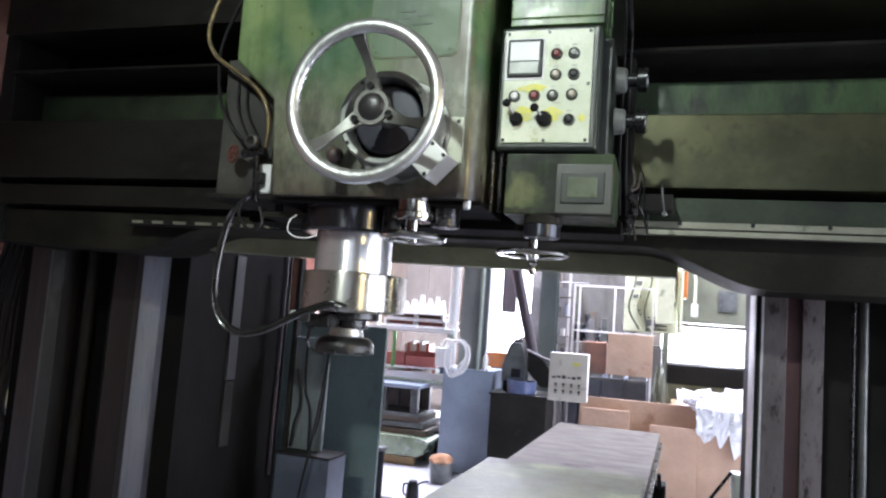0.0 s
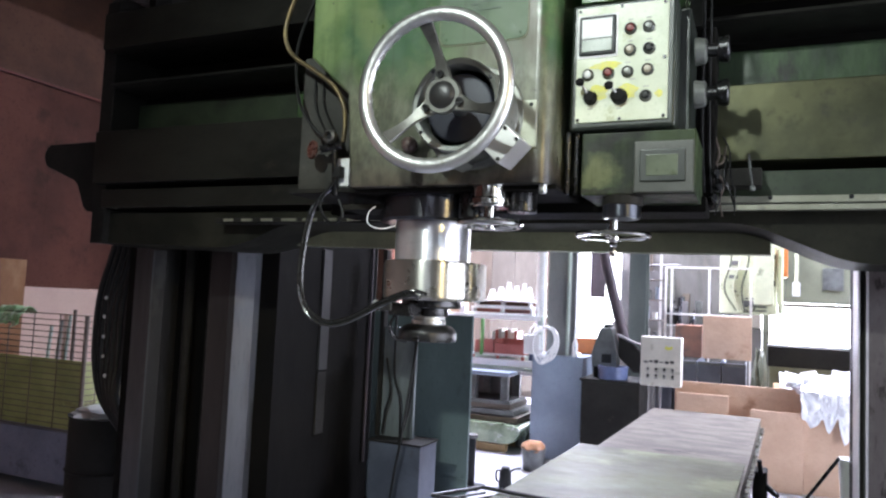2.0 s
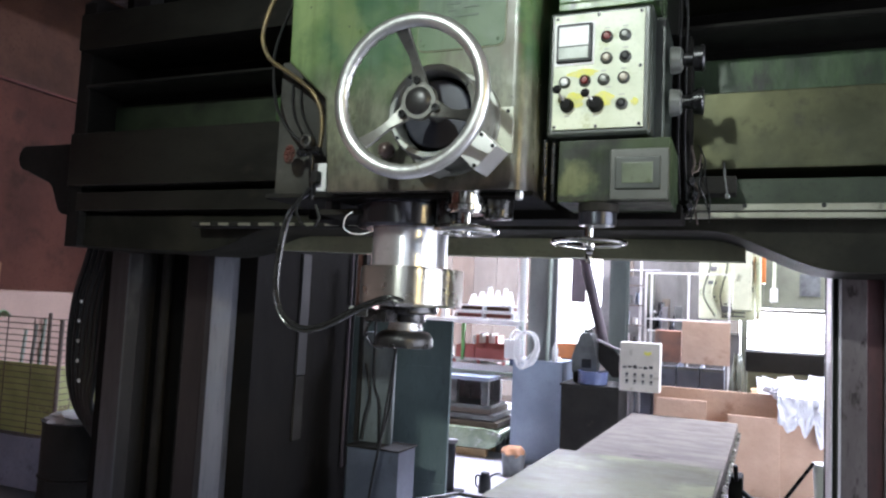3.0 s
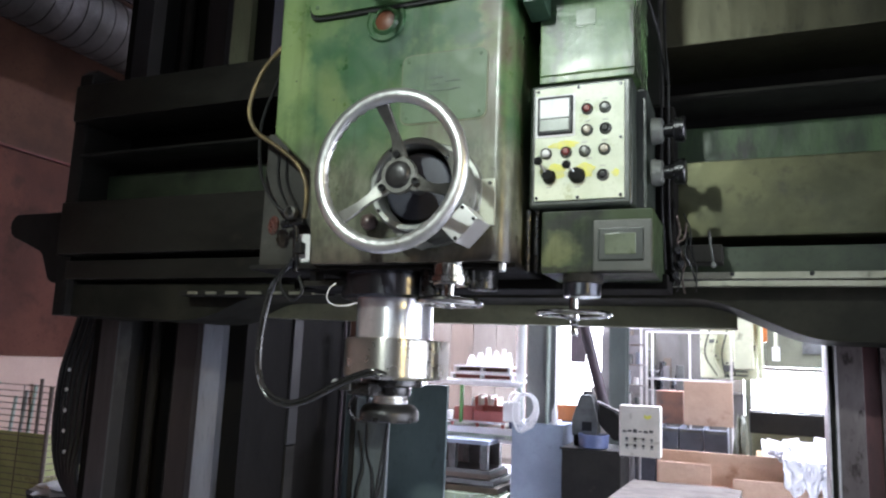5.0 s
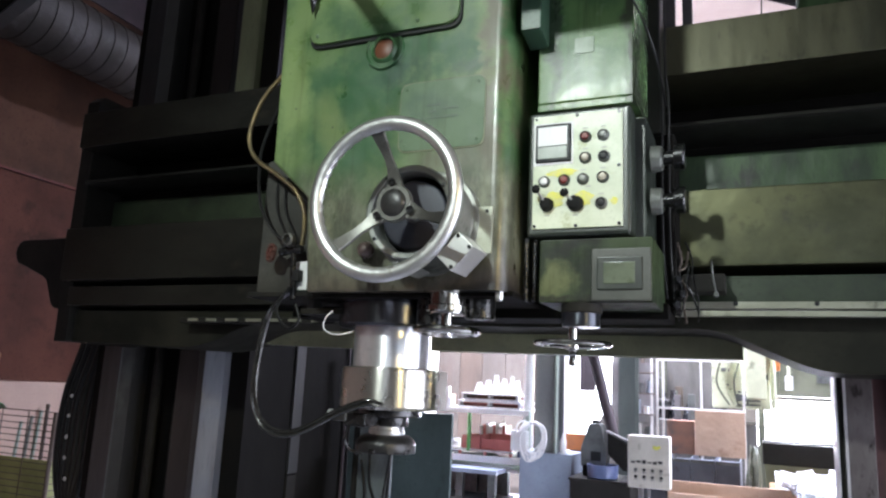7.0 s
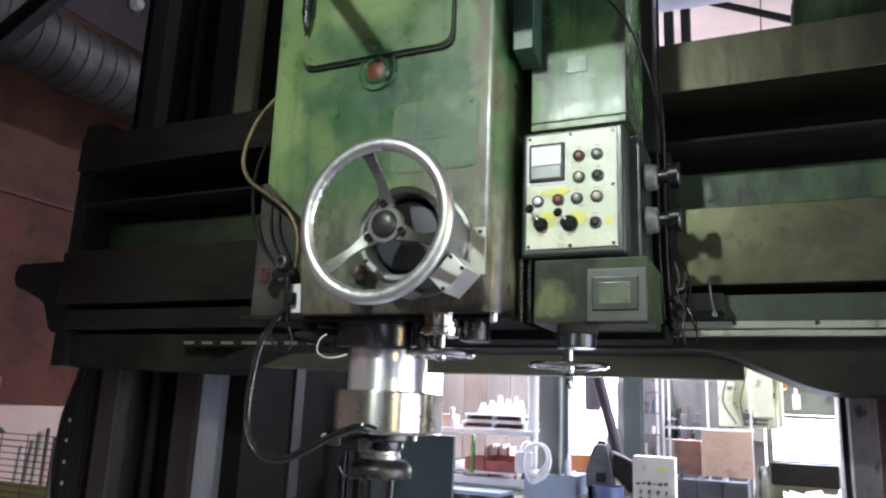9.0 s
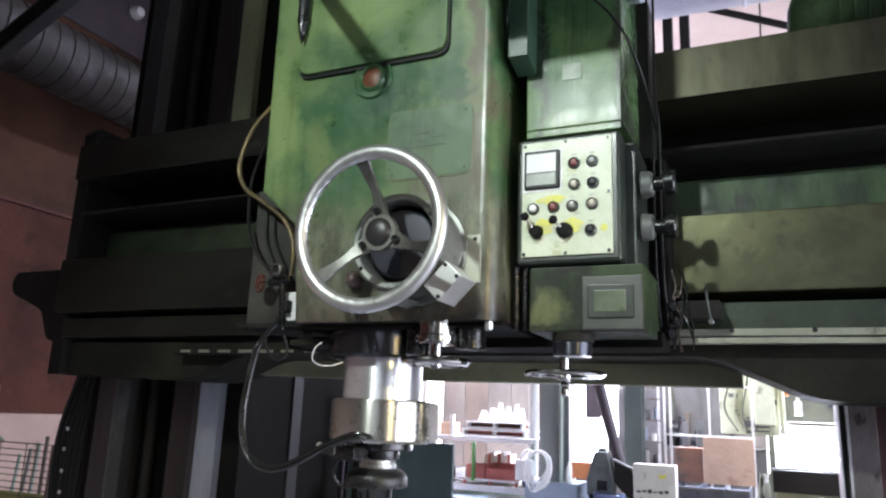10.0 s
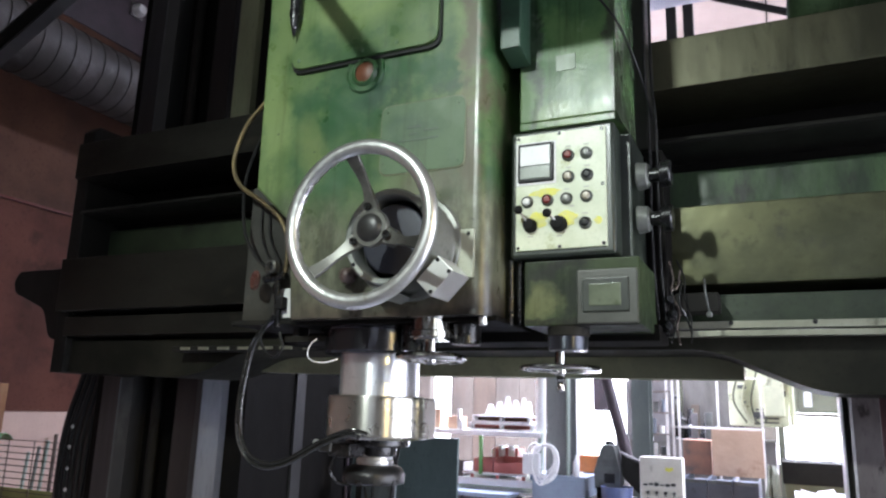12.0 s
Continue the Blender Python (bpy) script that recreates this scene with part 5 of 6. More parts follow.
cool = thing("coolant_hose", (-1.405, 2.0, 1.95), "grey coolant hose looping down to the spindle nozzle", "hose")
for o in (0.0, 0.013):
    part("hose", tube([(-1.405, 2.0 + o, 1.96), (-1.455 - o, 2.0 + o, 1.915), (-1.485 - o, 2.0, 1.848), (-1.508 - o, 2.0, 1.695), (-1.5 - o, 2.0, 1.583), (-1.462 - o * 0.5, 2.0, 1.525 - o), (-1.395, 2.0, 1.499 - o), (-1.31, 2.0, 1.517 - o), (-1.19, 2.0, 1.577 - o), (-1.09, 2.0, 1.612 - o), (-1.04 - 2 * o, 2.02, 1.604 - o)], 0.0065, 10), M_GREYHOSE, cool)
tagged(part("signal_wire", tube([(-1.25, 2.03, 1.892), (-1.268, 2.02, 1.872), (-1.262, 2.0, 1.836), (-1.235, 2.0, 1.817), (-1.205, 2.02, 1.816), (-1.18, 2.05, 1.829)], 0.0019, 8), M_WHITE), "thin white wire looping under the head", "wire")
tagged(part("loose_wire", tube([(-1.40, 1.99, 1.97), (-1.44, 1.985, 1.9), (-1.42, 1.985, 1.85), (-1.38, 1.985, 1.83), (-1.35, 1.985, 1.86), (-1.37, 1.99, 1.91)], 0.005, 8), M_HOSE), "looped black wire below the valve", "wire")
shelf = thing("hose_bracket", (-1.45, 2.2, 1.93), "dark bracket plate under the side block", "bracket")
part("bracket_plate", box(-1.6, -1.31, 2.02, 2.36, 1.94, 1.957, 0.003), M_CAST, shelf)
part("bracket_bar", box(-1.40, -1.20, 2.06, 2.2, 1.885, 1.905, 0.003), M_CAST, shelf)
part("bracket_post", box(-1.40, -1.375, 2.1, 2.16, 1.9, 1.945, 0.003), M_DULL, shelf)
tagged(part("power_cable", tube([(-0.56, 2.03, 3.12), (-0.47, 2.02, 2.99), (-0.37, 2.02, 2.94), (-0.285, 2.03, 2.83), (-0.235, 2.1, 2.70), (-0.222, 2.32, 2.6)], 0.0042, 8), M_HOSE), "black power cable draped over the control cabinet", "cable")
# ---- table and things between the columns ----
tbl = thing("machine_table", (-0.42, 3.8, 0), "long dusty grey machine table on its bed", "machine table")
TILT_TABLE = Matrix.Translation((-0.03, 5.6, 0)) @ Euler((0, 0, radians(-2.2))).to_matrix().to_4x4() @ Matrix.Translation((0.0, -5.6, 0))


def turned_part(name, bm, m, parent, label=""):
    bmesh.ops.transform(bm, matrix=TILT_TABLE, verts=bm.verts)
    return part(name, bm, m, parent, label)


turned_part("table_top", box(-0.745, 0.0, 1.9, 5.6, 0.74, 0.85, 0.006), M_TABLE, tbl, "dusty ground iron table top")
turned_part("table_bed", box(-0.68, -0.06, 1.9, 5.5, 0.0, 0.735, 0.01), M_CAST, tbl)
turned_part("side_rail", box(0.002, 0.022, 1.9, 5.5, 0.76, 0.8, 0.003), M_DARKSTEEL, tbl)
turned_part("cover_sheet", box(-0.83, -0.012, 1.95, 3.78, 0.852, 0.859, 0.002), M_SHEET, tbl, "bare sheet steel cover")
turned_part("clamp_block", box(0.01, 0.08, 4.05, 4.2, 0.62, 0.78, 0.01), M_CAST, tbl)
turned_part("clamp_handle", rod((0.05, 4.1, 0.72), (0.13, 4.0, 0.68), 0.014), M_BLACK, tbl)
turned_part("clamp_handle", rod((0.05, 4.02, 0.77), (0.045, 3.99, 0.85), 0.012), M_BLACK, tbl)
tray = thing("wire_tray", (-1.0, 2.5, 0.86), "black wire tray at the table edge", "tray")
for i in range(6):
    part("tray_wire", rod((-1.12 + 0.06 * i, 2.42, 0.855), (-1.02 + 0.06 * i, 2.6, 0.855), 0.005, seg=8), M_BLACK, tray)
for a, b in (((-1.16, 2.40, 0.87), (-0.78, 2.40, 0.87)), ((-1.04, 2.61, 0.87), (-0.72, 2.58, 0.87)), ((-1.16, 2.40, 0.87), (-1.04, 2.61, 0.87)), ((-0.78, 2.40, 0.87), (-0.72, 2.58, 0.87))):
    part("tray_rim", rod(a, b, 0.008, seg=8), M_BLACK, tray)
part("tray_support", rod((-0.95, 2.5, 0.0), (-0.95, 2.5, 0.855), 0.012), M_BLACK, tray)

tc_ = thing("steel_screen", (-2.3, 4.68, 0), "tall teal-painted steel screen standing behind the column", "screen panel")
part("screen_sheet", box(-2.9, -1.895, 4.66, 4.69, 0.03, 1.488, 0.006), M_TEAL, tc_)
part("screen_foot", box(-2.9, -1.9, 4.6, 4.76, 0, 0.03, 0.004), M_CAST, tc_)
for z in (0.35, 1.15):
    part("screen_seam", box(-2.88, -1.91, 4.655, 4.66, z, z + 0.006, 0.001), M_TEAL, tc_)
gb = thing("junction_board", (-2.15, 4.1, 0), "pale scuffed cable board over a grey steel box", "cable board")
part("board", box(-2.29, -2.06, 4.1, 4.13, 0.70, 1.4, 0.004), M_BOARD, gb)
part("board_edge", box(-2.32, -2.29, 4.08, 4.14, 0.7, 1.9, 0.004), M_CAST, gb)
part("steel_box", box(-2.285, -1.93, 3.95, 4.2, 0, 0.69, 0.008), M_BINS, gb)
part("box_lid", box(-2.295, -1.92, 3.94, 4.21, 0.69, 0.702, 0.004), M_CAST, gb)
for pts in ([(-2.2, 4.08, 1.48), (-2.19, 4.07, 1.1), (-2.14, 4.06, 0.95), (-2.12, 4.05, 0.68)], [(-2.06, 4.08, 1.46), (-2.05, 4.07, 1.2), (-2.07, 4.06, 0.9), (-2.08, 3.95, 0.7)],
            [(-2.25, 4.07, 1.2), (-2.21, 4.06, 1.0), (-2.24, 4.06, 0.86), (-2.26, 4.07, 0.72)], [(-2.02, 4.08, 1.5), (-2.02, 3.88, 0.8), (-2.07, 3.88, 0.5), (-2.12, 3.88, 0.05)]):
    tagged(part("loose_cable", tube(pts, 0.008, 8), M_HOSE), "black cable hanging over the cable board", "cable")
post = thing("floor_post", (-2.3, 5.81, 0), "short black steel floor post", "post")
part("post_tube", rod((-2.3, 5.81, 0.02), (-2.3, 5.81, 0.42), 0.035), M_BLACK, post)
part("post_cap", rod((-2.3, 5.81, 0.42), (-2.3, 5.81, 0.45), 0.05), M_GALV, post)
part("post_base", box(-2.4, -2.2, 5.71, 5.91, 0, 0.02, 0.003), M_BLACK, post)
BKX, BKY = -2.02, 6.76
bk = thing("paint_bucket", (BKX, BKY, 0), "dented steel bucket full of orange-brown rags", "bucket")
part("pail", lathe([(0, 0), (0.095, 0), (0.098, 0.01), (0.115, 0.19), (0.122, 0.195), (0.122, 0.205), (0.112, 0.205), (0.095, 0.03), (0, 0.03)], (BKX, BKY, 0), seg=32), M_DULL, bk)
rag = bmesh.new()
bmesh.ops.create_icosphere(rag, subdivisions=3, radius=0.118)
for q in rag.verts:
    q.co *= 1 + 0.25 * noise.noise(q.co * 14)
    q.co.z *= 0.6
part("rags", moved(rag, (BKX, BKY, 0.21)), M_RAG, bk, "crumpled orange-brown rags")
jug = thing("oil_jug", (-2.04, 5.97, 0), "black oil jug on the floor", "jug")
part("jug_body", lathe([(0, 0), (0.05, 0), (0.058, 0.01), (0.05, 0.13), (0.035, 0.16), (0.04, 0.17), (0, 0.17)], (-2.04, 5.97, 0), seg=24), M_BLACK, jug)
part("jug_handle", tube([(-2.085, 5.97, 0.14), (-2.12, 5.97, 0.13), (-2.12, 5.97, 0.06), (-2.085, 5.97, 0.03)], 0.008), M_BLACK, jug)
part("spout", tube([(-2.0, 5.97, 0.14), (-1.95, 5.97, 0.17), (-1.9, 5.97, 0.18)], 0.007), M_BLACK, jug)

cb = thing("button_station", (-0.735, 5.85, 0), "white push-button station on a steel stand", "button station")
st = part("station_box", box(-0.904, -0.597, 5.8, 5.94, 0.992, 1.375, 0.008), M_STATION, cb, "smudged white enamel box")
part("stand_leg", rod((-0.82, 5.9, 0), (-0.82, 5.9, 1.0), 0.02), M_GALV, cb)
part("stand_leg", rod((-0.77, 5.9, 0), (-0.77, 5.9, 1.0), 0.02), M_GALV, cb)
part("stand_foot", box(-0.95, -0.6, 5.75, 6.05, 0, 0.015, 0.003), M_GALV, cb)
part("yellow_mark", prism([(-0.715, 1.31), (-0.69, 1.3), (-0.665, 1.31), (-0.66, 1.29), (-0.69, 1.275), (-0.72, 1.285)], 5.797, 5.801, 0), M_YELLOW, st)
for i in range(6):
    x = -0.862 + 0.04 * i
    part("caption_bar", box(x - 0.017, x + 0.013, 5.797, 5.801, 1.17 + 0.005 * (i % 2), 1.184 + 0.006 * (i % 3), 0), M_INK, st)
for k, z in enumerate((1.125, 1.075)):
    for i in range(4):
        x = -0.845 + 0.062 * i
        b = part("button", lathe([(0.0, 0.02), (0.008, 0.019), (0.011, 0.014), (0.011, 0.0)], (x, 5.8, z), (0, -1, 0), 16), M_BLACK if (i + k) % 3 else M_DULL, st)
        part("caption_bar", box(x - 0.012, x + 0.01, 5.797, 5.801, z - 0.023, z - 0.017, 0), M_INK, st)

# ---- building posts and workshop things beyond the machine ----
for x, y in ((-1.5, 10.9), (-0.75, 11.2)):
    fl = thing("tube_light", (x, y, 2.3), "fluorescent tube light hanging far back", "lamp", "tube lights")
    part("tube", rod((x - 0.2, y, 2.3), (x + 0.2, y, 2.3), 0.02), M_LAMP, fl)
    part("light_tray", box(x - 0.22, x + 0.22, y - 0.05, y + 0.05, 2.325, 2.35, 0.003), M_WHITE, fl)
    part("light_chain", rod((x, y, 2.35), (x, y, 6.6), 0.006), M_CAST, fl)


def steel_post(x0, x1, y, z0, m, label):
    p = thing("building_post", ((x0 + x1) / 2, y, z0), label, "steel post", "building posts")
    part("web", box((x0 + x1) / 2 - 0.01, (x0 + x1) / 2 + 0.01, y - 0.1, y + 0.1, z0, 6.6, 0.002), m, p)
    part("flange", box(x0, x1, y - 0.115, y - 0.1, z0, 6.6, 0.002), m, p)
    part("flange", box(x0, x1, y + 0.1, y + 0.115, z0, 6.6, 0.002), m, p)
    return p


ps = thing("post_casing", (-1.94, 7.5, 0), "blue-grey sheet-steel casing round a post foot", "casing")
part("casing", box(-2.225, -1.69, 7.3, 7.8, 0, 1.055, 0.006), M_BLUEGREY, ps)
part("front_panel", box(-2.21, -1.705, 7.294, 7.3, 0.03, 1.035, 0.002), M_BLUEGREY, ps)
part("cap_plate", box(-2.235, -1.68, 7.29, 7.81, 1.055, 1.066, 0.003), M_BLUEGREY, ps)
steel_post(-2.10, -1.85, 7.5, 1.066, M_GREYPOST, "grey-green steel building post")
part("pipe", rod((-1.87, 7.36, 1.066), (-1.87, 7.36, 6.6), 0.018), M_PALEGREEN, bpy.data.objects["building_post"])
steel_post(-1.335, -1.155, 8.0, 0.0, M_POSTGREEN, "pale green steel building post")
steel_post(-2.33, -2.2, 9.2, 0.0, M_WHITE, "white steel building post beside the doorway")
coil = thing("cable_coil", (-2.08, 7.24, 0.98), "coil of white cable hanging on the post", "cable coil")
random.seed(3)
for k in range(9):
    rx, rz, cx = random.uniform(0.085, 0.15), random.uniform(0.15, 0.19), random.uniform(-0.03, 0.03)
    lean = random.uniform(-0.03, 0.03)
    pts = [(-2.08 + cx + rx * math.sin(a) * (1 + 0.2 * math.cos(a)) + lean * math.cos(a), 7.275 - 0.011 * k, 1.355 - rz + rz * math.cos(a) + 0.01 * math.sin(3 * a + k)) for a in (2 * math.pi * i / 28 for i in range(29))]
    part("cable_loop", tube(pts, 0.008, 6, 1, smooth=False), M_WHITE, coil)
part("cable_tail", tube([(-2.1, 7.22, 1.34), (-2.17, 7.2, 1.37), (-2.22, 7.2, 1.33), (-2.24, 7.2, 1.25)], 0.009, 6), M_WHITE, coil)
part("hook", rod((-2.08, 7.385, 1.35), (-2.08, 7.17, 1.35), 0.006, seg=8), M_GALV, coil)
jb = tagged(part("junction_box", box(-2.295, -2.13, 7.2, 7.298, 1.07, 1.27, 0.006), M_WHITE), "white plastic junction box on the casing", "junction box")
bench = thing("tool_chest", (-1.36, 7.35, 0), "low black steel chest", "chest")
part("chest_body", box(-1.655, -1.09, 7.1, 7.7, 0, 0.855, 0.01), M_CAST, bench)
part("chest_lid", box(-1.67, -1.08, 7.08, 7.72, 0.855, 0.88, 0.006), M_CAST, bench)
gr = thing("bench_grinder", (-1.47, 7.4, 0.88), "grey bench grinder with a pointed hood and a slanting arm", "grinder")
part("hood", prism([(-1.6, 0.97), (-1.35, 0.985), (-1.345, 1.13), (-1.395, 1.36), (-1.42, 1.385), (-1.51, 1.385), (-1.535, 1.35), (-1.605, 1.13)], 7.3, 7.5, 0.02), M_DULL, gr)
part("hood_window", box(-1.5, -1.4, 7.292, 7.301, 1.03, 1.12, 0.002), M_BLACK, gr)
part("hood_cap", rod((-1.465, 7.4, 1.385), (-1.465, 7.4, 1.42), 0.045, seg=20), M_DARKSTEEL, gr)
part("arm", prism([(-1.35, 1.3), (-1.2, 1.23), (-1.1, 1.13), (-1.1, 0.95), (-1.2, 0.95), (-1.35, 1.1)], 7.36, 7.46, 0.015), M_CAST, gr)
part("arm_plate", prism([(-1.36, 1.31), (-1.2, 1.24), (-1.12, 1.22), (-1.12, 1.235), (-1.2, 1.255), (-1.36, 1.325)], 7.34, 7.48, 0.002), M_GALV, gr)
part("grinder_base", box(-1.58, -1.3, 7.3, 7.5, 0.88, 0.99, 0.01), M_CAST, gr)
tagged(part("coolant_pot", lathe([(0, 0), (0.13, 0), (0.142, 0.01), (0.146, 0.12), (0.152, 0.13), (0.138, 0.13), (0.125, 0.02), (0, 0.02)], (-1.37, 7.23, 0.88), seg=36), M_BLUECAN), "blue round pot on the black chest", "pot")
op = thing("orange_crate", (-1.78, 8.0, 0), "orange plastic crate standing on a grey steel pedestal", "crate")
part("pedestal", box(-1.86, -1.7, 7.92, 8.08, 0.0, 1.075, 0.01), M_DULL, op)
part("crate_wall", box(-1.89, -1.665, 7.88, 7.89, 1.075, 1.235, 0.003), M_ORANGE, op)
part("crate_wall", box(-1.89, -1.665, 8.11, 8.12, 1.075, 1.235, 0.003), M_ORANGE, op)
part("crate_wall", box(-1.89, -1.88, 7.89, 8.11, 1.075, 1.235, 0.003), M_ORANGE, op)
part("crate_wall", box(-1.675, -1.665, 7.89, 8.11, 1.075, 1.235, 0.003), M_ORANGE, op)
part("crate_floor", box(-1.88, -1.675, 7.89, 8.11, 1.075, 1.085, 0), M_ORANGE, op)
tagged(part("spray_bottle", lathe([(0, 0), (0.03, 0), (0.032, 0.01), (0.032, 0.13), (0.012, 0.17), (0.012, 0.2), (0, 0.2)], (-1.79, 7.36, 1.066), seg=20), M_WHITE), "white spray bottle on the casing", "bottle")
tagged(part("vent_pipe", tube([(-2.1, 7.7, 4.4), (-1.62, 7.6, 2.4), (-1.32, 7.55, 1.25)], 0.055, 16, 6), M_REDBROWN), "dark slanting vent pipe", "pipe")

cur = thing("door_curtain", (-1.9, 9.03, 1.71), "dark strip curtain hanging from a roof beam beside the doorway", "curtain")
part("curtain_beam", box(-3.7, -1.3, 8.98, 9.08, 6.5, 6.6, 0.005), M_CAST, cur)
for k in range(3):
    part("curtain_strip", box(-2.0 + 0.062 * k, -1.934 + 0.062 * k, 9.02 + 0.006 * (k % 2), 9.026 + 0.006 * (k % 2), 1.71, 6.51, 0.002), M_REDBROWN, cur)
tagged(part("drain_pipe", rod((-2.32, 7.9, 0), (-2.32, 7.9, 6.6), 0.055, seg=20), M_WHITE), "white upright pipe behind the post", "pipe")
# rack with pallets
rack = thing("storage_rack", (-3.0, 8.2, 0), "pale storage rack with white shelf beams", "rack")
for x in (-3.95, -2.29):
    for y in (7.8, 8.6):
        part("upright", box(x - 0.02, x + 0.02, y - 0.035, y + 0.035, 0, 1.45, 0.004), M_PALEGREEN, rack)
part("upright", box(-3.0, -2.965, 7.79, 7.83, 0.98, 1.4, 0.004), M_GREENPOST, rack, "bright green prop")
part("end_stop", box(-3.27, -3.235, 7.78, 7.84, 1.455, 1.68, 0.003), M_WHITE, rack)
part("end_stop", box(-3.235, -3.205, 7.785, 7.835, 1.455, 1.56, 0.003), M_WHITE, rack)
for z0, z1, x0 in ((1.40, 1.455, -3.95), (0.875, 0.945, -3.95), (0.79, 0.82, -3.95)):
    part("shelf_beam", box(x0, -2.28, 7.76, 7.83, z0, z1, 0.005), M_WHITE, rack)
    part("shelf_board", box(x0, -2.28, 7.83, 8.6, z1 - 0.015, z1, 0.003), M_PALEGREEN, rack)
part("shelf_beam", box(-3.2, -2.45, 7.8, 7.83, 0.985, 1.005, 0.003), M_WHITE, rack)
for x in (-3.1, -2.8, -2.5):
    part("shelf_prop", box(x, x + 0.03, 7.8, 7.83, 0.945, 0.985, 0.002), M_REDBOX, rack)


def stacking_pallet(x0, x1, z0, h, face):
    p = thing("pallet", ((x0 + x1) / 2, 8.1, z0), "white plastic stacking pallet with reddish blocks on the rack", "pallet", "stacked pallets")
    part("bottom_deck", box(x0, x1, 7.8, 8.4, z0, z0 + 0.018, 0.003), M_WHITE, p)
    part("top_deck", box(x0, x1, 7.8, 8.4, z0 + h - 0.02, z0 + h, 0.003), M_WHITE, p)
    part("core", box(x0 + 0.02, x1 - 0.02, 7.9, 8.3, z0 + 0.019, z0 + h - 0.021, 0.002), face, p)
    for k in range(3):
        x = x0 + (x1 - x0 - 0.03) * k / 2
        part("block", box(x, x + 0.03, 7.805, 7.9, z0 + 0.0185, z0 + h - 0.0205, 0.002), M_WHITE, p)


stacking_pallet(-3.13, -2.385, 1.457, 0.082, M_REDBOX)
stacking_pallet(-3.09, -2.415, 1.541, 0.08, M_ORANGEBOX)
for x, h, r in ((-2.93, 0.12, 0.06), (-2.83, 0.15, 0.06), (-2.74, 0.21, 0.055), (-2.65, 0.17, 0.055), (-2.56, 0.2, 0.05), (-2.5, 0.16, 0.045)):
    tagged(part("white_cone", lathe([(0, 0), (r, 0), (r, 0.012), (r * 0.4, h), (0, h)], (x, 8.0 + 0.2 * (x + 2.7), 1.623), seg=20), M_WHITE), "white plastic cone standing on a pallet", "cone", "white cones")
for x0, x1, z0, z1, m in ((-3.07, -2.85, 1.006, 1.15, M_REDBOX), (-2.835, -2.47, 1.006, 1.17, M_REDBOX), (-3.5, -3.2, 0.946, 1.1, M_GALV)):
    b = thing("storage_bin", ((x0 + x1) / 2, 7.95, z0), ("red plastic" if m is M_REDBOX else "grey metal") + " storage bin on the rack", "bin")
    part("bin_wall", box(x0, x1, 7.82, 7.835, z0, z1 - (0.05 if x0 > -2.84 else 0), 0.003), m, b)
    part("bin_wall", box(x0, x1, 8.1, 8.115, z0, z1, 0.003), m, b)
    part("bin_wall", box(x0, x0 + 0.015, 7.835, 8.1, z0, z1, 0.003), m, b)
    part("bin_wall", box(x1 - 0.015, x1, 7.835, 8.1, z0, z1, 0.003), m, b)
    part("bin_floor", box(x0 + 0.015, x1 - 0.015, 7.835, 8.1, z0, z0 + 0.008, 0), m, b)
for i in range(8):
    x = -3.0 + 0.04 * i
    tagged(part("binder", box(x, x + 0.034, 8.2, 8.45, 0.946, 1.24 + 0.02 * (i % 3), 0.003), (M_WHITE, M_REDBOX, M_FRAMEWHITE)[i % 3]), "pale or red binder standing on the rack", "binder", "binders")
for x, w, z, h, m, lb in ((-3.42, 0.14, 1.456, 0.14, M_CARD, "small brown cardboard carton on the rack"), (-3.78, 0.26, 1.456, 0.22, M_CARD, "brown cardboard carton on the rack"), (-2.43, 0.08, 0.946, 0.16, M_BLUECAN, "blue tin box on the rack"), (-2.36, 0.06, 0.946, 0.1, M_BLACK, "small black box on the rack")):
    tagged(part("carton", box(x, x + w, 7.86, 8.1, z, z + h, 0.004), m), lb, "carton", "cartons")
for i, (x, h) in enumerate(((-2.46, 0.34), (-2.38, 0.22), (-2.54, 0.18))):
    tagged(part("machine_part", lathe([(0, 0), (0.06, 0), (0.065, 0.02), (0.05, h * 0.6), (0.07, h * 0.7), (0.03, h), (0, h)], (x, 7.75 + 0.12 * i, 0.0), seg=20), M_DULL), "grey turned machine part standing on the floor", "machine part", "machine parts")
stand = thing("steel_stand", (-2.9, 7.7, 0.40), "grey steel stand with open sides on a stack of boards", "stand")
part("stand_top", box(-3.35, -2.52, 7.45, 8.0, 0.785, 0.83, 0.006), M_BLUEGREY, stand)
part("stand_base", box(-3.4, -2.5, 7.43, 8.0, 0.49, 0.53, 0.005), M_DULL, stand)
for x in (-3.33, -2.98, -2.62):
    for y in (7.46, 7.9):
        part("stand_post", box(x, x + 0.08, y, y + 0.08, 0.53, 0.785, 0.004), M_DULL, stand)
part("stand_back", box(-3.25, -2.63, 7.93, 7.95, 0.53, 0.785, 0.003), M_GALV, stand)
for i, z in enumerate((0.30, 0.37, 0.43)):
    tagged(part("board", box(-3.5 + 0.03 * i, -2.4 - 0.05 * i, 7.42 + 0.02 * i, 8.1, z, z + 0.058, 0.004), (M_PLANK, M_DULL, M_PLANK)[i]), "worn flat board in a stack under the stand", "board", "stacked boards")
pal = thing("wrapped_crate", (-2.9, 7.7, 0), "film-wrapped green crate on a low pallet", "crate")
part("crate", prism([(-3.4, 0.08), (-2.42, 0.1), (-2.32, 0.27), (-2.5, 0.3), (-3.4, 0.3)], 7.3, 8.1, 0.02, round_at=(1, 2, 3), round_r=0.05), M_WRAP, pal)
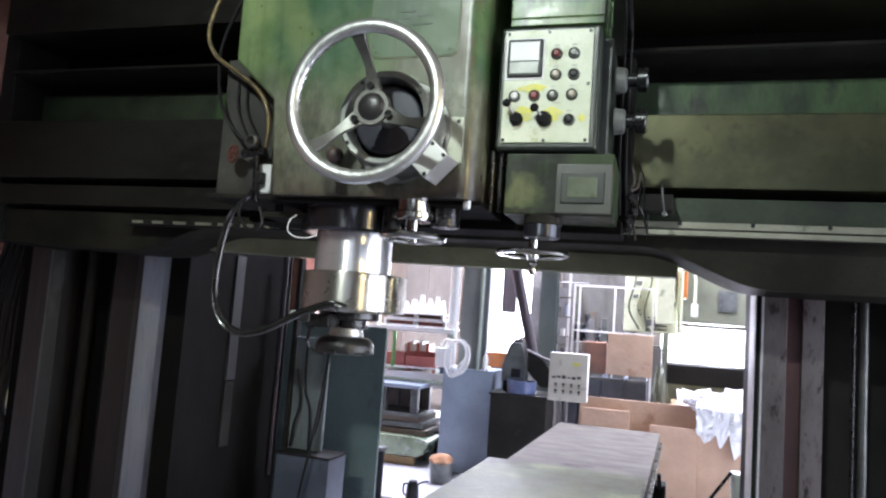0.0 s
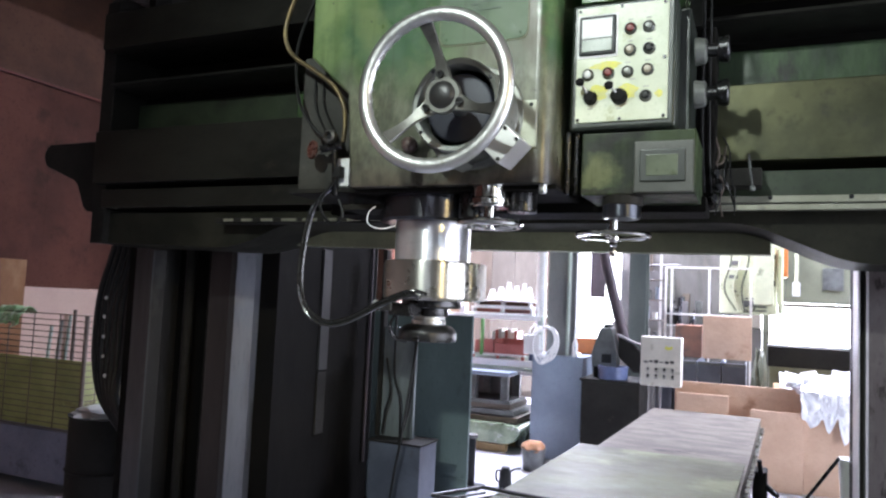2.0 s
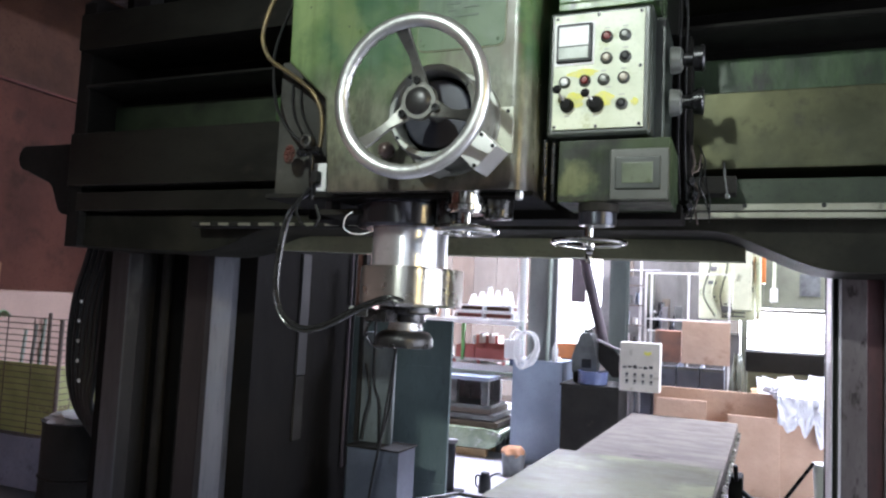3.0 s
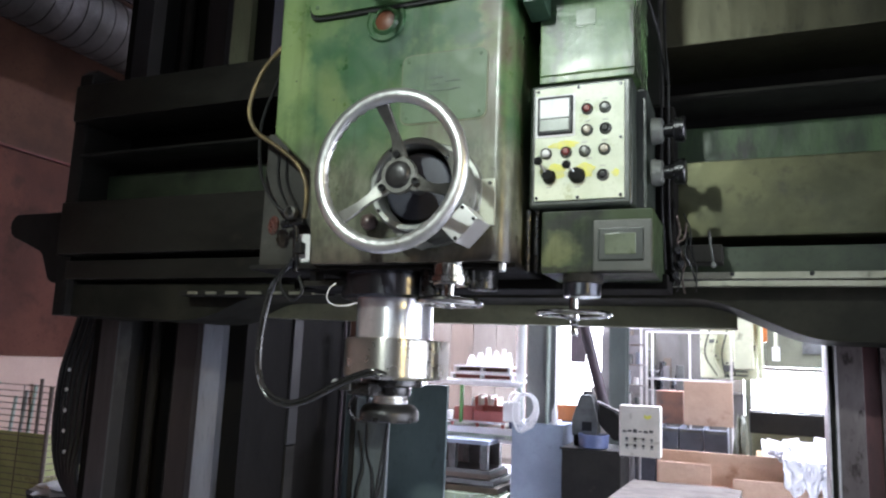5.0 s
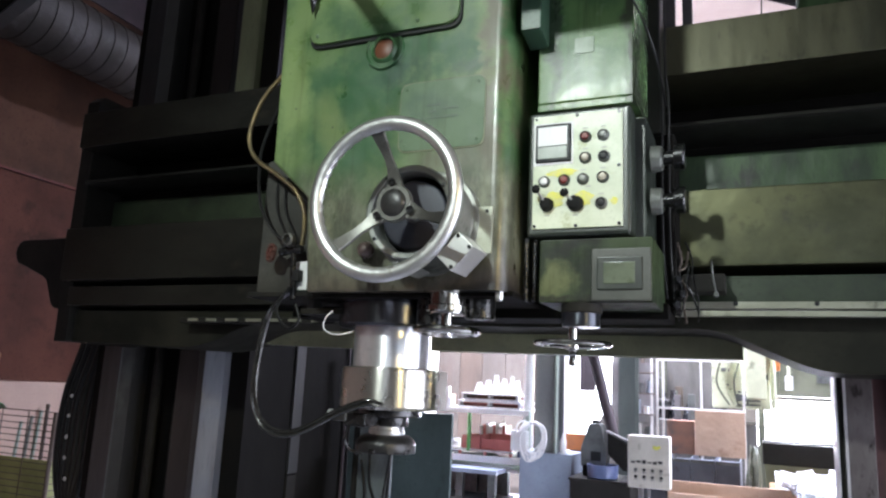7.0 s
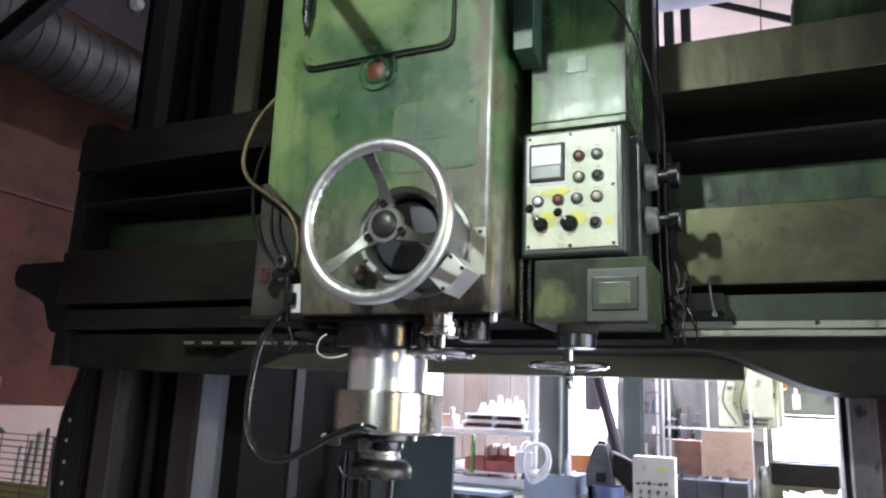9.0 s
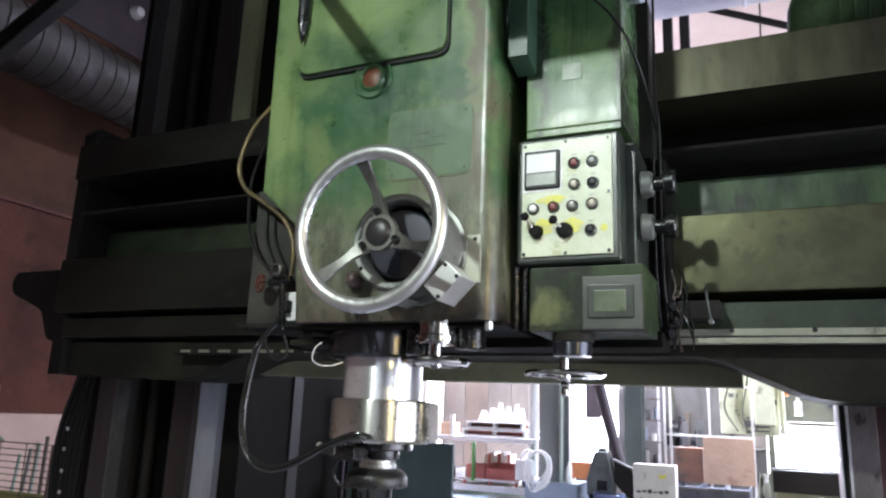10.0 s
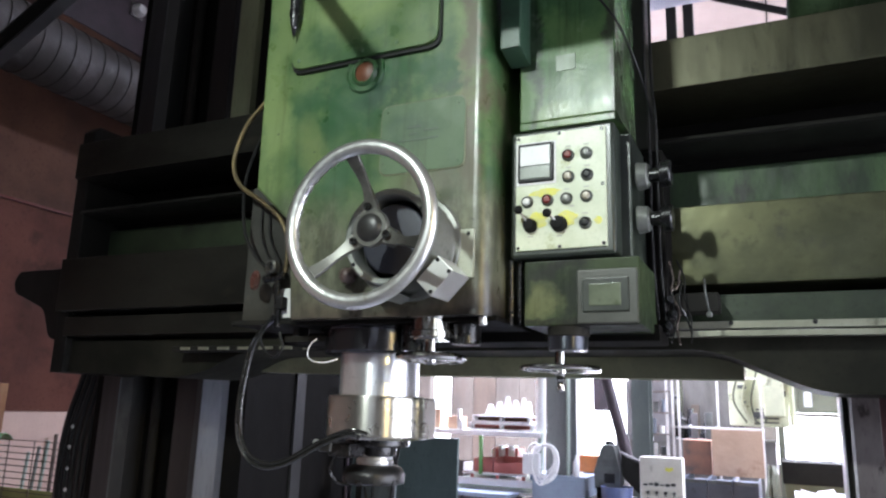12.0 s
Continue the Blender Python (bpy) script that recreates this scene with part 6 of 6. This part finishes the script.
for y in (7.35, 7.7, 8.0):
    part("runner", box(-3.4, -2.5, y, y + 0.08, 0, 0.08, 0.003), M_PLY, pal)

# cardboard, bins and the far machine
def sheet(x0, x1, y, z0, z1, lean, label, m=None, group="cardboard sheets"):
    o = tagged(part("cardboard_sheet", box(x0, x1, -0.012, 0.012, 0, z1 - z0, 0.003, 1), m or M_CARD), label, "cardboard", group)
    o.data.transform(Matrix.Translation((0, y, z0)) @ Euler((radians(-lean), 0, radians(1.0))).to_matrix().to_4x4())
    return o


sheet(-0.80, 0.95, 7.45, 0, 0.90, 3, "long brown cardboard sheet leaning upright")
sheet(-0.77, -0.30, 7.33, 0, 0.80, 3, "brown cardboard sheet leaning in front")
sheet(-0.11, 0.33, 7.2, 0, 0.71, 4, "wide worn cardboard sheet standing on the floor")
sheet(0.335, 1.0, 7.25, 0, 0.73, 4, "brown cardboard sheet standing on the floor")
sheet(-0.62, -0.12, 7.28, 0, 0.62, 4, "faded cardboard sheet in front of the pile", M_CARDPALE)
sheet(-0.613, -0.11, 8.5, 1.075, 1.55, 2, "pale brown cardboard sheet on the bins", group="")
tagged(part("cardboard_box", box(-0.91, -0.625, 8.52, 8.82, 1.075, 1.43, 0.006), M_ORANGEBOX), "reddish-brown cardboard box standing on the bins", "box")
for i in range(4):
    x = -1.09 + 0.235 * i
    b = thing("parts_bin", (x + 0.11, 8.2, 0), "blue-grey sheet-steel parts bin", "bin", "parts bins")
    part("bin_front", box(x, x + 0.225, 7.9, 7.912, 0.0, 1.075, 0.004), M_BINS, b)
    part("bin_lip", box(x + 0.004, x + 0.221, 7.885, 7.9, 1.04, 1.072, 0.003), M_DULL, b)
    part("bin_side", box(x, x + 0.008, 7.912, 8.9, 0.0, 1.075, 0.002), M_BINS, b)
    part("bin_side", box(x + 0.217, x + 0.225, 7.912, 8.9, 0.0, 1.075, 0.002), M_BINS, b)
    part("bin_floor", box(x + 0.008, x + 0.217, 7.912, 8.9, 1.0, 1.01, 0), M_BINS, b)
fr = thing("guard_frame", (-0.6, 9.5, 0), "white tubular guard frame with open panes", "guard frame")
for x in (-1.13, -1.06, -0.61, -0.13):
    part("frame_post", box(x - 0.013, x + 0.013, 9.48, 9.52, 0, 2.15, 0.003), M_FRAMEWHITE, fr)
for z in (1.535, 2.125):
    part("frame_bar", box(-1.13, -0.11, 9.482, 9.518, z, z + 0.024, 0.003), M_FRAMEWHITE, fr)
side = thing("tool_shelf", (-1.25, 9.2, 0), "narrow grey tool shelf with pale uprights", "shelf")
for x in (-1.36, -1.16):
    part("shelf_post", box(x - 0.014, x + 0.014, 9.18, 9.21, 0, 2.3, 0.002), M_FRAMEWHITE, side)
for z in (1.2, 1.45, 1.7, 1.95):
    part("shelf_board", box(-1.38, -1.14, 9.16, 9.4, z, z + 0.016, 0.002), M_PLANK, side)
for i, (x, z, h) in enumerate(((-1.32, 1.216, 0.14), (-1.22, 1.216, 0.1), (-1.33, 1.466, 0.17), (-1.23, 1.466, 0.09), (-1.3, 1.716, 0.12), (-1.2, 1.716, 0.15))):
    tagged(part("tin_can", rod((x, 9.26, z), (x, 9.26, z + h), 0.032, seg=18), (M_WHITE, M_DULL, M_BLUEGREY)[i % 3]), "small can on the tool shelf", "can", "cans on the shelf")
mc = thing("machining_centre", (-0.1, 10.2, 0), "cream and green machine tool behind the guard frame", "machine tool")
part("machine_base", box(-1.9, 0.0, 9.8, 11.0, 0, 1.4, 0.02), M_DARKCLUTTER, mc)
part("machine_back", box(-1.9, -0.42, 10.7, 10.75, 1.4, 2.9, 0.01), M_DARKCLUTTER, mc, "dark dusty interior wall")

part("machine_column", box(-0.5, 0.17, 9.75, 10.6, 1.58, 3.0, 0.02), M_CREAM, mc, "cream-painted column")
part("machine_head", box(-0.1, 0.12, 9.35, 9.75, 1.7, 2.5, 0.02), M_CREAM, mc)
part("machine_pipe", rod((0.2, 9.6, 1.6), (0.2, 9.6, 3.0), 0.03), M_CREAM, mc)
part("orange_cover", box(0.22, 0.28, 9.6, 9.8, 2.05, 2.45, 0.01), M_ORANGE, mc)
random.seed(11)
for i in range(26):
    x, y, r = -1.75 + 0.055 * i, 9.9 + random.uniform(0, 0.5), random.uniform(0.03, 0.07)
    h = random.uniform(0.12, 0.42)
    if i % 3:
        part("tool_holder", lathe([(0, 0), (r, 0), (r, h * 0.4), (r * 0.6, h * 0.5), (r * 0.5, h), (0, h)], (x, y, 1.4), seg=14), (M_DULL, M_DARKSTEEL, M_BLUED)[i % 3], mc)
    else:
        part("tool_block", box(x - r, x + r, y - r, y + r, 1.4, 1.4 + h * 0.8, 0.008, turn=(0, 0, random.uniform(-20, 20))), (M_DULL, M_CAST, M_GALV)[i // 3 % 3], mc)
for i in range(14):
    x, z = -1.85 + random.uniform(0, 1.3), 1.45 + random.uniform(0, 0.8)
    if i % 2:
        part("machine_rail", rod((x, 10.3 + 0.02 * i, z), (min(-0.45, x + random.uniform(0.2, 0.6)), 10.3 + 0.02 * i, z + random.uniform(-0.05, 0.05)), random.uniform(0.01, 0.03), seg=10), (M_DULL, M_GALV, M_DARKSTEEL)[i % 3], mc)
    else:
        part("machine_upright", box(x, x + random.uniform(0.03, 0.1), 10.45 + 0.01 * i, 10.52 + 0.01 * i, 1.25, z + 0.3, 0.005, 1), (M_PLANK, M_GREYGREEN, M_GALV)[i % 3], mc)
for i in range(4):
    part("vent_slot", box(-0.2, 0.05, 9.742, 9.752, 1.62 + 0.05 * i, 1.64 + 0.05 * i, 0.002), M_DULL, mc)
for i in range(16):
    x, z, w, h = random.uniform(-0.40, 0.08), 1.6 + 0.085 * i, random.uniform(0.03, 0.14), random.uniform(0.02, 0.07)
    part("machine_fitting", box(x, x + w, 9.70 - 0.03 * (i % 2), 9.752, z, z + h, 0.004, 1), (M_GREYGREEN, M_DULL, M_CREAM, M_GALV)[i % 4], mc)
for i in range(5):
    part("machine_hose", tube([(-0.4 + 0.1 * i, 9.68, 2.9), (-0.36 + 0.1 * i, 9.6, 2.3), (-0.44 + 0.1 * i, 9.66, 1.9), (-0.3 + 0.05 * i, 9.7, 1.62)], 0.012, 8), (M_GREYGREEN, M_CREAM)[i % 2], mc)
part("pendant_arm", tube([(0.12, 9.5, 2.4), (0.3, 9.4, 2.4), (0.36, 9.35, 2.3), (0.36, 9.35, 1.98)], 0.02, 10), M_CREAM, mc)
part("pendant_box", box(0.32, 0.40, 9.3, 9.4, 1.82, 1.98, 0.006), M_WHITE, mc)
part("machine_window", box(-1.75, -1.15, 9.79, 9.8, 1.35, 2.1, 0.004), M_GALV, mc)
tall = thing("tall_cabinet", (0.7, 10.6, 0), "grey-green tall cabinet by the far wall", "cabinet")
part("cabinet_body", box(0.3, 1.7, 10.9, 11.6, 1.765, 2.8, 0.01), M_GREYGREEN, tall)
part("cabinet_leg", box(1.6, 1.7, 10.9, 11.6, 0, 1.765, 0.006), M_GREYGREEN, tall)
part("cabinet_leg", box(0.02, 0.1, 10.9, 11.6, 0, 1.765, 0.006), M_GREYGREEN, tall)
part("cabinet_grille", box(0.75, 1.0, 10.88, 10.9, 1.95, 2.25, 0.006), M_DULL, tall)
part("cabinet_base", box(0.02, 0.298, 10.9, 11.6, 1.765, 2.8, 0.006), M_GREYGREEN, tall)
dk = thing("dark_bench", (0.6, 9.0, 0), "dark steel bench below the window", "bench")
part("bench_top", box(0.05, 1.35, 8.6, 9.3, 1.03, 1.25, 0.01), M_CAST, dk)
part("bench_front", box(0.07, 1.33, 8.65, 8.7, 0.0, 1.03, 0.004), M_OLIVE, dk)


def crumple(name, at, size, seed, m, label, cat, sub=5):
    bm = bmesh.new()
    bmesh.ops.create_icosphere(bm, subdivisions=sub, radius=1)
    o = Vector((seed * 3.1, seed * 1.7, seed * 0.9))
    for q in bm.verts:
        d = 1 + 0.35 * noise.noise(q.co * 1.6 + o) + 0.22 * abs(noise.noise(q.co * 4 + o)) + 0.08 * abs(noise.noise(q.co * 9 + o))
        q.co = Vector((q.co.x * size[0] * d, q.co.y * size[1] * d, max(q.co.z, -0.85) * size[2] * d)) + Vector(at)
    return tagged(part(name, bm, m), label, cat)


crumple("dust_cover", (-0.04, 8.1, 0.58), (0.075, 0.14, 0.62), 6, M_GREYGREEN, "grey-green cloth cover thrown over the end of the bins", "cover", 4)
sc = thing("sheet_stack", (0.45, 8.0, 0), "stack of shiny sheet-metal offcuts on a crate", "sheet metal")
part("crate", box(0.1, 1.0, 7.6, 8.3, 0, 0.88, 0.01), M_PLY, sc)
random.seed(5)
for i in range(11):
    x, y, a = 0.15 + 0.075 * i, 7.68 + 0.04 * (i % 3), random.uniform(-14, 14)
    part("offcut", box(x, x + 0.14, y, y + 0.4, 0.94 + 0.008 * i, 0.944 + 0.008 * i, 0.001, 1, turn=(random.uniform(6, 22), random.uniform(-16, 16), a)), M_FOIL, sc)


def draped_film(x0, x1, top, drop, y_back, y_front, seed, name="plastic_film", m=None, label="crumpled white plastic film thrown over the cardboard", cat="plastic film"):
    """Thin film thrown over an edge: folds, and a ragged hem of flaps."""
    bm = bmesh.new()
    nu, nv = 46, 44
    rows = []
    for i in range(nu + 1):
        u = i / nu
        hem = drop * (0.55 + 0.45 * abs(noise.noise(Vector((u * 4.2, seed, 0.3)))) * 2.0 + 0.25 * noise.noise(Vector((u * 11, seed, 2.0))))
        row = []
        for k in range(nv + 1):
            w = k / nv * (hem + 0.16)
            over = max(0.0, w - 0.16)
            q = Vector((x0 + (x1 - x0) * u, 0, 0))
            fold = 0.03 * noise.noise(Vector((u * 6, w * 5, seed))) + 0.022 * abs(noise.noise(Vector((u * 14, w * 13, seed + 4))))
            if w < 0.16:
                q.y, q.z = y_back + (y_front - y_back) * w / 0.16, top + 0.05 * math.sin(math.pi * w / 0.16) + fold
            else:
                q.y, q.z = y_front - 0.02 - 1.6 * abs(fold) - 0.03 * math.sin(over * 9), top - over
            q.x += 0.03 * noise.noise(Vector((w * 7, u * 3, seed + 1)))
            row.append(bm.verts.new(q))
        rows.append(row)
    for i in range(nu):
        for k in range(nv):
            bm.faces.new((rows[i][k], rows[i + 1][k], rows[i + 1][k + 1], rows[i][k + 1]))
    ob = tagged(part(name, bm, m or M_FILM), label, cat)
    th = ob.modifiers.new("thickness", "SOLIDIFY")
    th.thickness = 0.002
    return ob


draped_film(0.31, 0.9, 0.92, 0.42, 7.46, 7.27, 2.0)
crumple("plastic_bag", (0.40, 7.5, 0.95), (0.16, 0.1, 0.09), 4, M_FILM, "crumpled white plastic bag lying behind the film", "plastic bag")
pl = thing("plastic_pail", (0.36, 4.3, 0), "white plastic pail on a stool by the column", "pail")
part("pail", lathe([(0, 0), (0.05, 0), (0.065, 0.24), (0.07, 0.25), (0, 0.25)], (0.4, 4.32, 0.6), seg=28), M_WHITE, pl)
part("stool", rod((0.4, 4.32, 0), (0.4, 4.32, 0.6), 0.045), M_DULL, pl)
tagged(part("pry_bar", rod((0.14, 4.3, 0.55), (0.33, 4.2, 0.87), 0.009), M_DARKSTEEL), "thin dark steel bar leaning by the column", "bar")

# ---- left side: mesh container, board, duct ----
mesh_box = thing("mesh_container", (-5.3, 4.0, 0), "wire mesh container lined with green sheet", "mesh container")
BX0, BX1, BY0, BY1, BZ0, BZ1 = -5.92, -4.755, 3.9, 4.75, 0.46, 1.345
for x, y in ((BX0, BY0), (BX1, BY0), (BX0, BY1), (BX1, BY1)):
    part("corner_post", rod((x, y, 0), (x, y, BZ1), 0.016, seg=12), M_WIRE, mesh_box)
for k in range(20):
    z = BZ0 + (BZ1 - BZ0) * k / 19
    part("wire", rod((BX0, BY0, z), (BX1, BY0, z), 0.0035, seg=6), M_WIRE, mesh_box)
    part("wire", rod((BX1, BY0, z), (BX1, BY1, z), 0.0035, seg=6), M_WIRE, mesh_box)
for k in range(1, 4):
    x = BX0 + (BX1 - BX0) * k / 4
    part("wire", rod((x, BY0, BZ0), (x, BY0, BZ1), 0.004, seg=6), M_WIRE, mesh_box)
for k in range(1, 7):
    y = BY0 + (BY1 - BY0) * k / 7
    part("wire", rod((BX1, y, BZ0), (BX1, y, BZ1), 0.004, seg=6), M_WIRE, mesh_box)
part("green_lining", box(BX0 + 0.03, BX1 - 0.03, BY0 + 0.04, BY0 + 0.05, BZ0, 0.99, 0.003), M_YGREEN, mesh_box, "yellow-green lining sheet")
part("green_lining", box(BX1 - 0.05, BX1 - 0.04, BY0 + 0.05, BY1 - 0.04, BZ0, 0.99, 0.003), M_YGREEN, mesh_box, "yellow-green lining sheet")
part("blue_cover", box(BX0 - 0.02, BX1 + 0.02, BY0 - 0.03, BY1 + 0.02, 0.06, 0.455, 0.02), M_BLUE, mesh_box, "blue tarpaulin-covered base")
draped_film(-5.79, -5.47, 1.33, 0.12, 4.03, 3.9, 7.0, "green_wrapper", M_GREENBAG, "crumpled green plastic wrapper hung over the mesh edge", "wrapper")
for i, x in enumerate((-5.72, -5.6, -5.5)):
    tagged(part("steel_bar", rod((x, 4.3, 0.42), (x + 0.05, 4.32, 1.22 + 0.05 * i), 0.014, seg=10), M_FRAMEGREY if i % 2 else M_PALEGREEN), "steel bar standing in the mesh container", "bar", "bars in the container")
tagged(part("plywood_board", box(-5.98, -5.96, 3.0, 4.25, 0.0, 1.778, 0.003), M_PLYDARK), "plywood board leaning flat on the wall", "board")
tagged(part("scrap_drum", lathe([(0, 0), (0.27, 0), (0.28, 0.02), (0.28, 0.3), (0.29, 0.31), (0.28, 0.32), (0.28, 0.66), (0.29, 0.68), (0.27, 0.68), (0, 0.68)], (-4.25, 3.75, 0), seg=40), M_CAST), "dusty dark scrap drum beside the column", "drum")
crumple("swarf", (-4.25, 3.75, 0.68), (0.24, 0.24, 0.06), 9, M_ALU, "shiny swarf heaped on the drum", "swarf", 4)

duct = thing("spiral_duct", (-5.2, 2.0, 4.45), "large galvanised spiral duct along the wall", "duct")
prof = []
for i in range(90):
    h = i * 0.14
    prof += [(0.285, h), (0.285, h + 0.126), (0.292, h + 0.129), (0.292, h + 0.137)]
part("duct_pipe", lathe([(0, 0)] + prof + [(0, 12.6)], (-5.25, -4.0, 4.47), (0, 1, 0), 40), M_DUCTDARK, duct)
for y in (-2, 2.2, 6.4):
    part("hanger", box(-5.56, -4.94, y, y + 0.04, 4.745, 4.785, 0.003), M_CAST, duct)
    part("hanger_rod", rod((-5.25, y + 0.02, 4.77), (-5.25, y + 0.02, 6.6), 0.01), M_CAST, duct)
brace = thing("wall_brace", (-4.7, 3.0, 3.45), "dark steel channel bracing the column to the wall", "brace")
slope = Matrix.Translation((-5.97, 3.0, 3.49)) @ Matrix.Rotation(-math.atan2(0.29, 0.575), 4, "Y")
for nm, z0, z1, y0, m in (("channel_web", -0.06, 0.06, 0.03, M_CAST), ("flange", -0.075, -0.06, -0.05, M_SIDESTRIP), ("flange", 0.06, 0.075, -0.05, M_CAST)):
    part(nm, box(0.0, 2.9, y0, 0.045, z0, z1, 0.003), m, brace).data.transform(slope)
cd = thing("cross_duct", (2.0, 4.7, 4.6), "pale painted duct crossing above the machine", "duct")
part("duct_pipe", rod((-1.4, 4.8, 4.94), (6.0, 4.8, 4.84), 0.42, 0.01, 48), M_DUCT, cd)
for x in (0.05, 2.6, 4.6):
    part("duct_seam", lathe([(0.42, 0), (0.43, 0.005), (0.43, 0.03), (0.42, 0.035)], (x, 4.8, 4.92 - 0.0135 * (x + 0.1)), (1, 0, -0.0135), 48), M_DUCT, cd)
for x in (-0.566, -0.426):
    tagged(part("roof_hanger", box(x - 0.039, x + 0.039, 5.95, 6.05, 4.5, 6.6, 0.003), M_CAST), "dark steel hanger post fixed to the roof", "hanger", "roof hangers")
tagged(part("roof_brace", rod((-0.43, 6.0, 5.26), (1.6, 6.0, 4.30), 0.03), M_CAST), "dark diagonal roof brace", "brace")
tagged(part("roof_beam", box(-6, 6, 6.2, 6.4, 6.2, 6.6, 0.01), M_CAST), "dark steel roof beam", "beam")
tagged(part("roof_beam", box(-6, 6, 10.8, 11.0, 6.2, 6.6, 0.01), M_CAST), "dark steel roof beam", "beam")

wl = thing("wall_lamp", (-5.9, 5.03, 5.77), "small pale bulkhead lamp high on the wall", "lamp")
part("lamp_plate", box(-5.985, -5.96, 4.95, 5.11, 5.69, 5.85, 0.006), M_GALV, wl)
part("lamp_globe", lathe([(0.07, 0), (0.07, 0.05), (0.05, 0.09), (0, 0.105)], (-5.96, 5.03, 5.77), (1, 0, 0), 24), M_WHITE, wl)

# ---- tangled cables at the cabinet's foot ----
random.seed(21)
for i in range(8):
    x, y = -0.225 + 0.008 * i, 2.40 + 0.01 * (i % 3)
    pts = [(x, y, 2.16 - 0.03 * (i % 3))]
    for k in range(5):
        x, y = min(-0.14, max(-0.25, x + random.uniform(-0.022, 0.022))), min(2.47, max(2.37, y + random.uniform(-0.02, 0.02)))
        pts.append((x, y, 2.09 - 0.045 * k + random.uniform(-0.02, 0.02)))
    tagged(part("sensor_cable", tube(pts, 0.0026 + 0.001 * (i % 2), 6, 6), (M_HOSE, M_GREYHOSE, M_HOSE, M_WIRE)[i % 4]), "thin tangled cable at the cabinet foot", "cable", "tangled cables")
for i, (x, z) in enumerate(((-0.2, 2.03), (-0.19, 1.985), (-0.205, 1.95))):
    tagged(part("cable_gland", lathe([(0, 0), (0.014, 0), (0.014, 0.012), (0.01, 0.016), (0.01, 0.03), (0, 0.03)], (x, 2.36, z), (0.3, -1, 0), 12), M_DARKSTEEL), "small metal cable gland on the saddle", "gland", "cable glands")
